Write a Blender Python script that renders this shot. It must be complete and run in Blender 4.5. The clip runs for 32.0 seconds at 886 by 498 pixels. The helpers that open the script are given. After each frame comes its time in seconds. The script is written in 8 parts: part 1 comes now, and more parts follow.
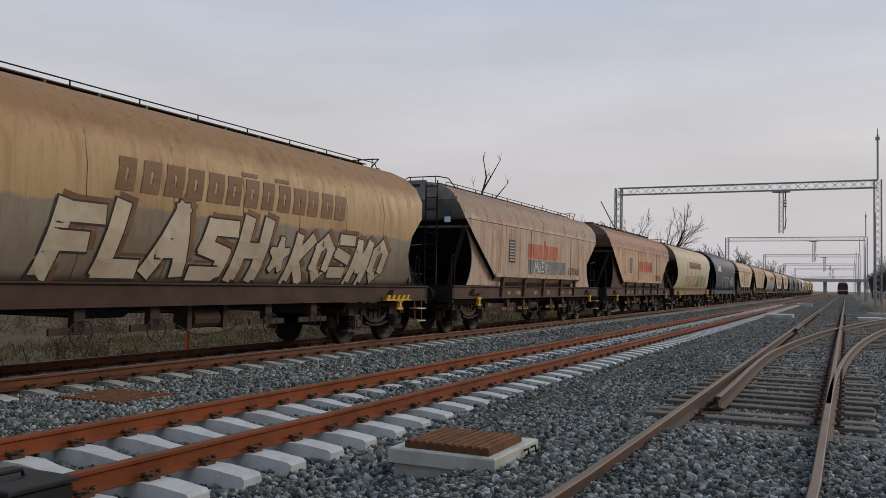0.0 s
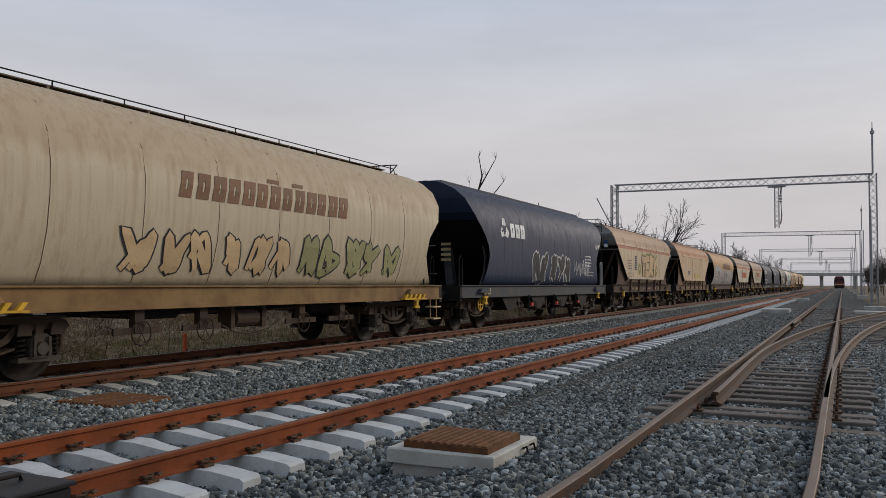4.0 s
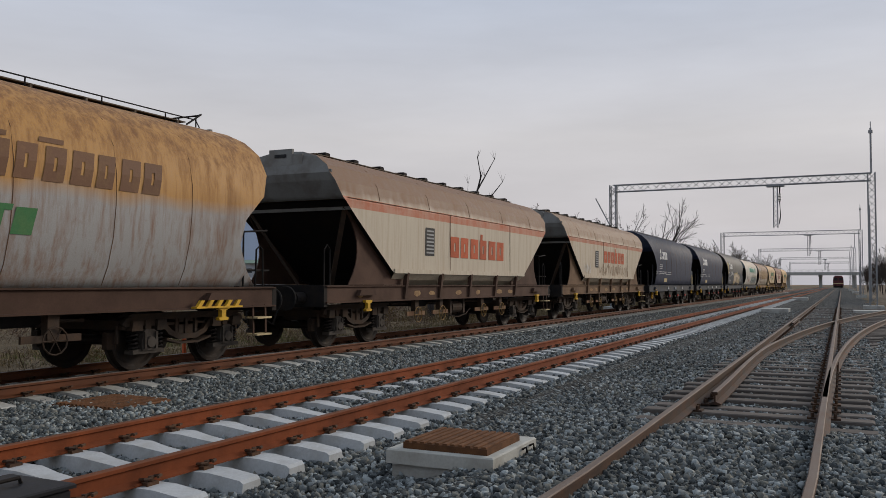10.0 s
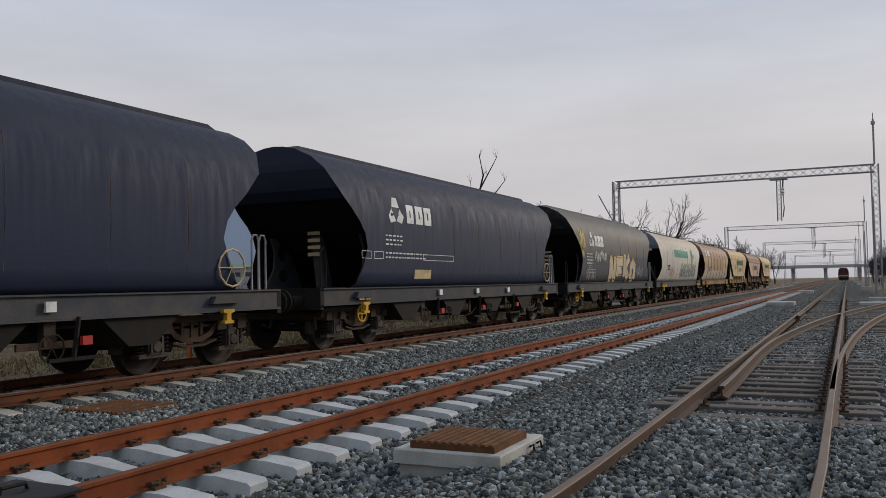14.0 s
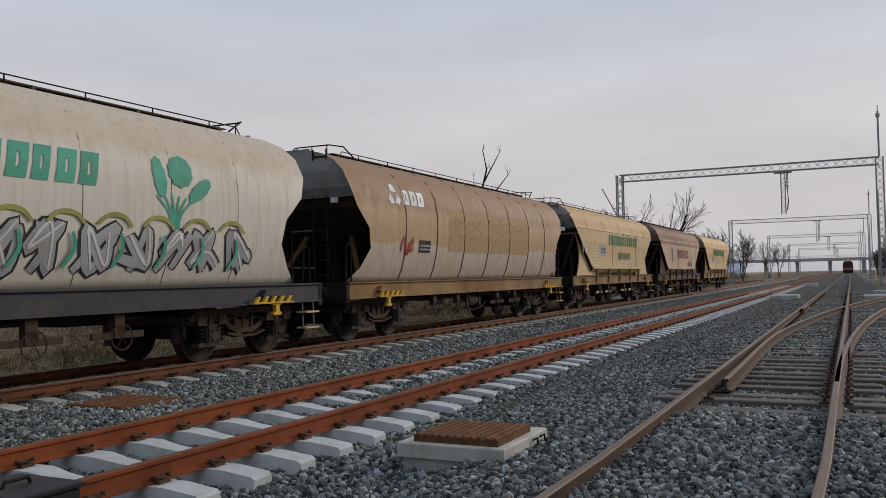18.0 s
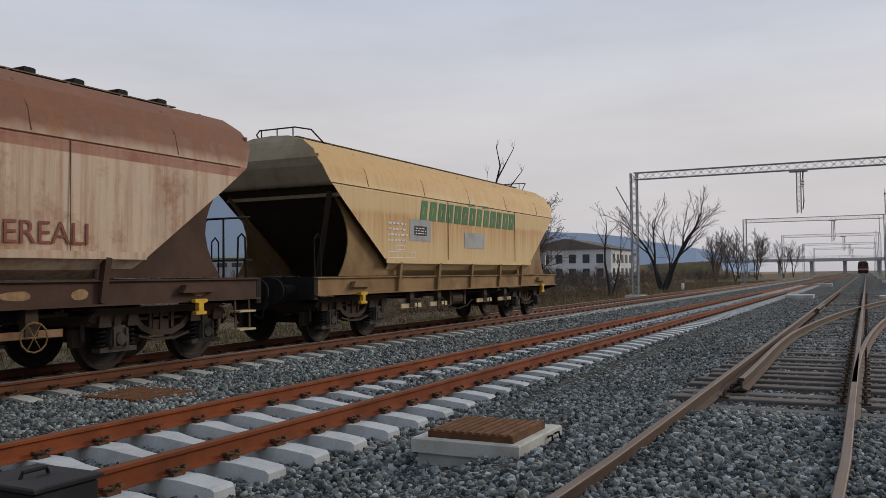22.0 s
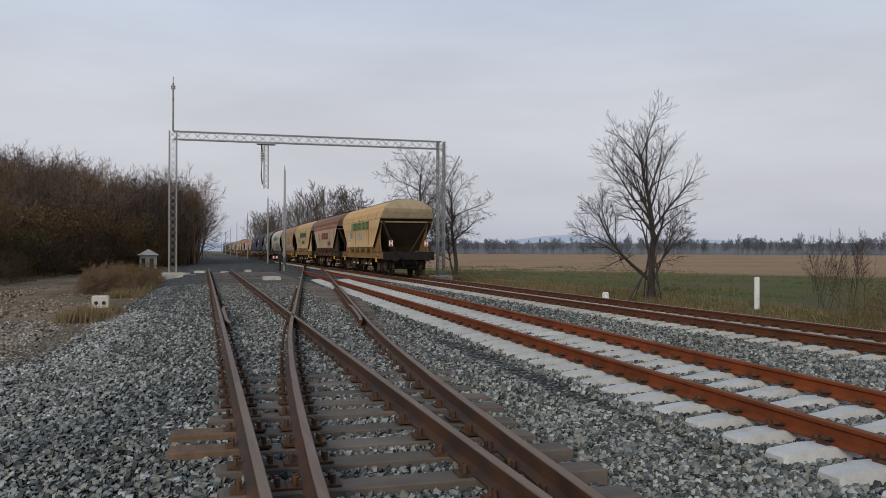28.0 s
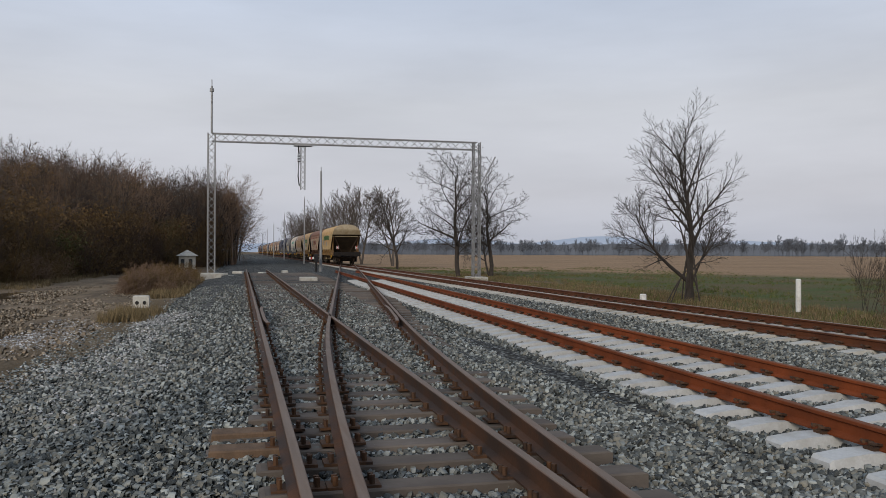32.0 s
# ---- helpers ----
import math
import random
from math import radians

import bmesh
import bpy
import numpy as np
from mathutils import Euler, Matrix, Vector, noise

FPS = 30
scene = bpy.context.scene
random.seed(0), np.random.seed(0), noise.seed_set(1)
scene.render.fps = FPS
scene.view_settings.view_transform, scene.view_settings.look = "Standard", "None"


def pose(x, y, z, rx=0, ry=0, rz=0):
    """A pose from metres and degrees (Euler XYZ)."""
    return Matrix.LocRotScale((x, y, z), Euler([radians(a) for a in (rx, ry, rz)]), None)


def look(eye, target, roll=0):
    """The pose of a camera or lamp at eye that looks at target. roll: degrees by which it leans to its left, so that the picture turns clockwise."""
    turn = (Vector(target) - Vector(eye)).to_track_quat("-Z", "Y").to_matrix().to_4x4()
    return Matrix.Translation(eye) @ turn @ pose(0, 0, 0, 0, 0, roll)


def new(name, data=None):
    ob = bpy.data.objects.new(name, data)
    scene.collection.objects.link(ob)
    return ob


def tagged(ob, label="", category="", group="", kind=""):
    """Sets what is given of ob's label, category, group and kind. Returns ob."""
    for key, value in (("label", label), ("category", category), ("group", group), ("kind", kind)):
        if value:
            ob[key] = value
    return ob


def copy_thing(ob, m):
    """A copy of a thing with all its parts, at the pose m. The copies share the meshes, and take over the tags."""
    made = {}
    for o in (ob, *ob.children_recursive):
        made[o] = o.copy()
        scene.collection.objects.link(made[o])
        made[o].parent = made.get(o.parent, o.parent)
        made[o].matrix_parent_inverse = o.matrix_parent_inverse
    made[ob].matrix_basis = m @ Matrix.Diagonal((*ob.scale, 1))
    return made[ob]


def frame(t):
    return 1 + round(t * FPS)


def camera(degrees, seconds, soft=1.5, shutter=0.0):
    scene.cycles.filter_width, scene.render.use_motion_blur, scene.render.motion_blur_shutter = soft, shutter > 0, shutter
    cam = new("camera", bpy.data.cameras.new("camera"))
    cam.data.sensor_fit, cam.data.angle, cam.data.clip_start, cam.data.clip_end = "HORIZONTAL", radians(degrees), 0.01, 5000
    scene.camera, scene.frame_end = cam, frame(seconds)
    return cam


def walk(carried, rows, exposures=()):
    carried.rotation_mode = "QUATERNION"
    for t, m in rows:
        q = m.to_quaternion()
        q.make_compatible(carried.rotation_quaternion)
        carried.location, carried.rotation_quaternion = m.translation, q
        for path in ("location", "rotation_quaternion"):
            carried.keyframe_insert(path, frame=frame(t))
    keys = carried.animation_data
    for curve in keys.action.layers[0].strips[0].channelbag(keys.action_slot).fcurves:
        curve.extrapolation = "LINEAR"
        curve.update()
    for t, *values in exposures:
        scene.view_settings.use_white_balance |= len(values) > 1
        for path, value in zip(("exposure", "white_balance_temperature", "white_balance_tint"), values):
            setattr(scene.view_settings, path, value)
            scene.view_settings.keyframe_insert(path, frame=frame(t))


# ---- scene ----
cam = camera(55.48, 32.0, 0.4)
walk(cam, [
    (0, look((-0.033, -4.836, 1.352), (8.978, -0.520, 1.766), 1.05)),
    (0.5, look((-0.033, -4.836, 1.355), (8.984, -0.530, 1.760), 1.01)),
    (1, look((-0.032, -4.836, 1.357), (9.004, -0.570, 1.760), 0.88)),
    (1.5, look((-0.031, -4.838, 1.358), (9.004, -0.571, 1.762), 0.67)),
    (2, look((-0.030, -4.840, 1.359), (9.004, -0.572, 1.765), 0.58)),
    (2.5, look((-0.029, -4.842, 1.359), (9.005, -0.574, 1.764), 0.50)),
    (3, look((-0.028, -4.844, 1.358), (9.001, -0.565, 1.764), 0.36)),
    (3.5, look((-0.030, -4.843, 1.354), (9.000, -0.565, 1.755), 0.36)),
    (5.5, look((-0.037, -4.836, 1.353), (8.982, -0.536, 1.768), 0.11)),
    (6, look((-0.039, -4.836, 1.353), (8.979, -0.534, 1.760), 0.19)),
    (6.5, look((-0.040, -4.838, 1.353), (8.969, -0.517, 1.766), 0.24)),
    (7, look((-0.040, -4.839, 1.352), (8.961, -0.501, 1.759), 0.36)),
    (7.5, look((-0.038, -4.842, 1.355), (8.963, -0.504, 1.765), 0.40)),
    (8, look((-0.036, -4.845, 1.358), (8.958, -0.493, 1.759), 0.36)),
    (8.5, look((-0.035, -4.846, 1.366), (8.965, -0.508, 1.778), 0.13)),
    (9, look((-0.034, -4.848, 1.374), (8.966, -0.508, 1.783), 0.14)),
    (9.5, look((-0.035, -4.847, 1.365), (8.980, -0.540, 1.783), 0.11)),
    (10, look((-0.036, -4.846, 1.357), (8.996, -0.574, 1.768), 0.11)),
    (10.5, look((-0.035, -4.846, 1.353), (9.006, -0.591, 1.766), 0.01)),
    (11, look((-0.033, -4.846, 1.349), (9.008, -0.593, 1.754), -0.32)),
    (11.5, look((-0.032, -4.845, 1.348), (8.999, -0.570, 1.760), -0.53)),
    (12, look((-0.030, -4.845, 1.346), (9.000, -0.569, 1.757), -0.70)),
    (12.5, look((-0.028, -4.844, 1.346), (8.996, -0.555, 1.762), -0.84)),
    (13, look((-0.026, -4.843, 1.346), (8.997, -0.551, 1.750), -0.93)),
    (13.5, look((-0.025, -4.843, 1.346), (8.993, -0.541, 1.756), -0.92)),
    (15.5, look((-0.014, -4.854, 1.345), (8.986, -0.514, 1.739), -1.19)),
    (16, look((-0.013, -4.854, 1.340), (9.011, -0.563, 1.737), -1.23)),
    (16.5, look((-0.011, -4.852, 1.340), (9.005, -0.544, 1.734), -1.27)),
    (17, look((-0.010, -4.850, 1.340), (8.998, -0.523, 1.709), -1.29)),
    (17.5, look((-0.009, -4.847, 1.339), (8.992, -0.504, 1.688), -1.35)),
    (18, look((-0.008, -4.844, 1.337), (8.988, -0.490, 1.683), -1.18)),
    (18.5, look((-0.005, -4.842, 1.337), (8.983, -0.473, 1.677), -0.75)),
    (19, look((-0.003, -4.840, 1.336), (8.978, -0.456, 1.674), -0.56)),
    (19.5, look((0.001, -4.838, 1.337), (8.969, -0.427, 1.673), -0.50)),
    (20, look((0.004, -4.835, 1.337), (8.973, -0.426, 1.673), -0.57)),
    (20.5, look((0.006, -4.830, 1.336), (8.975, -0.419, 1.665), -0.56)),
    (21, look((0.008, -4.825, 1.334), (8.973, -0.405, 1.635), -0.63)),
    (21.5, look((0.007, -4.813, 1.331), (8.962, -0.375, 1.626), -0.52)),
    (22, look((0.005, -4.802, 1.327), (8.937, -0.317, 1.635), -0.66)),
    (22.5, look((-0.001, -4.780, 1.318), (8.584, 0.340, 1.619), -0.70)),
    (23, look((-0.012, -4.724, 1.337), (6.897, 2.498, 1.661), -0.60)),
    (23.5, look((-0.037, -4.712, 1.261), (3.801, 4.514, 1.656), -1.17)),
    (24, look((-0.034, -4.688, 1.284), (-1.239, 5.225, 1.812), -1.66)),
    (24.2, look((-0.029, -4.687, 1.276), (-3.794, 4.561, 1.821), -0.88)),
    (24.3, look((-0.035, -4.695, 1.270), (-5.104, 3.909, 1.807), -0.38)),
    (24.4, look((-0.037, -4.694, 1.272), (-6.257, 3.119, 1.792), -0.14)),
    (24.5, look((-0.039, -4.683, 1.298), (-7.202, 2.277, 1.800), 0.16)),
    (24.6, look((-0.049, -4.670, 1.334), (-7.925, 1.477, 1.762), 0.43)),
    (24.8, look((-0.049, -4.654, 1.376), (-8.822, 0.136, 1.695), -0.03)),
    (25, look((0.035, -4.542, 1.375), (-9.161, -0.615, 1.461), -0.36)),
    (25.5, look((0.057, -4.531, 1.378), (-9.332, -1.089, 1.418), -0.32)),
    (27.5, look((-0.011, -4.651, 1.372), (-9.596, -1.799, 1.403), -0.01)),
    (28, look((-0.034, -4.660, 1.371), (-9.654, -1.930, 1.395), 0.15)),
    (28.5, look((-0.054, -4.679, 1.368), (-9.704, -2.057, 1.375), 0.27)),
    (29, look((-0.057, -4.680, 1.368), (-9.726, -2.127, 1.372), 0.37)),
    (29.5, look((-0.055, -4.683, 1.367), (-9.746, -2.217, 1.382), 0.35)),
    (30, look((-0.054, -4.683, 1.368), (-9.748, -2.229, 1.384), 0.52)),
    (30.5, look((-0.056, -4.684, 1.369), (-9.746, -2.214, 1.391), 0.42)),
    (31, look((-0.057, -4.686, 1.369), (-9.763, -2.281, 1.396), 0.42)),
    (31.5, look((-0.058, -4.685, 1.369), (-9.774, -2.321, 1.400), 0.32)),
    (32, look((-0.058, -4.684, 1.369), (-9.783, -2.356, 1.404), 0.22)),
], [(0, -.15), (21, -.15), (22.6, 0), (24, .25), (24.6, .15), (25.2, 0), (28, -.08), (32, -.08)])

# ---------------------------------------------------------------- light
world = bpy.data.worlds.new("world")
scene.world = world
world.use_nodes = True
wn, wl = world.node_tree.nodes, world.node_tree.links
sky = wn.new("ShaderNodeTexSky")
sky.sky_type, sky.sun_disc = "NISHITA", False
sky.sun_elevation, sky.sun_rotation = radians(20), radians(122)
sky.air_density, sky.dust_density, sky.ozone_density = 1.0, 2.0, 1.0
tc = wn.new("ShaderNodeTexCoord")
sep = wn.new("ShaderNodeSeparateXYZ")
wl.new(tc.outputs["Generated"], sep.inputs[0])
ramp = wn.new("ShaderNodeValToRGB")
wl.new(sep.outputs["Z"], ramp.inputs[0])
e = ramp.color_ramp.elements
e[0].position, e[0].color = 0.0, (0.50, 0.50, 0.555, 1)
e[1].position, e[1].color = 1.0, (0.50, 0.58, 0.72, 1)
for p, c in ((0.07, (0.60, 0.58, 0.61, 1)), (0.17, (0.645, 0.635, 0.66, 1)), (0.32, (0.55, 0.60, 0.71, 1))):
    k = e.new(p)
    k.color = c
stretch = wn.new("ShaderNodeMapping")
stretch.inputs["Scale"].default_value = (1.2, 1.2, 6.0)
stretch.inputs["Rotation"].default_value = (radians(7), radians(-5), 0)
wl.new(tc.outputs["Generated"], stretch.inputs[0])
cloud = wn.new("ShaderNodeTexNoise")
cloud.inputs["Scale"].default_value, cloud.inputs["Detail"].default_value = 1.7, 5.0
cloud.inputs["Roughness"].default_value = 0.55
wl.new(stretch.outputs[0], cloud.inputs[0])
cr = wn.new("ShaderNodeMapRange")
cr.inputs["From Min"].default_value, cr.inputs["From Max"].default_value = 0.3, 0.72
cr.inputs["To Min"].default_value, cr.inputs["To Max"].default_value = 0.90, 1.10
wl.new(cloud.outputs[0], cr.inputs[0])
tint = wn.new("ShaderNodeMix")
tint.data_type, tint.blend_type = "RGBA", "MULTIPLY"
tint.inputs[0].default_value = 1.0
wl.new(ramp.outputs[0], tint.inputs[6])
wl.new(cr.outputs[0], tint.inputs[7])
over = wn.new("ShaderNodeBackground")
side = wn.new("ShaderNodeMapRange")
side.inputs["From Min"].default_value, side.inputs["From Max"].default_value = -0.9, 0.6
wl.new(sep.outputs["X"], side.inputs[0])
hue = wn.new("ShaderNodeMix")
hue.data_type = "RGBA"
hue.inputs[6].default_value, hue.inputs[7].default_value = (0.945, 0.99, 1.03, 1), (1.01, 1.0, 0.985, 1)
wl.new(side.outputs[0], hue.inputs[0])
cast = wn.new("ShaderNodeMix")
cast.data_type, cast.blend_type = "RGBA", "MULTIPLY"
cast.inputs[0].default_value = 1.0
wl.new(tint.outputs[2], cast.inputs[6])
wl.new(hue.outputs[2], cast.inputs[7])
wl.new(cast.outputs[2], over.inputs[0])
over.inputs[1].default_value = 1.11
clear = wn["Background"]
wl.new(sky.outputs[0], clear.inputs[0])
clear.inputs[1].default_value = 0.05
both = wn.new("ShaderNodeMixShader")
both.inputs[0].default_value = 0.93
wl.new(clear.outputs[0], both.inputs[1])
wl.new(over.outputs[0], both.inputs[2])
wl.new(both.outputs[0], wn["World Output"].inputs[0])

sun = new("sun", bpy.data.lights.new("sun", "SUN"))
sun.data.energy, sun.data.angle, sun.data.color = 2.0, radians(16), (1.0, 0.89, 0.76)
sun.matrix_world = look((80, -50, 36), (0, 0, 0))


# ---------------------------------------------------------------- mesh builder
class Mesh:
    """Collects points and faces, then links them as one mesh object."""

    def __init__(self):
        self.v, self.f, self.smooth = [], [], False

    def poly(self, pts):
        n = len(self.v)
        self.v += [tuple(p) for p in pts]
        self.f.append(tuple(range(n, n + len(pts))))

    def box(self, x0, x1, y0, y1, z0, z1, c=0.0):
        """A box, with its upper edges cut by c."""
        n = len(self.v)
        if c:
            rings = [(x0, x1, y0, y1, z0), (x0, x1, y0, y1, z1 - c), (x0 + c, x1 - c, y0 + c, y1 - c, z1)]
        else:
            rings = [(x0, x1, y0, y1, z0), (x0, x1, y0, y1, z1)]
        for a, b, cc, d, z in rings:
            self.v += [(a, cc, z), (b, cc, z), (b, d, z), (a, d, z)]
        self.f.append((n + 3, n + 2, n + 1, n))
        for r in range(len(rings) - 1):
            for i in range(4):
                j = (i + 1) % 4
                self.f.append((n + 4 * r + i, n + 4 * r + j, n + 4 * r + 4 + j, n + 4 * r + 4 + i))
        m = n + 4 * (len(rings) - 1)
        self.f.append((m, m + 1, m + 2, m + 3))

    def beam(self, a, b, w, h, up=(0, 0, 1)):
        """A bar of section w by h from a to b."""
        a, b = Vector(a), Vector(b)
        d = (b - a).normalized()
        s = d.cross(Vector(up))
        if s.length < 1e-4:
            s = d.cross(Vector((0, 1, 0)))
        s.normalize()
        u = s.cross(d)
        n = len(self.v)
        for p in (a, b):
            for i, j in ((-1, -1), (1, -1), (1, 1), (-1, 1)):
                self.v.append(tuple(p + s * (i * w / 2) + u * (j * h / 2)))
        self.f += [(n, n + 1, n + 2, n + 3), (n + 7, n + 6, n + 5, n + 4)]
        for i in range(4):
            j = (i + 1) % 4
            self.f.append((n + j, n + i, n + 4 + i, n + 4 + j))

    def tube(self, pts, r, seg=6, cap=True):
        """A round bar through pts; r is a number, or one for each point."""
        pts = [Vector(p) for p in pts]
        rr = [r] * len(pts) if isinstance(r, (int, float)) else r
        n = len(self.v)
        for i, p in enumerate(pts):
            d = (pts[min(i + 1, len(pts) - 1)] - pts[max(i - 1, 0)]).normalized()
            s = d.cross(Vector((0, 0, 1)))
            if s.length < 1e-3:
                s = Vector((1, 0, 0))
            s.normalize()
            u = s.cross(d)
            for k in range(seg):
                a = 2 * math.pi * k / seg
                self.v.append(tuple(p + (s * math.cos(a) + u * math.sin(a)) * rr[i]))
        for i in range(len(pts) - 1):
            for k in range(seg):
                q = (k + 1) % seg
                self.f.append((n + i * seg + k, n + i * seg + q, n + (i + 1) * seg + q, n + (i + 1) * seg + k))
        if cap:
            self.f.append(tuple(n + k for k in reversed(range(seg))))
            m = n + (len(pts) - 1) * seg
            self.f.append(tuple(m + k for k in range(seg)))

    def spike(self, a, b, r):
        """A thin three-sided twig from a to a point at b."""
        a, b = Vector(a), Vector(b)
        d = (b - a).normalized()
        s = d.cross(Vector((.3, .2, 1)))
        s.normalize()
        u = s.cross(d)
        n = len(self.v)
        for c, e_ in ((1, 0), (-.5, .866), (-.5, -.866)):
            self.v.append(tuple(a + (s * c + u * e_) * r))
        self.v.append(tuple(b))
        self.f += [(n, n + 1, n + 3), (n + 1, n + 2, n + 3), (n + 2, n, n + 3)]

    def prism(self, outline, y0, y1):
        """An outline in x and z, drawn out from y0 to y1."""
        n, k = len(self.v), len(outline)
        for y in (y0, y1):
            self.v += [(x, y, z) for x, z in outline]
        self.f.append(tuple(range(n, n + k)))
        self.f.append(tuple(range(n + 2 * k - 1, n + k - 1, -1)))
        for i in range(k):
            j = (i + 1) % k
            self.f.append((n + j, n + i, n + k + i, n + k + j))

    def sweep(self, section, path):
        """A closed section (y, z) carried along path points (x, y, z), which runs mainly in x."""
        n, k = len(self.v), len(section)
        for x, y, z in path:
            self.v += [(x, y + sy, z + sz) for sy, sz in section]
        for i in range(len(path) - 1):
            for a in range(k):
                b = (a + 1) % k
                self.f.append((n + i * k + a, n + i * k + b, n + (i + 1) * k + b, n + (i + 1) * k + a))
        self.f.append(tuple(n + a for a in reversed(range(k))))
        self.f.append(tuple(n + (len(path) - 1) * k + a for a in range(k)))

    def turn(self, profile, y_axis_at, seg=20):
        """A profile of (radius, y) turned about an axis along y through (x, z)."""
        cx, cz = y_axis_at
        n, k = len(self.v), len(profile)
        for i in range(seg):
            a = 2 * math.pi * i / seg
            self.v += [(cx + r * math.cos(a), y, cz + r * math.sin(a)) for r, y in profile]
        for i in range(seg):
            j = (i + 1) % seg
            for p in range(k - 1):
                self.f.append((n + i * k + p, n + i * k + p + 1, n + j * k + p + 1, n + j * k + p))

    def data(self, name, material):
        me = bpy.data.meshes.new(name)
        me.from_pydata(self.v, [], self.f)
        if self.smooth:
            me.shade_smooth()
        me.materials.append(material)
        me.update()
        return me


def part(name, mesh, material, parent, label=""):
    ob = new(name, mesh.data(name, material) if isinstance(mesh, Mesh) else mesh)
    ob.parent = parent
    if label:
        ob["label"] = label
    return ob


def thing(name, at, label, category, group="", kind="", turn=0.0):
    ob = new(name)
    ob.matrix_world = pose(*at, 0, 0, turn)
    return tagged(ob, label, category, group, kind)


def single(name, mesh, material, label, category, group="", kind="", at=(0, 0, 0), turn=0.0):
    ob = new(name, mesh.data(name, material))
    ob.matrix_world = pose(*at, 0, 0, turn)
    return tagged(ob, label, category, group, kind)


# ---------------------------------------------------------------- materials
def material(name, rough=0.7, metal=0.0):
    m = bpy.data.materials.new(name)
    m.use_nodes = True
    b = m.node_tree.nodes["Principled BSDF"]
    b.inputs["Roughness"].default_value, b.inputs["Metallic"].default_value = rough, metal
    b.inputs["Specular IOR Level"].default_value = 0.15
    return m, m.node_tree.nodes, m.node_tree.links, b


def noise_at(n, l, vec, scale, detail=4, rough=0.6, stretch=None):
    t = n.new("ShaderNodeTexNoise")
    t.inputs["Scale"].default_value, t.inputs["Detail"].default_value, t.inputs["Roughness"].default_value = scale, detail, rough
    if stretch:
        mp = n.new("ShaderNodeMapping")
        mp.inputs["Scale"].default_value = stretch
        l.new(vec, mp.inputs[0])
        vec = mp.outputs[0]
    l.new(vec, t.inputs[0])
    return t.outputs[0]


def ranged(n, l, src, a, b, c=0.0, d=1.0):
    r = n.new("ShaderNodeMapRange")
    for key, v in (("From Min", a), ("From Max", b), ("To Min", c), ("To Max", d)):
        r.inputs[key].default_value = v
    l.new(src, r.inputs[0])
    return r.outputs[0]


def mixed(n, l, fac, a, b, kind="MIX"):
    m = n.new("ShaderNodeMix")
    m.data_type, m.blend_type = "RGBA", kind
    for s, v in ((0, fac), (6, a), (7, b)):
        if isinstance(v, (int, float)):
            m.inputs[s].default_value = v
        elif isinstance(v, tuple):
            m.inputs[s].default_value = (*v, 1) if len(v) == 3 else v
        else:
            l.new(v, m.inputs[s])
    return m.outputs[2]


def maths(n, l, op, a, b):
    m = n.new("ShaderNodeMath")
    m.operation = op
    for s, v in ((0, a), (1, b)):
        if isinstance(v, (int, float)):
            m.inputs[s].default_value = v
        else:
            l.new(v, m.inputs[s])
    return m.outputs[0]


def bumped(n, l, b, height, strength=0.4, dist=0.01):
    k = n.new("ShaderNodeBump")
    k.inputs["Strength"].default_value, k.inputs["Distance"].default_value = strength, dist
    l.new(height, k.inputs["Height"])
    l.new(k.outputs[0], b.inputs["Normal"])


def worn(name, base, dirt, rough=0.7, metal=0.0, scale=3.0, amount=0.55, bump=0.25, vary=0.12, grain=40.0):
    """A surface of one colour with dirt in patches, grain and a little change from piece to piece."""
    m, n, l, b = material(name, rough, metal)
    tx = n.new("ShaderNodeTexCoord").outputs["Object"]
    inf = n.new("ShaderNodeObjectInfo")
    add = n.new("ShaderNodeVectorMath")
    l.new(tx, add.inputs[0])
    sc = n.new("ShaderNodeVectorMath")
    sc.operation = "SCALE"
    sc.inputs[0].default_value = (37, 11, 23)
    l.new(inf.outputs["Random"], sc.inputs["Scale"])
    l.new(sc.outputs[0], add.inputs[1])
    v = add.outputs[0]
    big = ranged(n, l, noise_at(n, l, v, scale, 5), 0.62 - amount * 0.4, 0.72)
    fine = noise_at(n, l, v, grain, 3)
    c = mixed(n, l, big, base, dirt)
    c = mixed(n, l, ranged(n, l, fine, 0.3, 0.7, 0.0, 0.35), c, tuple(x * 0.6 for x in base))
    hv = n.new("ShaderNodeHueSaturation")
    l.new(c, hv.inputs["Color"])
    l.new(ranged(n, l, inf.outputs["Random"], 0, 1, 1 - vary, 1 + vary), hv.inputs["Value"])
    l.new(hv.outputs[0], b.inputs["Base Color"])
    l.new(ranged(n, l, big, 0, 1, rough, min(1, rough + 0.15)), b.inputs["Roughness"])
    bumped(n, l, b, fine, bump, 0.004)
    return m


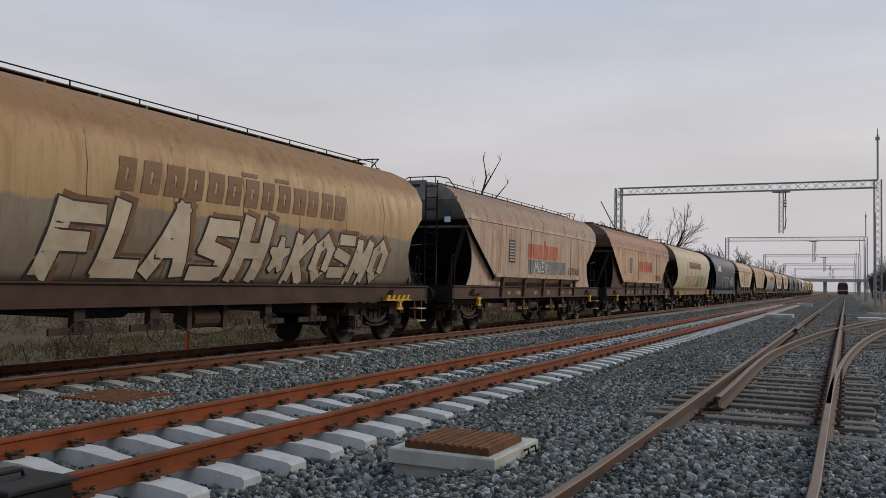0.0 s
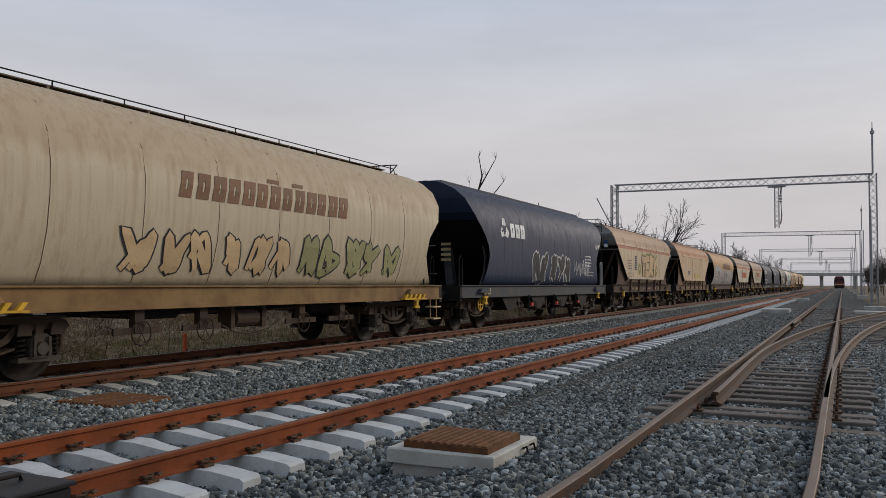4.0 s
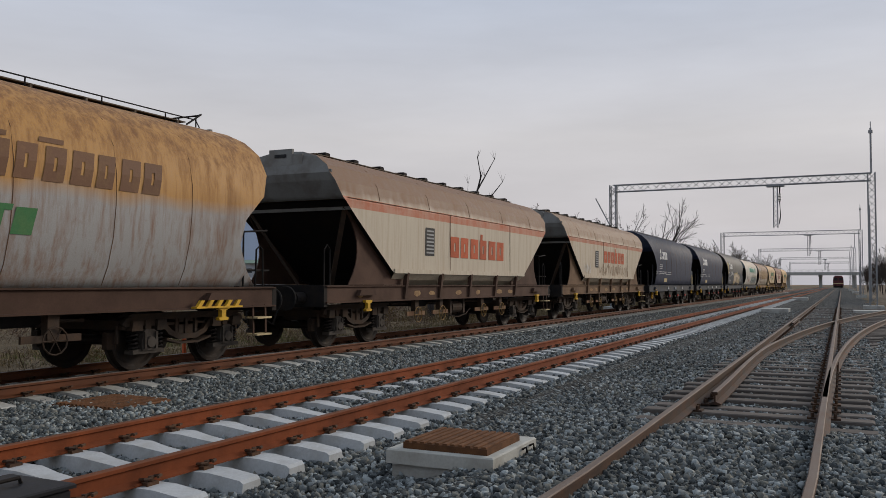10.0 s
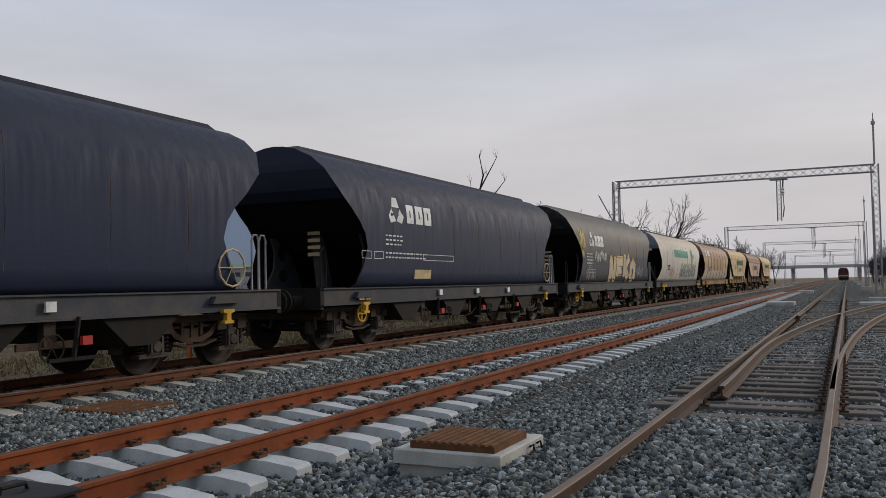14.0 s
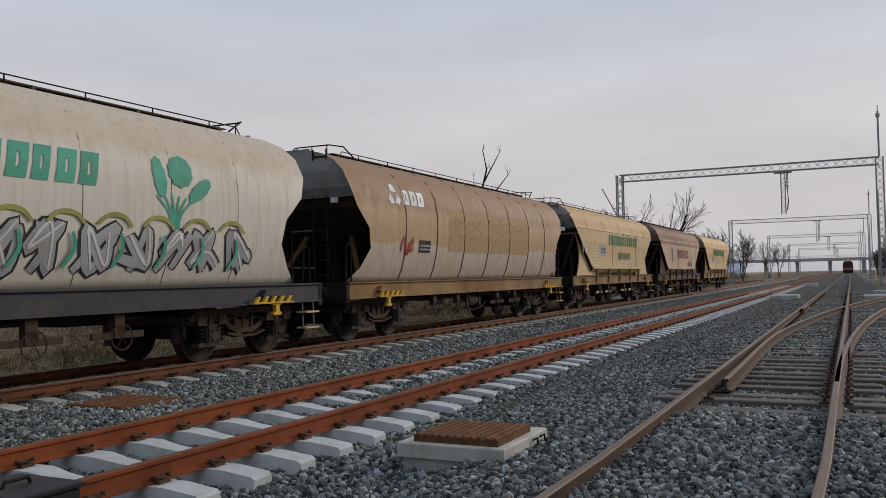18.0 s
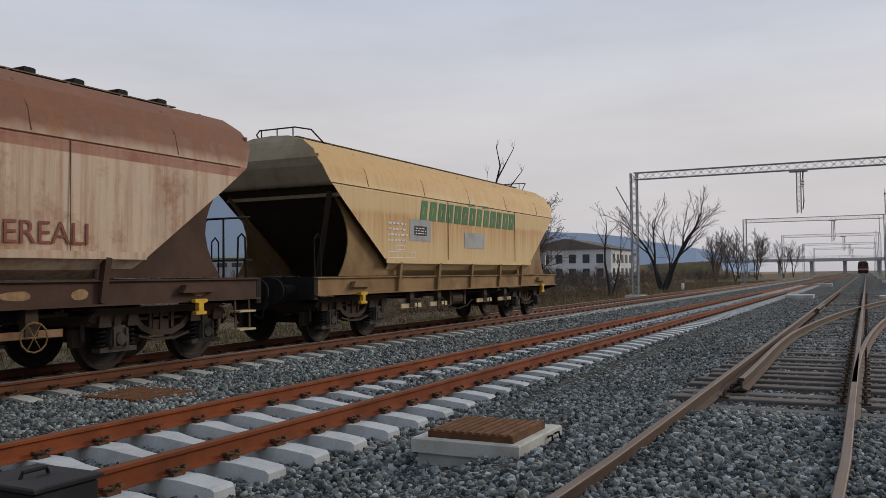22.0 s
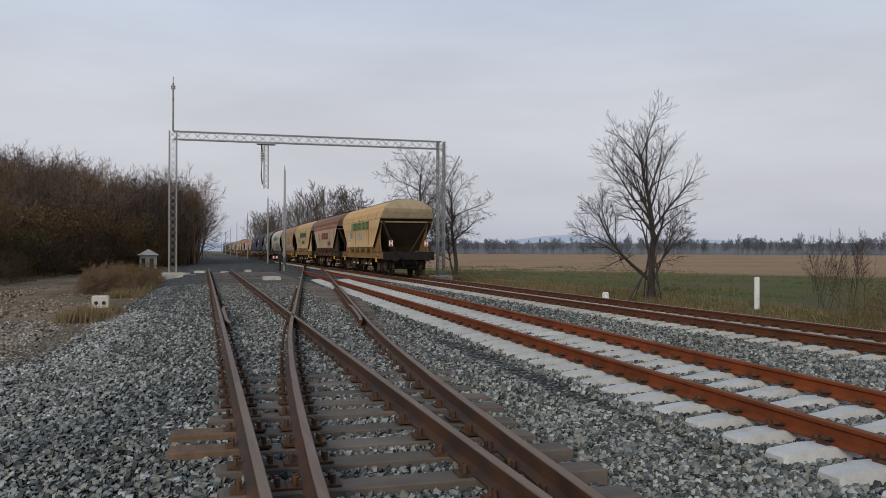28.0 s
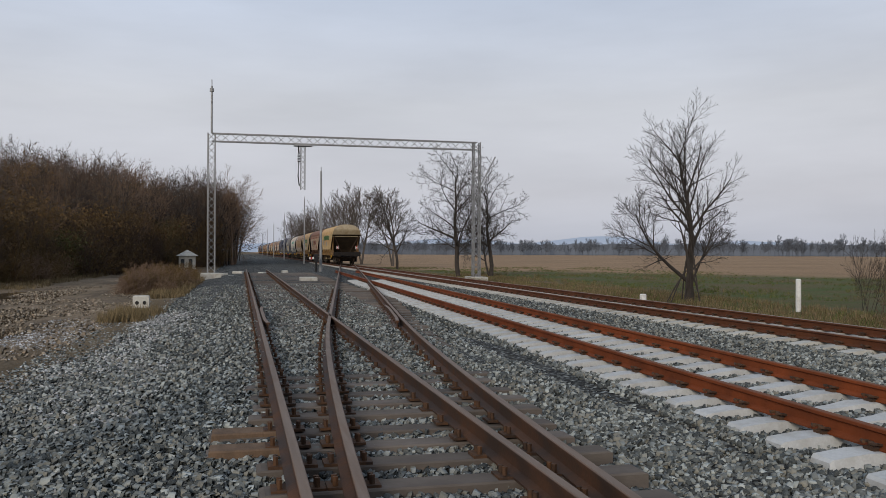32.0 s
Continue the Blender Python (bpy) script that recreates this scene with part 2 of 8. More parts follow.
def wagon_paint(name, side, roof, rust=(0.20, 0.085, 0.03), rust_amount=0.5, roof_from=3.1, low=None, low_to=2.2, stripe=None, rough=0.55, streak=0.5, patches=0.0, stain=None):
    """Old wagon paint: streaks that run down, rust in patches, a dirtier roof, an optional lower colour and stripe."""
    m, n, l, b = material(name, rough)
    tx = n.new("ShaderNodeTexCoord").outputs["Object"]
    inf = n.new("ShaderNodeObjectInfo").outputs["Random"]
    sc = n.new("ShaderNodeVectorMath")
    sc.operation = "SCALE"
    sc.inputs[0].default_value = (91, 0, 0)
    l.new(inf, sc.inputs["Scale"])
    add = n.new("ShaderNodeVectorMath")
    l.new(tx, add.inputs[0])
    l.new(sc.outputs[0], add.inputs[1])
    v = add.outputs[0]
    z = n.new("ShaderNodeSeparateXYZ")
    l.new(tx, z.inputs[0])
    z = z.outputs[2]
    wob = noise_at(n, l, v, 1.2, 3)
    zz = maths(n, l, "ADD", z, ranged(n, l, wob, 0.3, 0.7, -0.06, 0.06))
    c = mixed(n, l, ranged(n, l, zz, roof_from - 0.1, roof_from + 0.15), side, roof)
    if low:
        c = mixed(n, l, ranged(n, l, zz, low_to - 0.03, low_to + 0.03, 1.0, 0.0), c, low)
    runs = noise_at(n, l, v, 1.0, 7, 0.72, (8.0, 8.0, 0.42))
    c = mixed(n, l, ranged(n, l, runs, 0.46, 0.66, 0.0, streak), c, rust)
    spots = noise_at(n, l, v, 1.3, 8, 0.72)
    c = mixed(n, l, ranged(n, l, spots, 0.70 - 0.25 * rust_amount, 0.80 - 0.2 * rust_amount, 0.0, min(1.0, 0.35 + rust_amount * 0.6)), c, rust)
    if patches:
        p2 = noise_at(n, l, v, 0.55, 7, 0.6, (1.0, 1.0, 0.7))
        c = mixed(n, l, ranged(n, l, p2, 0.53, 0.62, 0.0, patches), c, tuple(x * 0.6 for x in rust))
    if stain:
        zc, spread, col, amt = stain
        up = ranged(n, l, zz, zc, zc + 0.12, 1.0, 0.0)
        dn = ranged(n, l, zz, zc - spread, zc, 0.0, 1.0)
        c = mixed(n, l, maths(n, l, "MULTIPLY", maths(n, l, "MULTIPLY", up, dn), ranged(n, l, runs, 0.35, 0.62, 0.1, amt)), c, col)
    if stripe:
        z0, z1, sc_ = stripe
        a = ranged(n, l, z, z0, z0 + 0.012)
        d = ranged(n, l, z, z1 - 0.012, z1, 1.0, 0.0)
        c = mixed(n, l, maths(n, l, "MULTIPLY", a, maths(n, l, "MULTIPLY", d, ranged(n, l, spots, 0.3, 0.75, 1.0, 0.35))), c, sc_)
    fine = noise_at(n, l, v, 60, 3)
    c = mixed(n, l, ranged(n, l, fine, 0.35, 0.75, 0.0, 0.25), c, tuple(x * 0.55 for x in side))
    l.new(c, b.inputs["Base Color"])
    l.new(ranged(n, l, runs, 0.3, 0.7, rough - 0.08, rough + 0.2), b.inputs["Roughness"])
    mixh = maths(n, l, "ADD", fine, maths(n, l, "MULTIPLY", noise_at(n, l, v, 2.2, 3), 2.0))
    bumped(n, l, b, mixh, 0.18, 0.012)
    return m


def stone_mat(name, dark, light, tint_c, grain=90):
    m, n, l, b = material(name, 0.85)
    g = n.new("ShaderNodeNewGeometry")
    tx = n.new("ShaderNodeTexCoord").outputs["Object"]
    c = mixed(n, l, maths(n, l, "POWER", g.outputs["Random Per Island"], 2.0), dark, light)
    r2 = maths(n, l, "FRACT", maths(n, l, "MULTIPLY", g.outputs["Random Per Island"], 17.3), 0.0)
    c = mixed(n, l, ranged(n, l, r2, 0.72, 0.9), c, tint_c)
    area = noise_at(n, l, tx, 0.35, 4)
    c = mixed(n, l, ranged(n, l, area, 0.40, 0.7, 0.0, 0.30), c, tuple(x * 0.8 for x in dark))
    f = noise_at(n, l, tx, grain, 3)
    c = mixed(n, l, ranged(n, l, f, 0.45, 0.80, 0.0, 0.16), c, light)
    l.new(c, b.inputs["Base Color"])
    bumped(n, l, b, f, 0.4, 0.004)
    return m


def rail_mat(name, base, dirt, head, rough, metal):
    """Rusty rail steel whose running head is worn smoother and paler."""
    m = worn(name, base, dirt, rough, metal, 2.0, 0.6, 0.3)
    n, l = m.node_tree.nodes, m.node_tree.links
    b = n["Principled BSDF"]
    old = b.inputs["Base Color"].links[0].from_socket
    sp_ = n.new("ShaderNodeSeparateXYZ")
    tx = n.new("ShaderNodeTexCoord").outputs["Object"]
    l.new(tx, sp_.inputs[0])
    worn_to = ranged(n, l, noise_at(n, l, tx, 3.0, 4, .6, (.3, 6, 1)), .3, .7, .65, 1.0)
    l.new(mixed(n, l, maths(n, l, "MULTIPLY", ranged(n, l, sp_.outputs[2], -.009, -.002), worn_to), old, head), b.inputs["Base Color"])
    return m


M_RUST_RAIL = rail_mat("rusted_rail_steel", (0.22, 0.056, 0.018), (0.11, 0.034, 0.015), (0.15, 0.066, 0.038), 0.75, 0.1)
M_OLD_RAIL = rail_mat("brown_rail_steel", (0.050, 0.032, 0.024), (0.125, 0.058, 0.030), (0.19, 0.145, 0.115), 0.65, 0.15)
M_RUN_RAIL = rail_mat("run_rail_steel", (0.155, 0.056, 0.025), (0.09, 0.038, 0.022), (0.24, 0.20, 0.175), 0.6, 0.2)
M_CONCRETE = worn("pale_concrete", (0.47, 0.48, 0.475), (0.36, 0.35, 0.325), 0.85, 0, 4.0, 0.4, 0.3, 0.06)
M_OLDCONC = worn("grey_concrete", (0.46, 0.45, 0.41), (0.30, 0.28, 0.24), 0.9, 0, 3.0, 0.5, 0.35, 0.10)
M_COVER = worn("cast_concrete", (0.50, 0.485, 0.43), (0.36, 0.335, 0.285), 0.9, 0, 3.0, 0.35, 0.3)
M_WOOD = worn("tarred_timber", (0.105, 0.088, 0.076), (0.165, 0.142, 0.122), 0.85, 0, 5.0, 0.6, 0.6, 0.25)
M_WOODL = worn("bare_timber", (0.14, 0.092, 0.060), (0.085, 0.06, 0.043), 0.85, 0, 5.0, 0.6, 0.6, 0.2)
M_CLIP = worn("dark_rusty_steel", (0.06, 0.04, 0.03), (0.16, 0.08, 0.04), 0.7, 0.3, 9.0, 0.6, 0.3)
M_GRATE = worn("rusty_grating", (0.16, 0.072, 0.032), (0.09, 0.046, 0.026), 0.8, 0.1, 6.0, 0.6, 0.4)
M_GALV = worn("galvanised_steel", (0.27, 0.275, 0.28), (0.20, 0.20, 0.20), 0.55, 0.35, 3.0, 0.4, 0.15)
# shade of the wagons' end cavities, put into near-black and dark brown colours
M_CAVITY_SHADE = worn("black_cavity_shade", (0.012, 0.011, 0.011), (0.022, 0.017, 0.013), 0.9, 0, 2.0, 0.5, 0.2)
M_CAVITY_SHADE_BROWN = worn("brown_cavity_shade", (0.045, 0.034, 0.024), (0.07, 0.048, 0.03), 0.9, 0, 2.0, 0.5, 0.2)
M_AXLE = worn("dusty_axle_box", (0.075, 0.064, 0.054), (0.042, 0.032, 0.025), 0.8, 0.1, 6.0, 0.6, 0.3)
M_DARK = worn("grimy_black_steel", (0.014, 0.013, 0.013), (0.030, 0.023, 0.018), 0.75, 0.15, 4.0, 0.6, 0.3)
M_BOGIE = worn("grimy_bogie_steel", (0.048, 0.036, 0.028), (0.085, 0.052, 0.033), 0.75, 0.2, 4.0, 0.6, 0.35)
M_WHEEL = worn("wheel_steel", (0.026, 0.022, 0.020), (0.05, 0.034, 0.024), 0.6, 0.4, 5.0, 0.6, 0.2)
M_YELLOW = worn("yellow_paint", (0.62, 0.36, 0.03), (0.4, 0.22, 0.04), 0.6, 0, 6.0, 0.4, 0.2)
M_CREAM = worn("cream_board", (0.55, 0.43, 0.24), (0.34, 0.25, 0.13), 0.7, 0, 4.0, 0.5, 0.2)
M_WHITE = worn("white_paint", (0.74, 0.74, 0.72), (0.5, 0.48, 0.44), 0.6, 0, 4.0, 0.3, 0.15)
M_BLACK = worn("black_paint", (0.018, 0.018, 0.02), (0.05, 0.045, 0.04), 0.5, 0, 4.0, 0.4, 0.15)
M_RED = worn("red_paint", (0.48, 0.04, 0.03), (0.3, 0.05, 0.03), 0.5, 0, 4.0, 0.4, 0.15)
M_ORANGE = worn("orange_red_paint", (0.50, 0.10, 0.035), (0.34, 0.08, 0.035), 0.6, 0, 3.0, 0.45, 0.15)
M_BROWNRED = worn("brown_red_paint", (0.24, 0.075, 0.05), (0.18, 0.07, 0.045), 0.6, 0, 3.0, 0.45, 0.15)
M_GREEN = worn("green_paint", (0.055, 0.17, 0.065), (0.10, 0.18, 0.07), 0.6, 0, 3.0, 0.35, 0.15)
M_TEAL = worn("teal_paint", (0.08, 0.36, 0.25), (0.12, 0.32, 0.22), 0.6, 0, 3.0, 0.35, 0.15)
M_UMBER = worn("brown_letter_paint", (0.17, 0.085, 0.045), (0.24, 0.14, 0.07), 0.6, 0, 3.0, 0.4, 0.15)
M_GREYP = worn("grey_panel_paint", (0.34, 0.34, 0.335), (0.27, 0.25, 0.22), 0.6, 0, 2.0, 0.4, 0.15)
M_GOLD = worn("pale_yellow_paint", (0.66, 0.50, 0.16), (0.45, 0.33, 0.13), 0.6, 0, 3.0, 0.4, 0.15)
M_ROOFMETAL = worn("walkway_grating", (0.16, 0.13, 0.10), (0.10, 0.07, 0.05), 0.8, 0.2, 4.0, 0.5, 0.3)
M_SEAM = worn("rusty_seam", (0.15, 0.085, 0.045), (0.22, 0.12, 0.06), 0.8, 0, 2.0, 0.5, 0.2)
M_SILL_BROWN = worn("rusty_brown_sill", (0.085, 0.047, 0.032), (0.06, 0.036, 0.026), 0.75, 0.1, 2.0, 0.6, 0.25)
M_SILL_UMBER = worn("rusty_umber_sill", (0.17, 0.10, 0.055), (0.085, 0.05, 0.033), 0.75, 0, 1.6, 0.55, 0.25)
M_SILL_TAN = worn("tan_sill_paint", (0.275, 0.165, 0.068), (0.14, 0.078, 0.04), 0.7, 0, 1.6, 0.55, 0.25)
M_SILL_BLUE = worn("dark_blue_sill", (0.045, 0.05, 0.06), (0.10, 0.085, 0.07), 0.65, 0, 2.0, 0.5, 0.2)
M_END_GREY = worn("grey_end_paint", (0.22, 0.215, 0.20), (0.13, 0.11, 0.09), 0.7, 0, 2.0, 0.5, 0.2)
M_PATCH = worn("worn_cream_patch", (0.34, 0.22, 0.11), (0.15, 0.08, 0.045), 0.8, 0, 7.0, 0.6, 0.2)
M_OCHRE = worn("ochre_paint", (0.26, 0.155, 0.055), (0.11, 0.065, 0.03), 0.7, 0, 6.0, 0.5, 0.2)
M_RUSTBOARD = worn("rusty_board", (0.17, 0.085, 0.045), (0.30, 0.20, 0.12), 0.8, 0, 5.0, 0.5, 0.2)
M_BARK = worn("grey_bark", (0.105, 0.09, 0.078), (0.065, 0.055, 0.048), 0.95, 0, 4.0, 0.6, 0.5)
M_BARKD = worn("dark_bark", (0.045, 0.038, 0.034), (0.03, 0.026, 0.023), 0.95, 0, 4.0, 0.6, 0.5)
M_BARKW = worn("willow_bark", (0.062, 0.053, 0.047), (0.040, 0.034, 0.030), 0.95, 0, 4.0, 0.6, 0.5)
M_SHRUBD = worn("dark_brown_twigs", (0.075, 0.052, 0.037), (0.05, 0.036, 0.028), 0.95, 0, 2.0, 0.6, 0.3, 0.2)
M_SHRUB = worn("brown_twigs", (0.155, 0.105, 0.072), (0.105, 0.072, 0.052), 0.95, 0, 2.0, 0.6, 0.3, 0.2)
M_LEAF = worn("withered_leaves", (0.125, 0.078, 0.034), (0.08, 0.062, 0.028), 0.9, 0, 2.0, 0.6, 0.3, 0.2)
M_STONE = stone_mat("old_ballast_stone", (0.030, 0.034, 0.035), (0.37, 0.395, 0.385), (0.17, 0.165, 0.14))
M_STONE_NEW_LIT = stone_mat("new_and_lit_ballast_stone", (0.045, 0.050, 0.049), (0.42, 0.445, 0.42), (0.22, 0.21, 0.175))
M_STONEW = stone_mat("limed_stone", (0.22, 0.22, 0.22), (0.66, 0.66, 0.65), (0.34, 0.33, 0.31))


# ---------------------------------------------------------------- plan (metres): tracks run along x, the camera looks across them to +y
GAUGE = 1.505
Y_WHITE, Y_MAIN = 0.0, 5.18
Y_TRAIN = Y_MAIN + GAUGE / 2
RAIL_H = 0.165


def smooth(a, b, x):
    t = min(1.0, max(0.0, (x - a) / (b - a)))
    return t * t * (3 - 2 * t)


def side_y(x):
    """The southern rail of the old siding."""
    return -4.32 - 0.32 * smooth(-4, 7, x)


def white_y(x):
    """The southern rail of the new track, which draws nearer to the main line towards the west."""
    d = 4.0 - x
    if d <= 0:
        return Y_WHITE
    return Y_WHITE + (d * d * .0028 if d < 6 else .1008 + (d - 6) * .0325)


def branch_off(x):
    """How far the western turnout's curved rails have left the siding."""
    d = 6.5 - x
    if d <= 0:
        return 0.0
    d0 = 25.5
    return d * d / 410 if d < d0 else d0 * d0 / 410 + (d - d0) * 0.1175


def spur_y(x):
    """The curved southern rail of the eastern turnout."""
    if x < 11:
        return side_y(x)
    if x < 42:
        return side_y(x) - (x - 11) ** 2 / 386
    return side_y(x) - 31 ** 2 / 386 - (x - 42) * 0.161


# ---------------------------------------------------------------- ground
def ground_height(x, y):
    h = -0.42
    if y > -5.6 and y < 9.2:
        h = -0.36
    if y > 8.2:
        h = -0.36 - 0.35 * smooth(8.2, 11.0, y)
    if y < -5.6:
        h = -0.36 - 0.06 * smooth(5.6, 8.5, -y)
    return h


m, n, l, b = material("soil_and_grass", 0.95)
tx = n.new("ShaderNodeTexCoord").outputs["Object"]
sp = n.new("ShaderNodeSeparateXYZ")
l.new(tx, sp.inputs[0])
wobble = ranged(n, l, noise_at(n, l, tx, 0.05, 5), 0.3, 0.7, -6, 6)
yy = maths(n, l, "ADD", sp.outputs[1], wobble)
c = mixed(n, l, ranged(n, l, noise_at(n, l, tx, 0.35, 9, 0.75), 0.42, 0.60), (0.11, 0.080, 0.045), (0.17, 0.125, 0.075))
green = mixed(n, l, ranged(n, l, noise_at(n, l, tx, 0.22, 9, .75, (1, .6, 1)), 0.42, 0.58), (0.066, 0.098, 0.024), (0.12, 0.092, 0.045))
green_a = ranged(n, l, yy, 13, 17)
green_a = maths(n, l, "MULTIPLY", green_a, ranged(n, l, sp.outputs[0], -25, -5, 1, 0))
c = mixed(n, l, green_a, c, green)
reed = mixed(n, l, ranged(n, l, noise_at(n, l, tx, 0.06, 6), 0.35, 0.65), (0.36, 0.235, 0.135), (0.27, 0.175, 0.10))
across = maths(n, l, "ADD", maths(n, l, "MULTIPLY", sp.outputs[0], -.68), maths(n, l, "MULTIPLY", sp.outputs[1], .745))
across = maths(n, l, "ADD", across, maths(n, l, "MULTIPLY", wobble, .5))
c = mixed(n, l, maths(n, l, "MULTIPLY", ranged(n, l, across, 72, 82), ranged(n, l, yy, 12, 16)), c, reed)
c = mixed(n, l, maths(n, l, "MULTIPLY", ranged(n, l, yy, 60, 70), ranged(n, l, sp.outputs[0], -10, 10)), c, reed)
dirt = mixed(n, l, ranged(n, l, noise_at(n, l, tx, 0.35, 9, 0.7, (.5, 1.4, 1)), 0.40, 0.60), (0.27, 0.205, 0.14), (0.12, 0.092, 0.063))
c = mixed(n, l, ranged(n, l, sp.outputs[1], -9.0, -7.6, 1, 0), c, dirt)
fine = noise_at(n, l, tx, 14, 5, 0.75)
c = mixed(n, l, ranged(n, l, fine, 0.42, 0.66, 0.0, 0.65), c, (0.045, 0.037, 0.024))
l.new(c, b.inputs["Base Color"])
bumped(n, l, b, fine, 0.9, 0.05)
M_SOIL = m

g = Mesh()
xs = sorted(set([-3000, -1500, -800, -500] + list(range(-350, -80, 30)) + list(range(-80, 100, 4)) + list(range(100, 400, 30)) + [500, 800, 1500, 3000]))
ys = sorted(set([-3000, -1500, -700, -350, -200, -120, -80, -50, -40, -30] + [v * 1.0 for v in range(-24, 30)] + [35, 40, 50, 70, 100, 160, 250, 400, 700, 1500, 3000]))
for y in ys:
    for x in xs:
        near = -90 < x < 110 and -28 < y < 40 and not (-46 < x < -10 and -17 < y < -7)
        r = noise.noise(Vector((x * 0.21, y * 0.23, 0))) * 0.07 if near and (y < -6.6 or y > 9.5) else 0.0
        g.v.append((x, y, ground_height(x, y) + r))
W = len(xs)
for j in range(len(ys) - 1):
    for i in range(W - 1):
        g.f.append((j * W + i, j * W + i + 1, (j + 1) * W + i + 1, (j + 1) * W + i))
single("ground", g, M_SOIL, "brown winter grass and bare earth reaching the horizon", "ground", kind="structure")

# the stone beds: one under the two main tracks, one under the siding
m, n, l, b = material("ballast_bed", 0.95)
tx = n.new("ShaderNodeTexCoord").outputs["Object"]
vor = n.new("ShaderNodeTexVoronoi")
vor.inputs["Scale"].default_value = 17
l.new(tx, vor.inputs[0])
gr = n.new("ShaderNodeSeparateColor")
l.new(vor.outputs["Color"], gr.inputs[0])
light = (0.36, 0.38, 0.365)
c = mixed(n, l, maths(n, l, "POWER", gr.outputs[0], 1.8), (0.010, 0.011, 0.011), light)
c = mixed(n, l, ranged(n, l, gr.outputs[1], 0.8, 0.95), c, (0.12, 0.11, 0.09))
# shade in the gaps between stones, painted near-black by cell distance
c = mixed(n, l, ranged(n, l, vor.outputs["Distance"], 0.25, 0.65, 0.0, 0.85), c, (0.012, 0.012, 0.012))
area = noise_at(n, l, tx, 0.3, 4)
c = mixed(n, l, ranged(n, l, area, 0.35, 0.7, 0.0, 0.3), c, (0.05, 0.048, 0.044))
l.new(c, b.inputs["Base Color"])
inv = ranged(n, l, vor.outputs["Distance"], 0.0, 0.7, 1.0, 0.0)
bumped(n, l, b, inv, 1.0, 0.04)
M_BED = m


def bed(name, label, rows, x0, x1, step):
    """A stone bed; rows of (y, z) across it."""
    k = Mesh()
    n_ = int((x1 - x0) / step) + 1
    for i in range(n_):
        x = x0 + step * i
        for y, z in rows(x):
            r = noise.noise(Vector((x * 0.9, y * 1.1, 3))) * 0.025
            k.v.append((x, y, z + r))
    w = len(rows(0))
    for i in range(n_ - 1):
        for j in range(w - 1):
            k.f.append((i * w + j, (i + 1) * w + j, (i + 1) * w + j + 1, i * w + j + 1))
    k.smooth = True
    return single(name, k, M_BED, label, "ballast", kind="structure")


def bed_z(x, y):
    """The height of the stones."""
    if y >= Y_MAIN - 2.6:
        if y < 7.6:
            return -0.205 - 0.035 * smooth(4.2, 4.6, y)
        return -0.24 if y < 7.6 else -0.24 - 0.30 * smooth(7.6, 9.0, y)
    y -= white_y(x)
    if y >= 1.75:
        return -0.235
    if y >= -0.8:
        west = 0.05 * smooth(3, 8, -x)
        return west - 0.315 + (0.105 * smooth(7, 11, x) if 0.12 < y < 1.4 else 0.07 * smooth(7, 11, x))
    if y >= -1.9:
        return -0.315 - 0.02 * smooth(0.8, 1.4, -y) + 0.11 * smooth(5, 10, -x) * smooth(0.9, 1.5, -y)
    y += white_y(x)
    if y >= -5.5:
        buried = smooth(1.0, 3.5, x) * (1 - smooth(8.6, 10.2, x))
        return -0.243 + 0.115 * buried + 0.062 * smooth(8.5, 13, -x) + 0.05 * smooth(14.5, 19, x) - 0.08 * smooth(-2.7, -2.1, y) * (1 - smooth(4, 9, -x))
    return -0.225 - 0.21 * smooth(5.5, 7.6, -y)


bed_ys = [-8.2, -7.6, -7.0, -6.4, -5.9, -5.4, -4.8, -4.2, -3.5, -2.9, -2.5, -2.0, -1.5, -1.1, -0.8, -0.3, 0.4, 1.0, 1.5, 1.9, 2.3, 2.6, 3.2, 4.1, 4.7, 5.2, 6.0, 6.7, 7.4, 7.9, 8.4, 8.9, 9.4]
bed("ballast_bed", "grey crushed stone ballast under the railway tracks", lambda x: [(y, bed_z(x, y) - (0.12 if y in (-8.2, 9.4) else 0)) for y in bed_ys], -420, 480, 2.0)

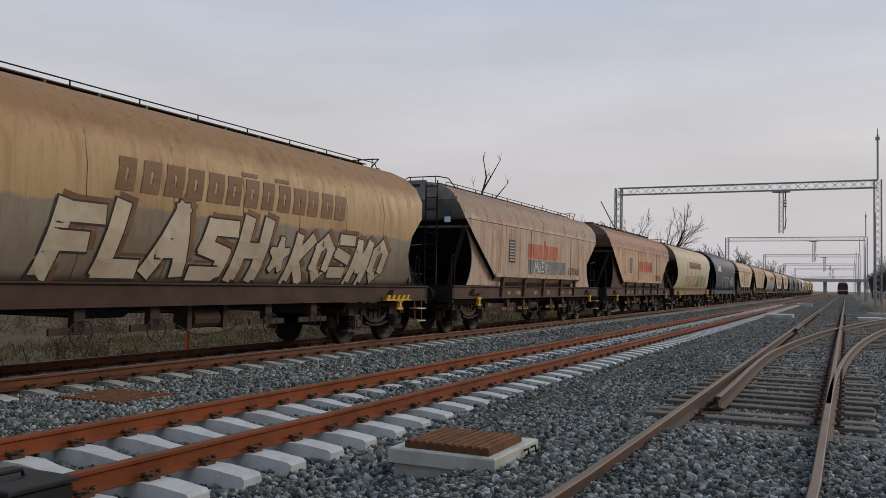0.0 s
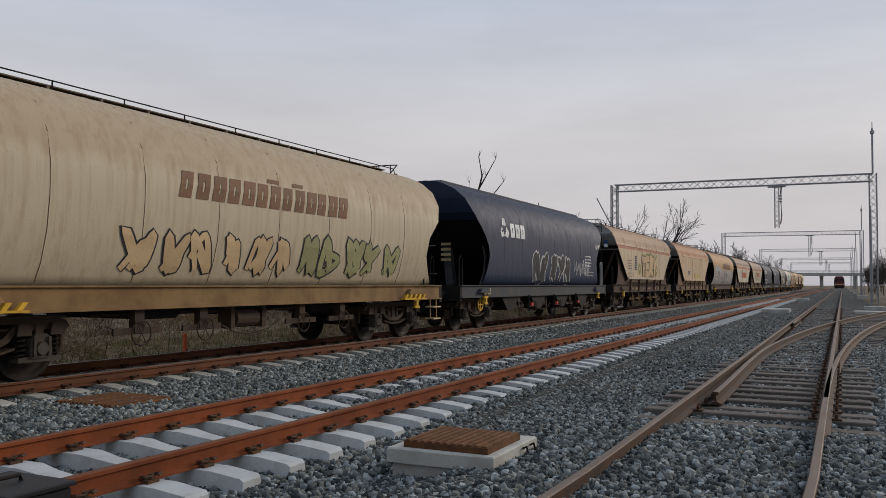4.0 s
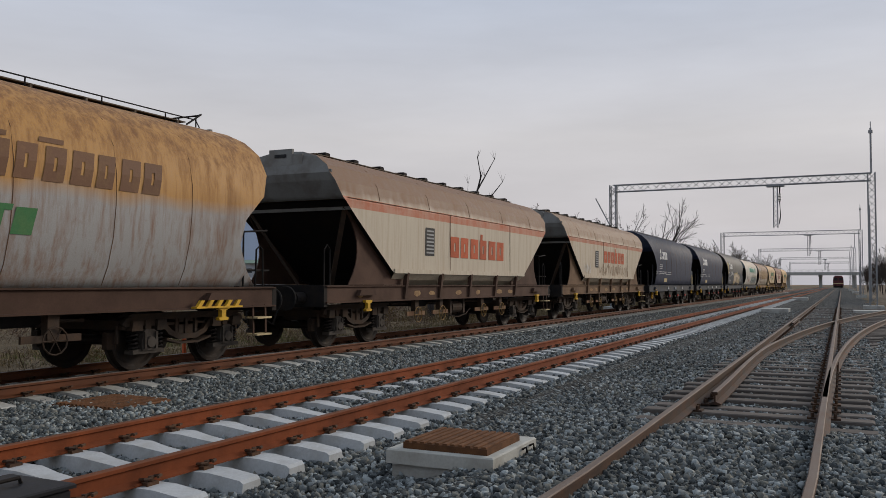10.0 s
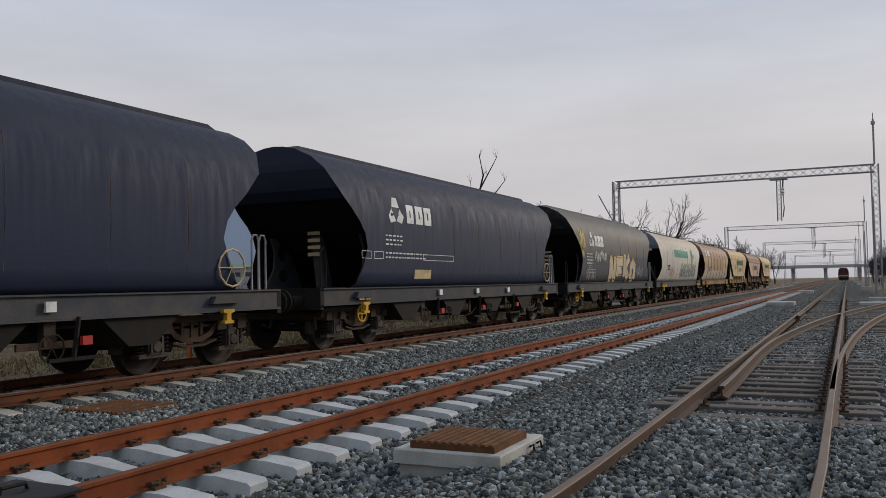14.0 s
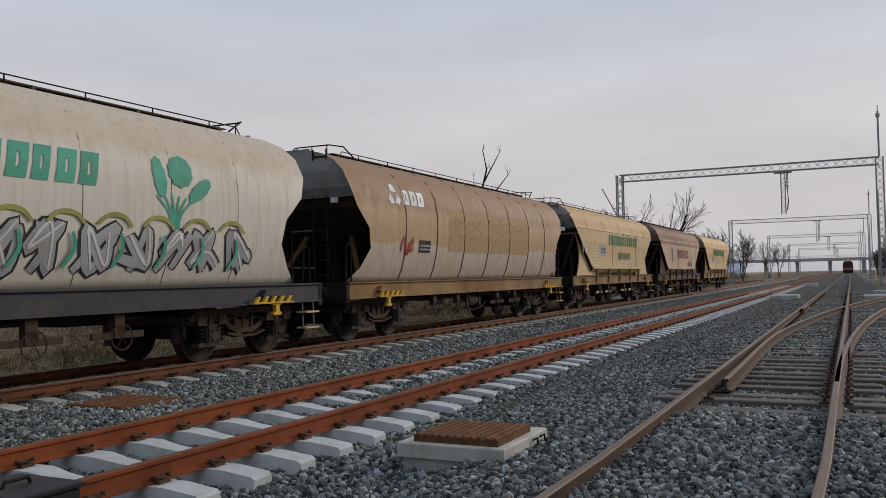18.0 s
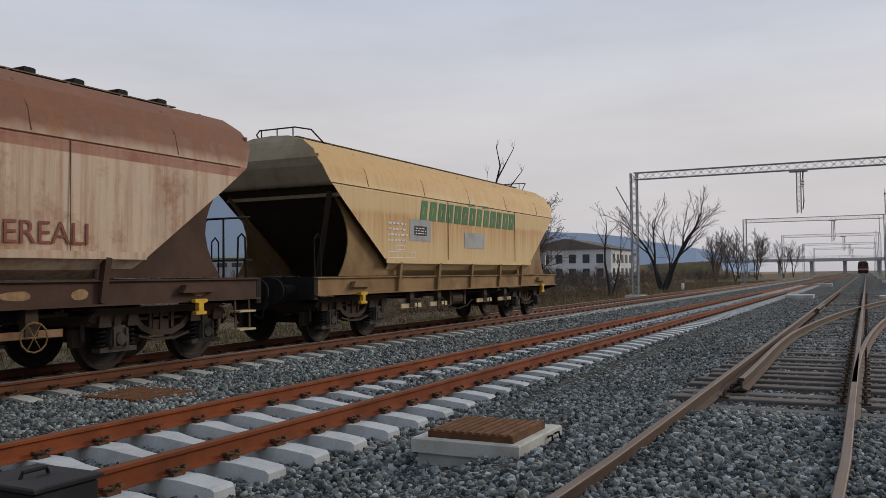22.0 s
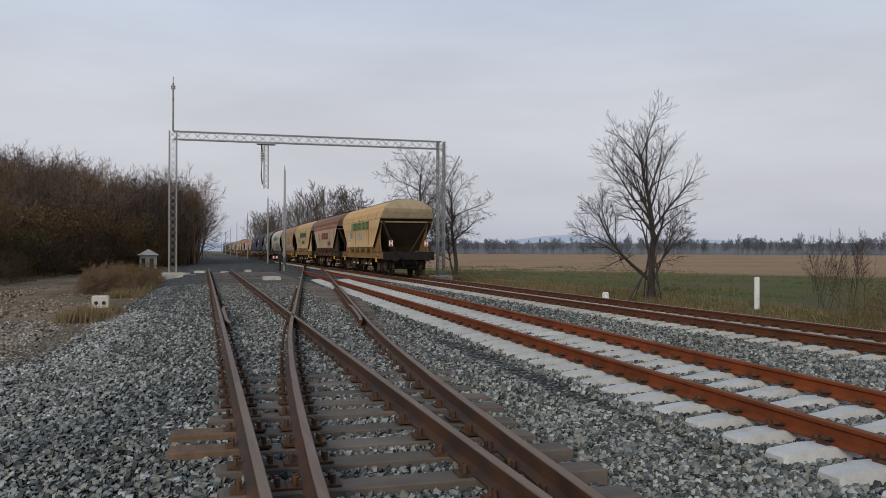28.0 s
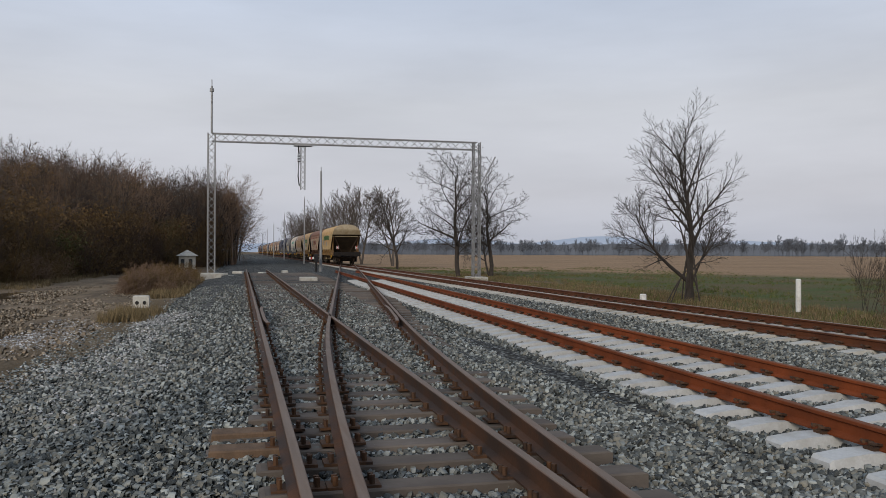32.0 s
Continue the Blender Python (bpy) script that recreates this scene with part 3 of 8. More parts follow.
# loose stones, each a small uneven block
def stone_field(name, label, spots, mat, lo, hi, seed, bury=0.35):
    rng = np.random.default_rng(seed)
    base = np.array([(-1, -1, -.8), (1, -1, -.7), (1, 1, -.8), (-1, 1, -.8), (-.8, -.7, .7), (.7, -.9, .8), (.8, .7, .6), (-.6, .9, .8)], float)
    quads = np.array([(4, 5, 6, 7), (0, 1, 5, 4), (1, 2, 6, 5), (2, 3, 7, 6), (3, 0, 4, 7)])
    n_ = len(spots)
    v = np.repeat(base[None], n_, 0) * (1 + rng.uniform(-.38, .38, (n_, 8, 3)))
    size = rng.uniform(lo, hi, (n_, 1, 1)) * rng.uniform(.55, 1.25, (n_, 1, 3))
    v *= size
    a, q, r = (rng.uniform(0, 6.28, n_) for _ in range(3))
    for (i, j), ang in (((0, 1), a), ((1, 2), q * 0.25), ((0, 2), r * 0.25)):
        c_, s_ = np.cos(ang)[:, None], np.sin(ang)[:, None]
        vi, vj = v[:, :, i].copy(), v[:, :, j].copy()
        v[:, :, i], v[:, :, j] = vi * c_ - vj * s_, vi * s_ + vj * c_
    v += spots[:, None, :]
    v[:, :, 2] += (rng.uniform(-.7, 1.0, (n_, 1)) * hi * (1 - bury))
    me = bpy.data.meshes.new(name)
    me.vertices.add(n_ * 8)
    me.vertices.foreach_set("co", v.reshape(-1))
    f = (quads[None] + (np.arange(n_) * 8)[:, None, None]).reshape(-1)
    me.loops.add(len(f))
    me.loops.foreach_set("vertex_index", f.astype(np.int32))
    me.polygons.add(n_ * 5)
    me.polygons.foreach_set("loop_start", np.arange(0, len(f), 4, dtype=np.int32))
    me.update(calc_edges=True)
    me.materials.append(mat)
    return tagged(new(name, me), label, "stones", kind="stuff")


def scatter(rng, x0, x1, y0, y1, per_m2):
    n_ = int((x1 - x0) * (y1 - y0) * per_m2)
    p = np.stack([rng.uniform(x0, x1, n_), rng.uniform(y0, y1, n_), np.zeros(n_)], 1)
    p[:, 2] = [bed_z(x, y) for x, y in p[:, :2]]
    return p


rng = np.random.default_rng(7)
cells = []
for x in range(-40, 60, 4):
    for y0, y1 in ((-8, -5.6), (-5.6, -2), (-2, 1.8), (1.8, 5.2), (5.2, 9)):
        d = math.hypot(x + 2, (y0 + y1) / 2 + 4.8)
        per = 3600 / (1 + (d / 6.5) ** 2) ** 1.3
        if y0 > 5:
            per *= 0.3
        if x > 0 and y1 < -5 or x + 4 > -3 and x < 0 and y1 < -1:
            per = min(per, 220)
        cells.append(scatter(rng, x, x + 4, y0, y1, min(per, 950)))
spots = np.concatenate(cells)
# pale stones: newer ballast to the north, brighter light painted in to the west
newer_and_lit = (spots[:, 1] > 1.75 + 0.2 * np.sin(spots[:, 0] * 1.7)) | (spots[:, 0] + 3 * np.sin(spots[:, 1] * 1.3) < -3 - 6 * rng.random(len(spots)))
stone_field("ballast_stones", "loose dark grey crushed ballast stones of mixed shades", spots[~newer_and_lit], M_STONE, 0.012, 0.029, 3, .1)
stone_field("ballast_stones", "loose pale grey crushed ballast stones, newly laid, and lit-toned in the west", spots[newer_and_lit], M_STONE_NEW_LIT, 0.012, 0.029, 4, .1)

lime = scatter(rng, -24, -2.0, -9.4, -5.6, 420)
keep = [i for i, (x, y, z) in enumerate(lime) if noise.noise(Vector((x * 0.35, y * 0.8, 9))) + 0.5 * noise.noise(Vector((x * 1.9, y * 2.3, 2))) + 0.25 * math.sin(i * 12.9898) > -0.06 + 0.32 * max(0, y + 6.3)]
stone_field("limed_stones", "ballast stones whitened by spilled lime", lime[keep], M_STONEW, 0.009, 0.024, 5)


M_ROADSTONE = stone_mat("road_gravel_stone", (0.10, 0.08, 0.058), (0.40, 0.34, 0.26), (0.26, 0.20, 0.14))
gravel = scatter(rng, -44, -12, -13.5, -7.8, 55)
gravel[:, 2] = [ground_height(x, y) for x, y in gravel[:, :2]]
gravel = gravel[[noise.noise(Vector((x * .3, y * .7, 4))) > -.12 for x, y, z in gravel]]
stone_field("road_gravel", "loose brown and grey gravel on the dirt road", gravel, M_ROADSTONE, 0.012, 0.04, 6, .6)


# ---------------------------------------------------------------- rails
RAIL = [(-.075, -.165), (.075, -.165), (.075, -.15), (.012, -.125), (.010, -.045), (.036, -.034), (.036, -.008), (.028, 0), (-.028, 0), (-.036, -.008), (-.036, -.034), (-.010, -.045), (-.012, -.125), (-.075, -.15)]


def rail_path(f, x0, x1, step=2.0):
    k = max(1, int(abs(x1 - x0) / step))
    return [(x0 + (x1 - x0) * i / k, f(x0 + (x1 - x0) * i / k), 0) for i in range(k + 1)]


def add_rail(track, f, x0, x1, mat, step=2.0, label="", name="rail", section=RAIL):
    k = Mesh()
    k.sweep(section, rail_path(f, x0, x1, step))
    return part(name, k, mat, track, label)


track_white = thing("railway_track", (0, 0, 0), "new track of rusty rails on pale concrete sleepers", "railway track", "railway tracks", "structure")
track_main = thing("railway_track", (0, 0, 0), "main line of rusty rails on concrete sleepers sunk in ballast", "railway track", "railway tracks", "structure")
siding = thing("railway_track", (0, 0, 0), "old siding with turnouts, brown rails on tarred timber sleepers", "railway track", "railway tracks", "structure")
for y in (0, GAUGE):
    add_rail(track_white, lambda x, y=y: white_y(x) + y, -62, 420, M_RUST_RAIL, 2, "rust-red rail")
for y in (Y_MAIN, Y_MAIN + GAUGE):
    add_rail(track_main, lambda x, y=y: y, -600, 700, M_RUN_RAIL, 10, "rail with brown sides")
add_rail(siding, side_y, -66, 10.6, M_OLD_RAIL)
add_rail(siding, lambda x: side_y(x) + GAUGE, -66, 300, M_OLD_RAIL)
add_rail(siding, side_y, 11.2, 300, M_OLD_RAIL, name="switch_blade")
add_rail(siding, spur_y, 10.6, 75, M_OLD_RAIL, label="curved rail")
add_rail(siding, lambda x: spur_y(x) + GAUGE - 0.24 * (1 - smooth(11, 21, x)), 11.1, 75, M_OLD_RAIL, 1.0, name="switch_blade", label="open curved switch blade")
add_rail(siding, lambda x: side_y(x) + branch_off(x), 2.0, -90, M_OLD_RAIL, 1.5, name="switch_blade", label="curved rail of the turnout")
add_rail(siding, lambda x: side_y(x) + GAUGE + branch_off(x), 3.0, -90, M_OLD_RAIL, 1.5, label="curved rail of the turnout")
# check rails beside the two crossings
add_rail(siding, lambda x: side_y(x) + 0.10 + 0.05 * max(0, abs(x + 19) - 1.6), -16.6, -21.4, M_OLD_RAIL, 0.4, name="check_rail")
add_rail(siding, lambda x: side_y(x) + GAUGE + branch_off(x) - 0.10 - 0.05 * max(0, abs(x + 19) - 1.6), -16.6, -21.4, M_OLD_RAIL, 0.4, name="check_rail")
add_rail(siding, lambda x: side_y(x) + GAUGE - 0.10 - 0.05 * max(0, abs(x - 34.6) - 1.6), 32.2, 37, M_OLD_RAIL, 0.4, name="check_rail")


def concrete_sleeper(name, mat):
    """One block of cast concrete, deep under the rails and waisted in the middle."""
    k = Mesh()
    prof = [(-.56, -.44, -.225, .15), (-.53, -.44, -.20, .165), (-.24, -.44, -.168, .17), (.28, -.44, -.168, .17), (.5, -.44, -.20, .135), (.75, -.44, -.225, .12),
            (1.0, -.44, -.20, .135), (1.22, -.44, -.168, .17), (1.74, -.44, -.168, .17), (2.03, -.44, -.20, .165), (2.06, -.44, -.225, .15)]
    for y, z0, z1, w in prof:
        k.v += [(-w, y, z0), (w, y, z0), (w * .72, y, z1), (-w * .72, y, z1)]
    for i in range(len(prof) - 1):
        for a in range(4):
            b_ = (a + 1) % 4
            k.f.append((4 * i + b_, 4 * i + a, 4 * i + 4 + a, 4 * i + 4 + b_))
    k.f += [(0, 1, 2, 3), tuple(4 * (len(prof) - 1) + a for a in (3, 2, 1, 0))]
    return k.data(name, mat)


def add_clip(k, x, y):
    """A sprung clip with its bolt on both sides of a rail."""
    for s in (-1, 1):
        k.box(x - .06, x + .06, y + s * .085 - .04, y + s * .085 + .04, -.17, -.142)
        k.tube([(x, y + s * .10, -.145), (x, y + s * .10, -.10)], .02, 6)
        for q in (-1, 1):
            k.tube([(x + q * .015, y + s * .055, -.13), (x + q * .075, y + s * .065, -.118), (x + q * .085, y + s * .12, -.108), (x + q * .035, y + s * .135, -.112)], .013, 5)



def sleepers(track, mat, line, first, count, pitch, near, label):
    me = concrete_sleeper("sleeper", mat)
    far, clips, holes = Mesh(), Mesh(), Mesh()
    for i in range(count):
        x = first + i * pitch
        y0 = line(x)
        if near[0] < x < near[1]:
            ob = part("sleeper", me, mat, track, label if near[0] < x < near[0] + pitch else "")
            ob.location = (x, y0, 0)
        else:
            k = len(far.v)
            far.v += [(x + v.co.x, y0 + v.co.y, v.co.z) for v in me.vertices]
            far.f += [tuple(k + q for q in p.vertices) for p in me.polygons]
        if -45 < x < 60:
            for y in (y0, y0 + GAUGE):
                add_clip(clips, x, y)
        # black discs on the near end face stand for the dark of two holes
        if -12 < x < 26 and mat is M_CONCRETE:
            for d in (-.055, .055):
                holes.tube([(x + d, y0 - .55, -.29), (x + d, y0 - .564, -.29)], .014, 8)
    if holes.v:
        tagged(part("wire_ends", holes, M_BLACK, track), kind="stuff")
    tagged(part("far_sleepers", far, mat, track), kind="stuff")
    tagged(part("rail_clips", clips, M_CLIP, track), kind="stuff")


sleepers(track_white, M_CONCRETE, white_y, -46, 230, 0.62, (-46, 60), "pale new concrete sleeper")
sleepers(track_main, M_OLDCONC, lambda x: Y_MAIN, -120, 480, 0.63, (-46, 60), "weathered concrete sleeper")

wood = Mesh()
wood.box(-.125, .125, 0, 1, -.32, -.168, .012)
wood_me = wood.data("timber_sleeper", M_WOOD)
wood_light = wood.data("timber_sleeper", M_WOODL)
fix = Mesh()
rng2 = random.Random(4)
for i in range(205):
    x = -62 + i * 0.62
    if x > 60:
        break
    y0, y1 = side_y(x) - (0.30 if x < 4 else 0.55), side_y(x) + GAUGE + 0.5
    if x < 4:
        y1 += min(branch_off(x), 2.6)
    elif x > 11:
        y0 -= min(max(0, side_y(x) - spur_y(x)), 2.4)
    lone = -7.9 < x < -6.6
    if lone:
        y0 -= .28
        stub = part("sleeper", wood_light, None, siding, "bare split sleeper end")
        stub.location, stub.scale = (x, y0 - .02, .012), (1.02, .55, 1)
    ob = part("sleeper", wood_me, None, siding)
    ob.location, ob.scale = (x + rng2.uniform(-.03, .03), y0 + rng2.uniform(-.06, .06), 0.0 + (-0.055 if 4.2 < x < 9.4 else rng2.uniform(-.022, .004) )), (1, y1 - y0, 1)
    ob.rotation_euler = (0, 0, radians(rng2.uniform(-.7, .7)))
    for y in [] if 0.5 < x < 10.4 else [side_y(x), side_y(x) + GAUGE] + ([side_y(x) + branch_off(x), side_y(x) + GAUGE + branch_off(x)] if -34 < x < -3 else []):
        for s in (-1, 1):
            fix.box(x - .09, x + .09, y + s * .115 - .06, y + s * .115 + .06, -.172, -.15)
            fix.tube([(x + .04, y + s * .12, -.15), (x + .04, y + s * .12, -.09)], .02, 6)
            fix.tube([(x - .05, y + s * .12, -.15), (x - .05, y + s * .12, -.1)], .02, 6)
tagged(part("rail_fastenings", fix, M_CLIP, siding), kind="stuff")


# ---------------------------------------------------------------- grain wagons
PROFILE = {
    "angular": [(0, 1.32), (1.05, 1.32), (1.30, 1.45), (1.45, 1.60), (1.46, 2.4), (1.47, 3.12), (1.45, 3.20), (1.38, 3.50), (1.18, 3.82), (0.86, 4.04), (0.45, 4.16), (0, 4.19)],
    "barrel": [(0, 1.30), (1.22, 1.30), (1.36, 1.62), (1.46, 2.05), (1.50, 2.5), (1.50, 2.95), (1.43, 3.36), (1.25, 3.73), (0.98, 3.98), (0.62, 4.15), (0.30, 4.23), (0, 4.25)],
    "smooth": [(0, 1.30), (1.30, 1.30), (1.44, 1.42), (1.49, 1.9), (1.50, 2.5), (1.49, 3.0), (1.42, 3.42), (1.22, 3.82), (0.92, 4.09), (0.55, 4.27), (0.25, 4.34), (0, 4.36)],
}
ENDS = {
    "angular": [(1.30, 4.0), (1.60, 4.25), (2.97, 6.18), (3.17, 6.42), (3.62, 6.66), (4.0, 6.54), (4.3, 6.30)],
    "barrel": [(1.30, 6.70), (1.62, 6.30), (2.05, 6.02), (2.5, 6.12), (2.95, 6.58), (3.38, 6.74), (3.78, 6.74), (4.35, 6.55)],
    "smooth": [(1.30, 6.10), (1.7, 5.80), (2.2, 5.62), (2.6, 5.74), (3.05, 6.25), (3.42, 6.62), (3.85, 6.80), (4.43, 6.86)],
}
INNER = {
    "angular": [(1.30, 3.9), (1.60, 4.2), (2.97, 6.08), (3.17, 6.30), (4.4, 6.2)],
    "barrel": [(1.30, 3.6), (2.95, 6.45), (3.38, 6.72), (4.4, 6.52)],
    "smooth": [(1.30, 3.6), (3.05, 6.1), (3.42, 6.60), (4.5, 6.84)],
}


def along(table, z):
    for (a, b), (c, d) in zip(table, table[1:]):
        if z <= c:
            return b + (d - b) * max(0.0, (z - a) / (c - a))
    return table[-1][1]


def side_at(kind, z):
    """Half the body's width at a height."""
    pts = [(zz, y) for y, zz in PROFILE[kind][1:]]
    return along(pts, z)


def body_mesh(kind):
    """The shell between the two ends, and what closes it above and below the ledge of each end."""
    prof = PROFILE[kind]
    fine = []
    for (y0, z0), (y1, z1) in zip(prof, prof[1:]):
        for s in range(2):
            fine.append((y0 + (y1 - y0) * s / 2, z0 + (z1 - z0) * s / 2))
    fine.append(prof[-1])
    ring = [(-y, z) for y, z in fine] + [(y, z) for y, z in reversed(fine[1:-1])]
    shell, caps, hollows = Mesh(), (Mesh(), Mesh()), (Mesh(), Mesh())
    cols = 24
    for y, z in ring:
        xe = along(ENDS[kind], z)
        shell.v += [(-xe + 2 * xe * i / cols, y, z) for i in range(cols + 1)]
    k = len(ring)
    for a in range(k):
        b_ = (a + 1) % k
        for i in range(cols):
            shell.f.append((a * (cols + 1) + i, a * (cols + 1) + i + 1, b_ * (cols + 1) + i + 1, b_ * (cols + 1) + i))
    shell.smooth = kind != "angular"
    split = 2.97 if kind == "angular" else 3.05
    half = [p for p in fine]
    for s, cap, hollow in ((-1, caps[0], hollows[0]), (1, caps[1], hollows[1])):
        for (y0, z0), (y1, z1) in zip(half, half[1:]):
            if z0 == z1:
                continue
            if z0 >= split - 0.02:
                x0, x1 = s * (along(ENDS[kind], z0) - .004), s * (along(ENDS[kind], z1) - .004)
                cap.poly([(x0, -y0, z0), (x0, y0, z0), (x1, y1, z1), (x1, -y1, z1)][::s])
            else:
                x0, x1 = s * (along(ENDS[kind], z0) - .004), s * (along(ENDS[kind], z1) - .004)
                i0, i1 = s * along(INNER[kind], z0), s * along(INNER[kind], z1)
                w0, w1 = y0 - 0.06, y1 - 0.06
                hollow.poly([(i0, -w0, z0), (i0, w0, z0), (i1, w1, z1), (i1, -w1, z1)][::s])
                for t in (-1, 1):
                    hollow.poly([(x0, t * y0, z0), (i0, t * w0, z0), (i1, t * w1, z1), (x1, t * y1, z1)])
    return shell, *caps, *hollows


SHELLS = {k: tuple(mm.data(nm, M_DARK) for mm, nm in zip(body_mesh(k), ("body", "end_plate", "end_plate", "end_hopper", "end_hopper"))) for k in PROFILE}


def wheelset_mesh():
    k = Mesh()
    for s in (-1, 1):
        k.turn([(0.0, s * .82), (.10, s * .82), (.12, s * .80), (.15, s * .765), (.36, s * .775), (.40, s * .80), (.455, s * .80), (.46, s * .74), (.462, s * .70), (.49, s * .685), (.49, s * .67), (.40, s * .665), (.36, s * .69), (.15, s * .70), (.08, s * .68), (.08, 0)], (0, 0), 20)
    return k.data("wheelset", M_WHEEL)


def bogie_mesh():
    k = Mesh()
    arch = [(-1.30, .83), (-1.30, .70), (-1.16, .66), (-.62, .66), (-.42, .50), (-.18, .42), (.18, .42), (.42, .50), (.62, .66), (1.16, .66), (1.30, .70), (1.30, .83), (1.1, .88), (.5, .90), (0, .86), (-.5, .90), (-1.1, .88)]
    top = [(-1.36, .74), (-1.30, .83), (-1.1, .885), (-.5, .90), (.5, .90), (1.1, .885), (1.30, .83), (1.36, .74), (1.26, .70), (1.2, .72), (.62, .70), (.50, .80), (-.50, .80), (-.62, .70), (-1.2, .72), (-1.26, .70)]
    bow = [(-.66, .80), (-.42, .55), (-.2, .46), (.2, .46), (.42, .55), (.66, .80), (.54, .80), (.36, .62), (.16, .545), (-.16, .545), (-.36, .62), (-.54, .80)]
    for s in (-1, 1):
        k.prism(top, s * 1.0 - .05, s * 1.0 + .05)
        k.prism(bow, s * 1.0 - .05, s * 1.0 + .05)
        k.prism([(-1.34, .86), (1.34, .86), (1.2, .905), (-1.2, .905)], s * 1.0 - .10, s * 1.0 + .10)
        k.prism([(-.5, .46), (-.2, .385), (.2, .385), (.5, .46), (.5, .49), (.2, .42), (-.2, .42), (-.5, .49)], s * 1.0 - .09, s * 1.0 + .09)
        k.box(-.50, .50, s * .97 - .03, s * .97 + .03, .70, .74)
        for x in (-.22, 0, .22):
            k.box(x - .03, x + .03, s * .97 - .05, s * .97 + .05, .50, .84)
        for x in (-.87, .87):
            k.box(x - .06, x + .06, s * 1.0 - .07, s * 1.0 + .07, .66, .80)
            for d in (-.25, .25):
                k.prism([(x + d - .11, .64), (x + d + .11, .64), (x + d + .09, .80), (x + d - .09, .80)], s * 1.0 - .11, s * 1.0 + .11)
        for x in (-1.33, 1.33):
            k.tube([(x, s * .9, .72), (x, s * .9, .45)], .03, 6)
            k.box(x - .09, x + .09, s * .75 - .05, s * .75 + .05, .36, .62)
    k.box(-.16, .16, -1.0, 1.0, .52, .82)
    for x in (-1.28, 1.28):
        k.box(x - .05, x + .05, -1.0, 1.0, .66, .80)
    return k.data("bogie", M_BOGIE)


def axle_box_mesh():
    k = Mesh()
    k.prism([(-.15, .33), (.15, .33), (.17, .42), (.15, .60), (.08, .66), (-.08, .66), (-.15, .60), (-.17, .42)], -.11, .11)
    k.prism([(-.32, .28), (.32, .28), (.32, .34), (.17, .36), (-.17, .36), (-.32, .34)], -.09, .09)
    k.turn([(0, -.15), (.085, -.15), (.10, -.11), (.10, -.10)], (0, .46), 14)
    for x in (-.11, .11):
        k.box(x - .02, x + .02, -.14, -.10, .36, .62)
    return k.data("axle_box", M_AXLE)


def spring_mesh():
    k = Mesh()
    pts = []
    for i in range(33):
        a = i * 2 * math.pi / 6.4
        pts.append((.075 * math.cos(a), .075 * math.sin(a), .33 + .32 * i / 32))
    k.tube(pts, .022, 3)
    return k.data("spring", M_DARK)


WHEELSET, BOGIE, AXLE_BOX, SPRING = wheelset_mesh(), bogie_mesh(), axle_box_mesh(), spring_mesh()


def buffer_mesh():
    k = Mesh()
    k.tube([(0, 0, 0), (.36, 0, 0)], .12, 14)
    k.tube([(.30, 0, 0), (.57, 0, 0)], .085, 14)
    k.tube([(.57, 0, 0), (.59, 0, 0), (.62, 0, 0)], [.23, .25, .24], 18)
    k.box(-.02, .03, -.19, .19, -.19, .19)
    return k.data("buffer", M_DARK)


BUFFER = buffer_mesh()


def pipe_rail(pts, r=.017):
    k = Mesh()
    k.tube(pts, r, 6)
    return k


def ladder_mesh(x, y, z0, z1, w=.36, lean=0.0):
    k = Mesh()
    for s in (-1, 1):
        k.beam((x, y + s * w / 2, z0), (x + lean, y + s * w / 2, z1), .045, .02)
    nr = int((z1 - z0) / .30)
    for i in range(nr):
        t = (i + .5) / nr
        k.beam((x + lean * t, y - w / 2, z0 + (z1 - z0) * t), (x + lean * t, y + w / 2, z0 + (z1 - z0) * t), .03, .03)
    return k


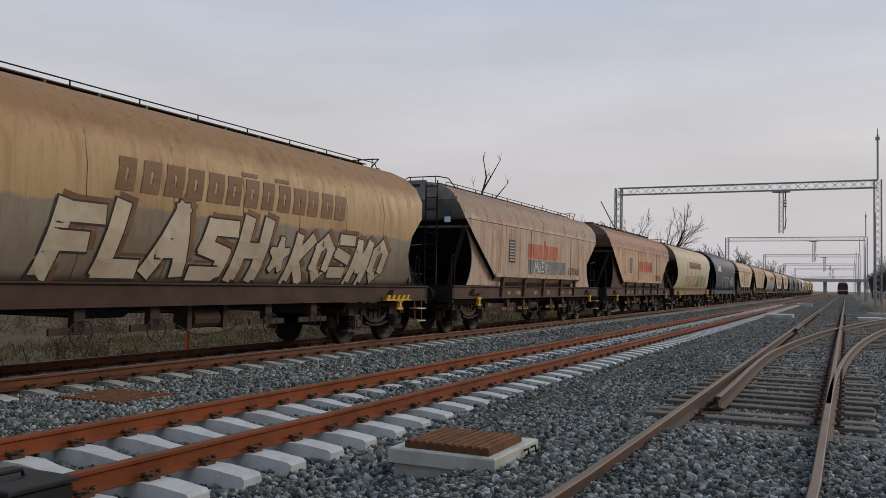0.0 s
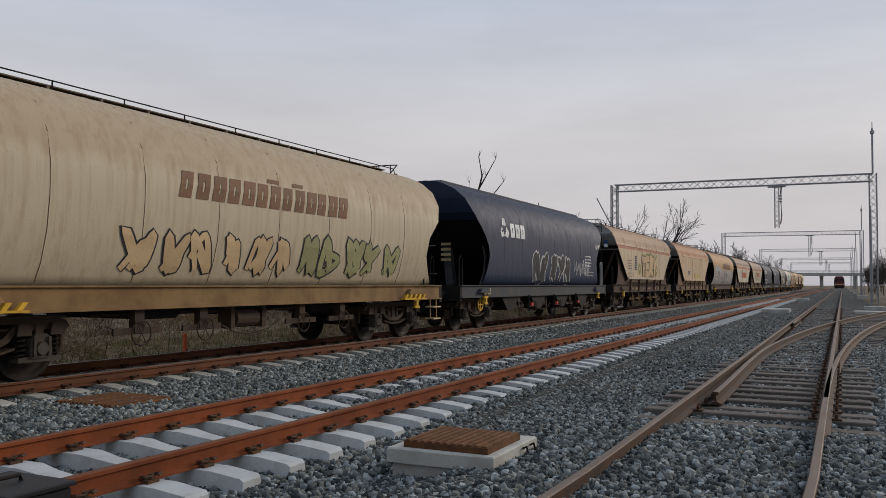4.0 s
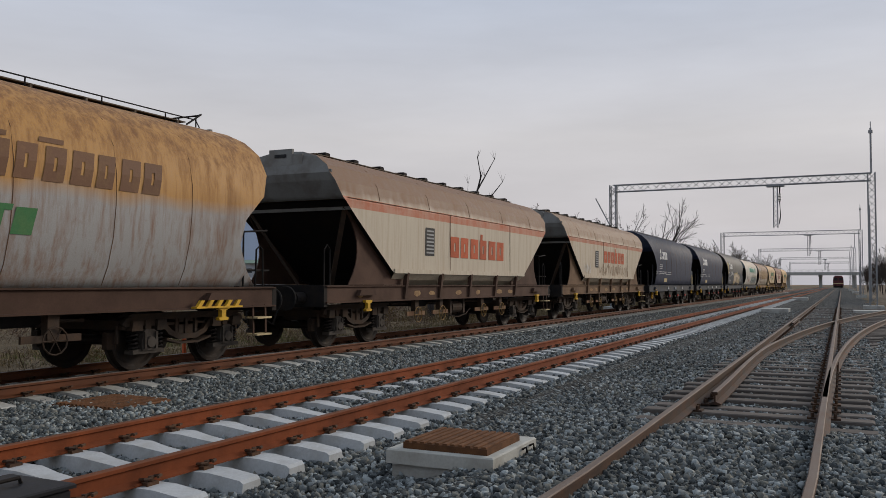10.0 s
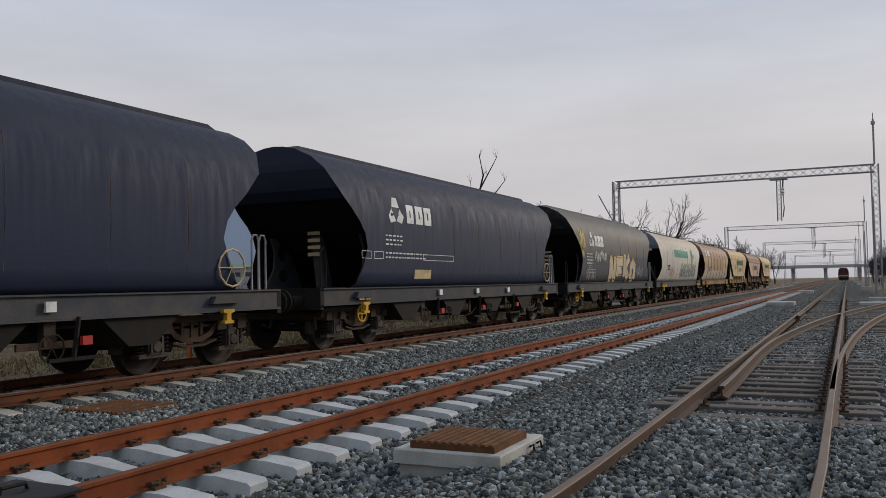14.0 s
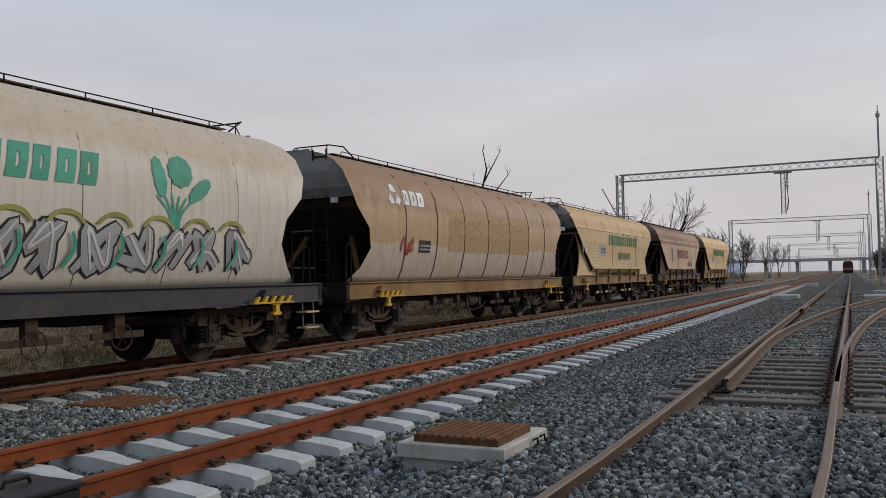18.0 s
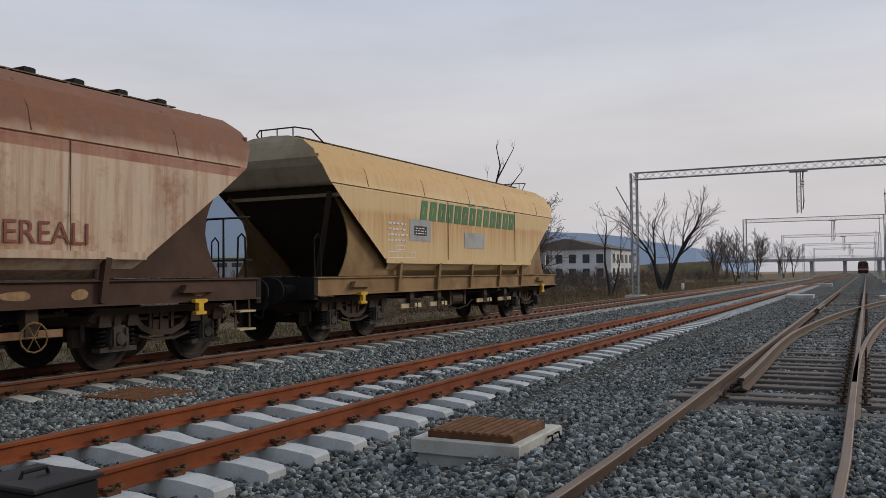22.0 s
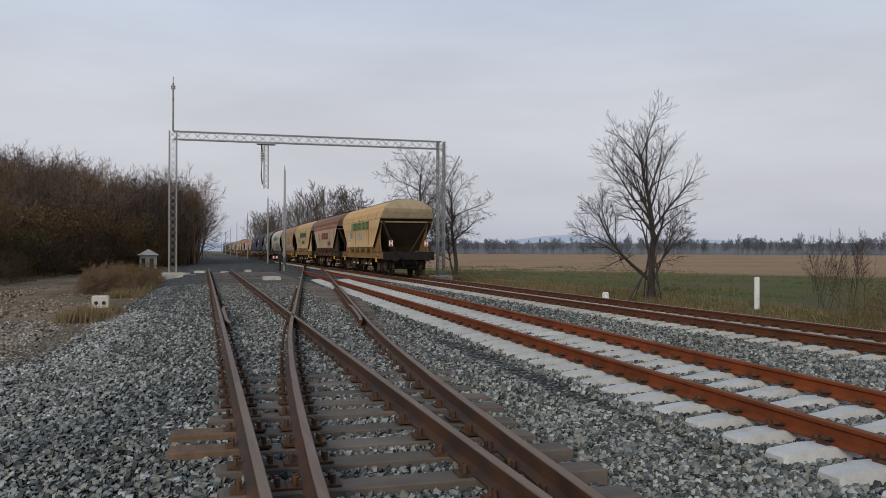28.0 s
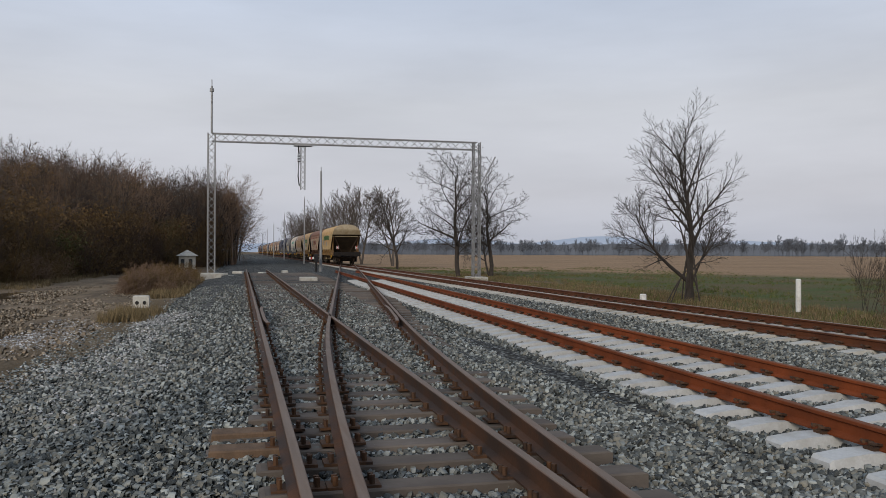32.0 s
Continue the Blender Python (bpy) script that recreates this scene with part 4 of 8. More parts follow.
def wagon_base(kind, sill, body_paint, end_paint, half, group_label, shift=-0.25):
    """A bogie wagon with its running gear; half: from the middle to the buffers' faces."""
    w = thing("grain_wagon", (0, 0, 0), group_label, "railway wagon", "wagons of the grain train")
    head = half - 0.82
    w.scale.x = 1.03
    # end hoppers get the shade-dark colours, the browner one with tan sills
    for me, nm, mt in zip(SHELLS[kind], ("body", "end_plate", "end_plate", "end_hopper", "end_hopper"), (body_paint, end_paint, end_paint, *((M_CAVITY_SHADE_BROWN, M_CAVITY_SHADE_BROWN) if sill is M_SILL_TAN else (M_CAVITY_SHADE, M_CAVITY_SHADE)))):
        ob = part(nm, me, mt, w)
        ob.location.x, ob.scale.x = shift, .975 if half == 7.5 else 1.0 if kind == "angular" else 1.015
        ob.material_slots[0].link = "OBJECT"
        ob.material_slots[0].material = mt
    # underframe
    for s in (-1, 1):
        k = Mesh()
        y = s * 1.38
        k.sweep([(-.06, .955), (.06, .955), (.06, .98), (.015, .985), (.015, 1.285), (.06, 1.29), (.06, 1.315), (-.06, 1.315), (-.06, 1.29), (-.015, 1.285), (-.015, .985), (-.06, .98)], [(-head, y, 0), (head, y, 0)])
        part("side_sill", k, sill, w)
        for e_ in (-1, 1):
            b_ = part("buffer", BUFFER, None, w)
            b_.location, b_.rotation_euler = (e_ * head, s * .875, 1.06), (0, 0, 0 if e_ > 0 else math.pi)
    if sill in (M_SILL_BROWN, M_SILL_UMBER) and kind == "angular":
        pr = random.Random(len(group_label))
        for x in (-5.6, -3.0, -2.2, -.6, .7, 2.3, 3.2, 5.4):
            a, h = pr.uniform(.13, .28), pr.uniform(.05, .08)
            k = Mesh()
            k.poly([(x + a * math.cos(q * .5236) * pr.uniform(.8, 1.1), -1.399, 1.12 + h * math.sin(q * .5236) * pr.uniform(.8, 1.15)) for q in range(12)])
            part("bare_patch", k, M_PATCH, w, "worn pale patch on the sill")
    for e_ in (-1, 1):
        k = Mesh()
        k.box(e_ * head - .06, e_ * head + .06, -1.4, 1.4, .88, 1.30)
        part("headstock", k, M_DARK, w)
    k = Mesh()
    k.box(-head + .05, head - .05, -.35, .35, .98, 1.27)
    for x in (-4.6, -2.4, 0, 2.4, 4.6):
        k.box(x - .06, x + .06, -1.36, 1.36, .99, 1.25)
    part("underframe", k, M_DARK, w)
    for e_ in (-1, 1):
        k = Mesh()
        k.box(e_ * (head - .45) - .45, e_ * (head - .45) + .5, -1.34, 1.34, 1.30, 1.325)
        part("platform", k, M_DARK, w)
    for e_ in (-1, 1):
        k = Mesh()
        k.tube([(e_ * (head + .05), 0, 1.0), (e_ * (head + .25), 0, .98), (e_ * (head + .42), 0, .9), (e_ * (head + .38), 0, .78)], .04, 8)
        k.tube([(e_ * (head + .05), .35, .92), (e_ * (head + .25), .36, .75), (e_ * (head + .30), .33, .55), (e_ * (head + .45), .28, .62)], .025, 7)
        k.tube([(e_ * (head + .05), -.35, .92), (e_ * (head + .22), -.36, .72), (e_ * (head + .28), -.33, .52), (e_ * (head + .42), -.28, .6)], .025, 7)
        part("coupling", k, M_DARK, w)
    # bogies
    pivot = head - 1.80
    for e_ in (-1, 1):
        bg = part("bogie", BOGIE, None, w)
        bg.location = (e_ * pivot, 0, 0)
        for x in (-.87, .87):
            ws = part("wheelset", WHEELSET, None, bg)
            ws.location = (x, 0, .46)
            for s in (-1, 1):
                ab = part("axle_box", AXLE_BOX, None, bg)
                ab.location, ab.rotation_euler = (x, s * 1.0, 0), (0, 0, 0 if s < 0 else math.pi)
                for d in (-.25, .25):
                    sp_ = part("spring", SPRING, None, bg)
                    sp_.location = (x + d, s * 1.0, 0)
    # brake gear and discharge levers beneath
    for x, wd in ((-2.9, .46), (-1.55, .44), (1.15, .48), (2.55, .46)):
        k = Mesh()
        k.box(x - wd, x + wd, -1.32, -1.28, .58, .68)
        part("lever_board", k, M_CREAM if sill is M_SILL_TAN and kind == "angular" else M_RUSTBOARD if kind == "angular" else M_BOGIE, w)
        k = Mesh()
        k.box(x - .09, x + .09, -1.34, -1.22, .60, .95)
        part("lever_bracket", k, M_BOGIE, w)
        k = Mesh()
        k.tube([(x + .19 * math.cos(a * .5236), -1.38, .60 + .19 * math.sin(a * .5236)) for a in range(13)], .012, 5)
        for a in range(3):
            c_, s_ = math.cos(a * 1.047), math.sin(a * 1.047)
            k.tube([(x - .19 * c_, -1.38, .60 - .19 * s_), (x + .19 * c_, -1.38, .60 + .19 * s_)], .008, 4)
        part("hand_wheel", k, M_OCHRE if kind == "angular" and sill is not M_SILL_TAN else M_BOGIE, w)
    k = Mesh()
    k.tube([(-.55, -1.05, .72), (.05, -1.05, .72)], .16, 12)
    k.box(-.72, -.62, -1.2, -.9, .55, .95)
    k.box(.12, .22, -1.2, -.9, .55, .95)
    k.tube([(-3.4, -.9, .86), (3.4, -.9, .84)], .025, 6)
    k.tube([(-.9, -1.15, .62), (-.6, -1.2, .48), (-.2, -1.2, .45), (.3, -1.2, .52), (.7, -1.15, .66)], .014, 5)
    part("brake_gear", k, M_BOGIE, w)
    for x in (-2.2, 0, 2.2):
        k = Mesh()
        k.prism([(x - .95, 1.3), (x + .95, 1.3), (x + .32, .78), (x - .32, .78)], -1.05, 1.05)
        part("discharge_hopper", k, M_DARK, w)
    # yellow lashing brackets near the ends
    for e_ in (-1, 1):
        x = e_ * (pivot + .32)
        k = Mesh()
        k.prism([(x - .13, 1.0), (x + .13, 1.0), (x + .13, .95), (x + .05, .93), (x + .05, .82), (x + .12, .80), (x + .10, .76), (x - .10, .76), (x - .12, .80), (x - .05, .82), (x - .05, .93), (x - .13, .95)], -1.52, -1.44)
        part("lashing_hook", k, M_YELLOW, w, "yellow hook")
        k = Mesh()
        k.prism([(x - .28, 1.22), (x + .28, 1.22), (x + .36, 1.10), (x - .36, 1.10)], -1.50, -1.40)
        part("bracket", k, sill, w)
    for ob in w.children:
        if ob.name.split(".")[0] not in ("body", "end_plate", "end_hopper"):
            ob.location.x += shift
    return w, head, pivot


def decal(w, name, mat, kind, quads, shift=-0.25, off=0.005, label="", lean=0.0):
    """Paint or a thin plate that follows the near side of the body: quads of four (x, z) corners, lower edge first."""
    k = Mesh()
    for q in quads:
        (ax, az), (bx, bz), (cx, cz), (dx, dz) = q
        st = max(1, int(abs(dz - az) / .22))
        base = len(k.v)
        for i in range(st + 1):
            t = i / st
            for (px, pz), (qx, qz) in (((ax, az), (dx, dz)), ((bx, bz), (cx, cz))):
                x, z = px + (qx - px) * t, pz + (qz - pz) * t
                k.v.append((x + shift, -(side_at(kind, z) + off), z))
        for i in range(st):
            k.f.append((base + 2 * i, base + 2 * i + 1, base + 2 * i + 3, base + 2 * i + 2))
    ob = part(name, k, mat, w, label)
    return tagged(ob, kind="stuff") if len(quads) > 1 else ob


def rect(x0, x1, z0, z1, lean=0.0):
    return [(x0, z0), (x1, z0), (x1 + lean, z1), (x0 + lean, z1)]


def small_rows(x0, x1, z0, z1, rows, seed):
    """Lines of small unreadable writing as plain bars."""
    r = random.Random(seed)
    out, h = [], (z1 - z0) / rows
    for i in range(rows):
        x = x0
        while x < x1 - .05:
            wd = r.uniform(.05, .16)
            out.append(rect(x, min(x + wd, x1), z0 + h * (i + .28), z0 + h * (i + .62)))
            x += wd + .05
    return out


def frame_box(x0, x1, z0, z1, t=.012):
    return [rect(x0, x1, z0, z0 + t), rect(x0, x1, z1 - t, z1), rect(x0, x0 + t, z0, z1), rect(x1 - t, x1, z0, z1)]


def ribbon(w, kind, pts, width, mat, off, label, shift=-.25):
    """A sprayed stroke: a smooth ribbon through points (x, z) on the near side."""
    fine = []
    for i in range(len(pts) - 1):
        p0, p1, p2, p3 = (Vector(pts[max(0, min(len(pts) - 1, j))]) for j in (i - 1, i, i + 1, i + 2))
        for q in range(6):
            t = q / 6
            fine.append(.5 * ((2 * p1) + (p2 - p0) * t + (2 * p0 - 5 * p1 + 4 * p2 - p3) * t * t + (3 * p1 - p0 - 3 * p2 + p3) * t ** 3))
    fine.append(Vector(pts[-1]))
    k = Mesh()
    for i, p in enumerate(fine):
        d = fine[min(i + 1, len(fine) - 1)] - fine[max(i - 1, 0)]
        d = d.normalized() if d.length > 1e-6 else Vector((1, 0))
        wd = width * .5 * (1 - .35 * abs(2 * i / len(fine) - 1))
        for s_ in (-1, 1):
            x, z = p.x - d.y * wd * s_, p.y + d.x * wd * s_
            k.v.append((x + shift, -(side_at(kind, z) + off + .00005 * i), z))
        if i:
            k.f.append((2 * i - 2, 2 * i - 1, 2 * i + 1, 2 * i))
    return part("graffiti", k, mat, w, label)


def swirl(w, kind, x0, x1, z0, z1, n_, seed, fill, line, second=None, lean=.12):
    """A spray-painted piece: fat looping strokes with a dark edge and a lighter core."""
    r = random.Random(seed)
    pitch, h = (x1 - x0) / n_, z1 - z0
    for i in range(n_):
        a = x0 + pitch * i
        pts = []
        for j in range(7):
            v = (j % 2) if r.random() < .75 else .5
            pts.append((a + pitch * (.05 + .95 * ((j * .37 + r.random() * .5) % 1.0)) + lean * v, z0 + h * (.08 + .84 * min(1, max(0, v + r.uniform(-.2, .2))))))
        ribbon(w, kind, pts, h * .34, line, .006, "outline of sprayed graffiti")
        ribbon(w, kind, pts, h * .22, fill, .012, "fat sprayed graffiti stroke")
        if second:
            ribbon(w, kind, [(x + .02, z + .02) for x, z in pts[1:5]], h * .06, second, .017, "sprayed highlight stroke")


def scribble(w, kind, x0, x1, z0, z1, n_, seed, mat, t=.035):
    """A quick sprayed tag: one looping line."""
    r = random.Random(seed)
    pts = []
    for i in range(n_ * 2):
        z = (z0 if i % 2 else z1) + r.uniform(-.22, .22) * (z1 - z0)
        pts.append((x0 + (x1 - x0) * (i + r.uniform(-.9, .9)) / (n_ * 2), z))
    ribbon(w, kind, pts, t, mat, .016, "sprayed tag")


def roof_gear(w, kind, head, hatches, shift=-0.25, railed=True, sides=True):
    top = PROFILE[kind][-1][1]
    k = Mesh()
    k.box(-5.9 + shift, 5.9 + shift, -.40, .40, top + .005, top + .022)
    for x in np.arange(-5.7, 5.8, .95):
        k.box(x + shift - .02, x + shift + .02, -.42, .42, top - .05, top + .012)
    part("roof_walkway", k, M_ROOFMETAL, w)
    for s in (-1, 1) if railed and sides else ():
        k = Mesh()
        k.tube([(-6.0 + shift, s * .62, top - .09), (-5.9 + shift, s * .62, top + .03), (5.9 + shift, s * .62, top + .03), (6.0 + shift, s * .62, top - .09)], .012, 5)
        for x in np.arange(-5.2, 5.3, 1.3):
            k.tube([(x + shift, s * .62, top - .1), (x + shift, s * .62, top + .03)], .012, 5)
        part("roof_handrail", k, M_DARK, w)
    for e_ in (-1, 1) if railed else ():
        k = Mesh()
        x = e_ * (6.05 if sides else 5.95) + shift
        k.tube([(x - e_ * .5, -.75, top - .12), (x - e_ * .1, -.7, top + .13), (x + e_ * .1, -.45, top + .17), (x + e_ * .1, .45, top + .17), (x - e_ * .1, .7, top + .13), (x - e_ * .5, .75, top - .12)], .016, 6)
        for y in (-.4, 0, .4):
            k.tube([(x + e_ * .1, y, top - .05), (x + e_ * .1, y, top + .17)], .013, 5)
        part("roof_guard_rail", k, M_DARK, w)
    for x in hatches:
        k = Mesh()
        k.box(x - .09 + shift, x + .09 + shift, -.40, .40, top + .022, top + .10, .02)
        part("roof_hatch", k, M_DARK, w)


def end_gear(w, kind, head, guarded=True, laddered=True):
    """Ladder at the leading end, railed platform at the trailing end, and a stepped vent box on both."""
    top = PROFILE[kind][-1][1]
    sh = -.3 if kind != "angular" else -.25
    for e_ in (-1, 1) if kind != "smooth" and guarded else ():
        x = e_ * (along(ENDS[kind], top - .2) + .01) + sh
        k = Mesh()
        k.prism([(x - .03, top - .55), (x + .03, top - .55), (x + .03, top + .02), (x - .03, top + .02)], -.30, .30)
        k.prism([(x - .025, top - .55), (x + .025, top - .55), (x + .025, top - .10), (x - .025, top - .10)], -.55, .55)
        part("vent_box", k, end_of[w.name], w)
        # a raised black strip stands for the dark inside the vent's slot
        k = Mesh()
        k.box(x + e_ * .032 - .01, x + e_ * .032 + .01, -.15, .15, top - .16, top - .09)
        part("vent_slot", k, M_BLACK, w)
    if laddered:
        x = -along(ENDS[kind], 3.3) + sh - .03
        for z, mt in ((3.38, M_GOLD), (3.20, M_TAGBLUE), (3.04, M_WHITE)):
            k = Mesh()
            k.box(x - .008, x + .03, -1.05, -.88, z, z + .15)
            part("warning_plate", k, mt, w, "small warning plate")
    if laddered:
        part("ladder", ladder_mesh(-head + .18, -.62, 1.32, top - .03, .34, .0), M_DARK, w, "steel ladder")
    for y in (-1.28, 1.28):
        part("grab_rail", pipe_rail([(-head + .12, y, 1.32), (-head + .12, y, 2.05), (-head + .22, y, 2.15), (-head + .32, y, 2.05), (-head + .32, y, 1.32)]), M_DARK, w)
    if guarded:
        x0, x1 = head - .75, head - .05
        part("guard_rail", pipe_rail([(x0, -1.3, 1.32), (x0, -1.3, 2.30), (x1 - .06, -1.3, 2.36), (x1, -1.24, 2.36), (x1, -.3, 2.36), (x1, -.22, 2.28), (x1, -.22, 1.32)], .02), M_DARK, w)
        part("guard_rail", pipe_rail([(x1, .25, 1.32), (x1, .25, 2.28), (x1, .33, 2.36), (x1, 1.24, 2.36), (x0, 1.3, 2.3), (x0, 1.3, 1.32)], .02), M_DARK, w)
        part("guard_rail", pipe_rail([(x0, -1.3, 1.62), (x1, -1.3, 1.62), (x1, 1.3, 1.62)], .018), M_DARK, w)
        part("grab_rail", pipe_rail([(x0 + .3, -1.32, 1.32), (x0 + .33, -1.32, 2.0), (x0 + .42, -1.32, 2.06), (x0 + .5, -1.32, 2.0), (x0 + .52, -1.32, 1.32)]), M_DARK, w)
        k = Mesh()
        k.tube([(head - .45, -.2, 1.33), (head - .45, -.2, 2.2)], .03, 8)
        k.tube([(head - .45 + .2 * math.cos(a * .5236), -.2 + .2 * math.sin(a * .5236), 2.2) for a in range(13)], .014, 5)
        part("brake_wheel", k, M_DARK, w)
    for z in (.45, .75) if guarded else ():
        k = Mesh()
        k.box(head - .62, head - .22, -1.52, -1.28, z, z + .03)
        part("step", k, M_CREAM, w)
    for x in (head - .6, head - .26) if guarded else ():
        k = Mesh()
        k.beam((x, -1.42, .45), (x, -1.40, 1.0), .04, .015)
        part("step_hanger", k, sill_of[w.name], w)
    for ob in w.children:
        if ob.name.split(".")[0] in ("ladder", "grab_rail", "guard_rail", "brake_wheel", "step", "step_hanger") and ob.location.x == 0 and ob.get("label", "") != "pale steel grab rail":
            ob.location.x = sh


sill_of, end_of = {}, {}


def angular_wagon(paint, sill, end_paint, label, half=7.5, shift=-0.25, guarded=True, hatches=(), web=None):
    nose = .975 if half == 7.5 else 1.0
    w, head, pivot = wagon_base("angular", sill, paint, end_paint, half, label, shift)
    sill_of[w.name], end_of[w.name] = sill, end_paint
    # ribs under the side panels
    for x in (-3.6, -1.75, .1, 1.95, 3.6):
        for s in (-1, 1):
            k = Mesh()
            k.beam((x + shift, s * 1.44, 1.62), (x + shift - .06, s * 1.40, 1.0), .10, .10, (0, 1, 0))
            part("rib", k, sill, w)
    for s in (-1, 1):
        k = Mesh()
        k.box(-4.25 + shift, 4.25 + shift, s * 1.475 - .012, s * 1.475 + .012, 1.595, 1.70)
        part("panel_edge", k, paint, w)
    # curved end webs
    for e_ in (-1, 1):
        for s in (-1, 1):
            pts = [(e_ * 3.5 + shift, 1.33), (e_ * 5.95 * nose + shift, 1.33)]
            for t in range(1, 8):
                a = t / 7
                pts.append((e_ * nose * (5.95 + .15 * a - .42 * math.sin(math.pi * a) ** .9) + shift, 1.33 + 1.62 * a))
            pts.append((e_ * 3.5 + shift, 1.75))
            k = Mesh()
            k.prism(pts if e_ > 0 else pts[::-1], s * 1.30 - .012, s * 1.30 + .012)
            part("end_web", k, web or sill, w)
            k = Mesh()
            k.beam((e_ * 6.05 + shift, s * 1.28, 3.0), (e_ * 5.3 + shift, s * .45, 1.33), .10, .06)
            part("end_strut", k, M_BOGIE, w)
        k = Mesh()
        k.box(e_ * 6.05 * nose + shift - .03, e_ * 6.05 * nose + shift + .03, -1.44, 1.44, 2.92, 3.0)
        part("end_beam", k, end_paint, w)
        k = Mesh()
        k.box(e_ * 6.6 * nose + shift - .02, e_ * 6.6 * nose + shift + .02, -1.30, 1.30, 3.66, 3.72)
        part("end_beam", k, end_paint, w)
    # sheet joints of the side
    k = Mesh()
    for x in (-4.9, -2.45, 0, 2.45, 4.9):
        zs = [3.2, 3.52, 3.88, 4.13, 4.26]
        k.tube([(x + shift, -(side_at("angular", z) + .002), z) for z in zs], .010, 4)
    for x in (-1.3, 3.0):
        k.tube([(x + shift, -1.475, 1.62), (x + shift, -1.475, 3.15)], .008, 4)
    k.tube([(-6.25 + shift, -1.475, 3.16), (6.25 + shift, -1.475, 3.16)], .008, 4)
    tagged(part("sheet_seams", k, M_SEAM, w), kind="stuff")
    roof_gear(w, "angular", head, hatches, shift, not hatches, guarded)
    end_gear(w, "angular", head, guarded, guarded and not hatches)
    return w


def barrel_wagon(kind, paint, sill, end_paint, label, half=7.9, shift=-0.3, guarded=True, hatches=(), seam_r=.007, seams=(-4.6, -3.0, -1.4, .2, 1.8, 3.4, 4.9)):
    w, head, pivot = wagon_base(kind, sill, paint, end_paint, half, label, shift)
    sill_of[w.name], end_of[w.name] = sill, end_paint
    k = Mesh()
    for x in seams:
        zs = [1.35, 1.62, 2.05, 2.5, 2.95, 3.38, 3.78, 4.05, 4.24]
        k.tube([(x + shift, -(side_at(kind, z) + .000), z) for z in zs], seam_r, 4)
    tagged(part("sheet_seams", k, M_SEAM, w), kind="stuff")
    for e_ in (-1, 1):
        for s in (-1, 1):
            if kind == "smooth":
                pts = [(e_ * 4.4 + shift, 1.33), (e_ * 5.75 + shift, 1.33), (e_ * 5.45 + shift, 1.75), (e_ * 5.4 + shift, 2.15), (e_ * 5.55 + shift, 2.5), (e_ * 5.1 + shift, 2.5), (e_ * 4.5 + shift, 1.6)]
                k = Mesh()
                k.prism(pts if e_ > 0 else pts[::-1], s * 1.2 - .025, s * 1.2 + .025)
                sp_ = part("end_support", k, sill, w, "end support panel with dark ovals drawn as holes")
                # the panel is uncut: near-black ovals stand for the dark inside its holes
                for cx, cz, hh in ((5.12, 1.62, .16), (5.16, 2.16, .2)):
                    k = Mesh()
                    k.prism([(e_ * cx + shift + .16 * math.cos(q * .5236) * e_, cz + hh * math.sin(q * .5236)) for q in range(12)], s * 1.2 - .029, s * 1.2 + .029)
                    part("lightening_hole", k, M_CAVITY_SHADE, sp_)
            else:
                k = Mesh()
                k.beam((e_ * 6.0 + shift, s * 1.1, 1.33), (e_ * 5.5 + shift, s * .55, 2.5), .09, .09)
                part("end_support", k, sill, w)
        k = Mesh()
        k.prism([(e_ * 5.0 + shift, 1.33), (e_ * 5.3 + shift, 1.33), (e_ * 5.5 + shift, 2.5), (e_ * 5.35 + shift, 2.5)], -.12, .12)
        part("end_support", k, sill if kind == "smooth" else M_DARK, w)
        if kind == "smooth":
            for q in range(5):
                k = Mesh()
                k.box(e_ * 5.55 + shift - .01, e_ * 5.55 + shift + .01, -.16, .16, 2.05 + q * .16, 2.13 + q * .16)
                part("warning_stripe", k, M_CREAM, w, "cream warning stripe")
        k = Mesh()
        k.box(e_ * 6.56 + shift - .02, e_ * 6.56 + shift + .02, -1.15, 1.15, 3.62, 3.69)
        part("end_beam", k, end_paint, w)
    if kind == "barrel":
        for e_ in (-1, 1):
            x = e_ * (pivot + .2) + shift
            k = Mesh()
            k.box(x - .55, x + .55, -1.55, -1.44, .97, 1.0)
            part("kick_bar", k, M_YELLOW, w, "yellow and black striped bar")
            for q in range(5):
                k = Mesh()
                k.prism([(x - .5 + q * .22, 1.0), (x - .42 + q * .22, 1.0), (x - .34 + q * .22, 1.10), (x - .42 + q * .22, 1.10)], -1.53, -1.47)
                part("stripe", k, M_YELLOW, w)
    if kind == "smooth":
        for x in (-3.9, -1.3, 1.3, 3.9):
            k = Mesh()
            k.prism([(x - .9, 1.0), (x + .7, 1.0), (x + .15, .52), (x - .35, .52)], -1.36, 1.3)
            part("discharge_chute", k, M_DARK, w)
        k = Mesh()
        k.turn([(.16, -1.2), (.19, -1.2), (.19, -1.17), (.16, -1.17), (.16, -1.2)], (-pivot + shift, .74), 16)
        k.box(-pivot + shift - .17, -pivot + shift + .17, -1.195, -1.175, .72, .76)
        k.box(-pivot + shift - .02, -pivot + shift + .02, -1.19, -1.1, .57, .91)
        part("hand_brake_wheel", k, M_YELLOW, w, "yellow hand brake wheel")
        for x in (-6.3, -6.05):
            k = Mesh()
            k.box(x, x + .2, -1.46, -1.43, 1.05, 1.22)
            part("label_card", k, M_CREAM, w)
        for x in (-2.6, 0, 2.6):
            k = Mesh()
            k.beam((x, -1.46, 1.0), (x - .12, -1.50, .42), .05, .04)
            k.beam((x - .5, -1.5, .44), (x + .35, -1.5, .44), .04, .05)
            part("lever", k, M_DARK, w)
            k = Mesh()
            k.box(x - .02, x + .14, -1.56, -1.50, .62, .74)
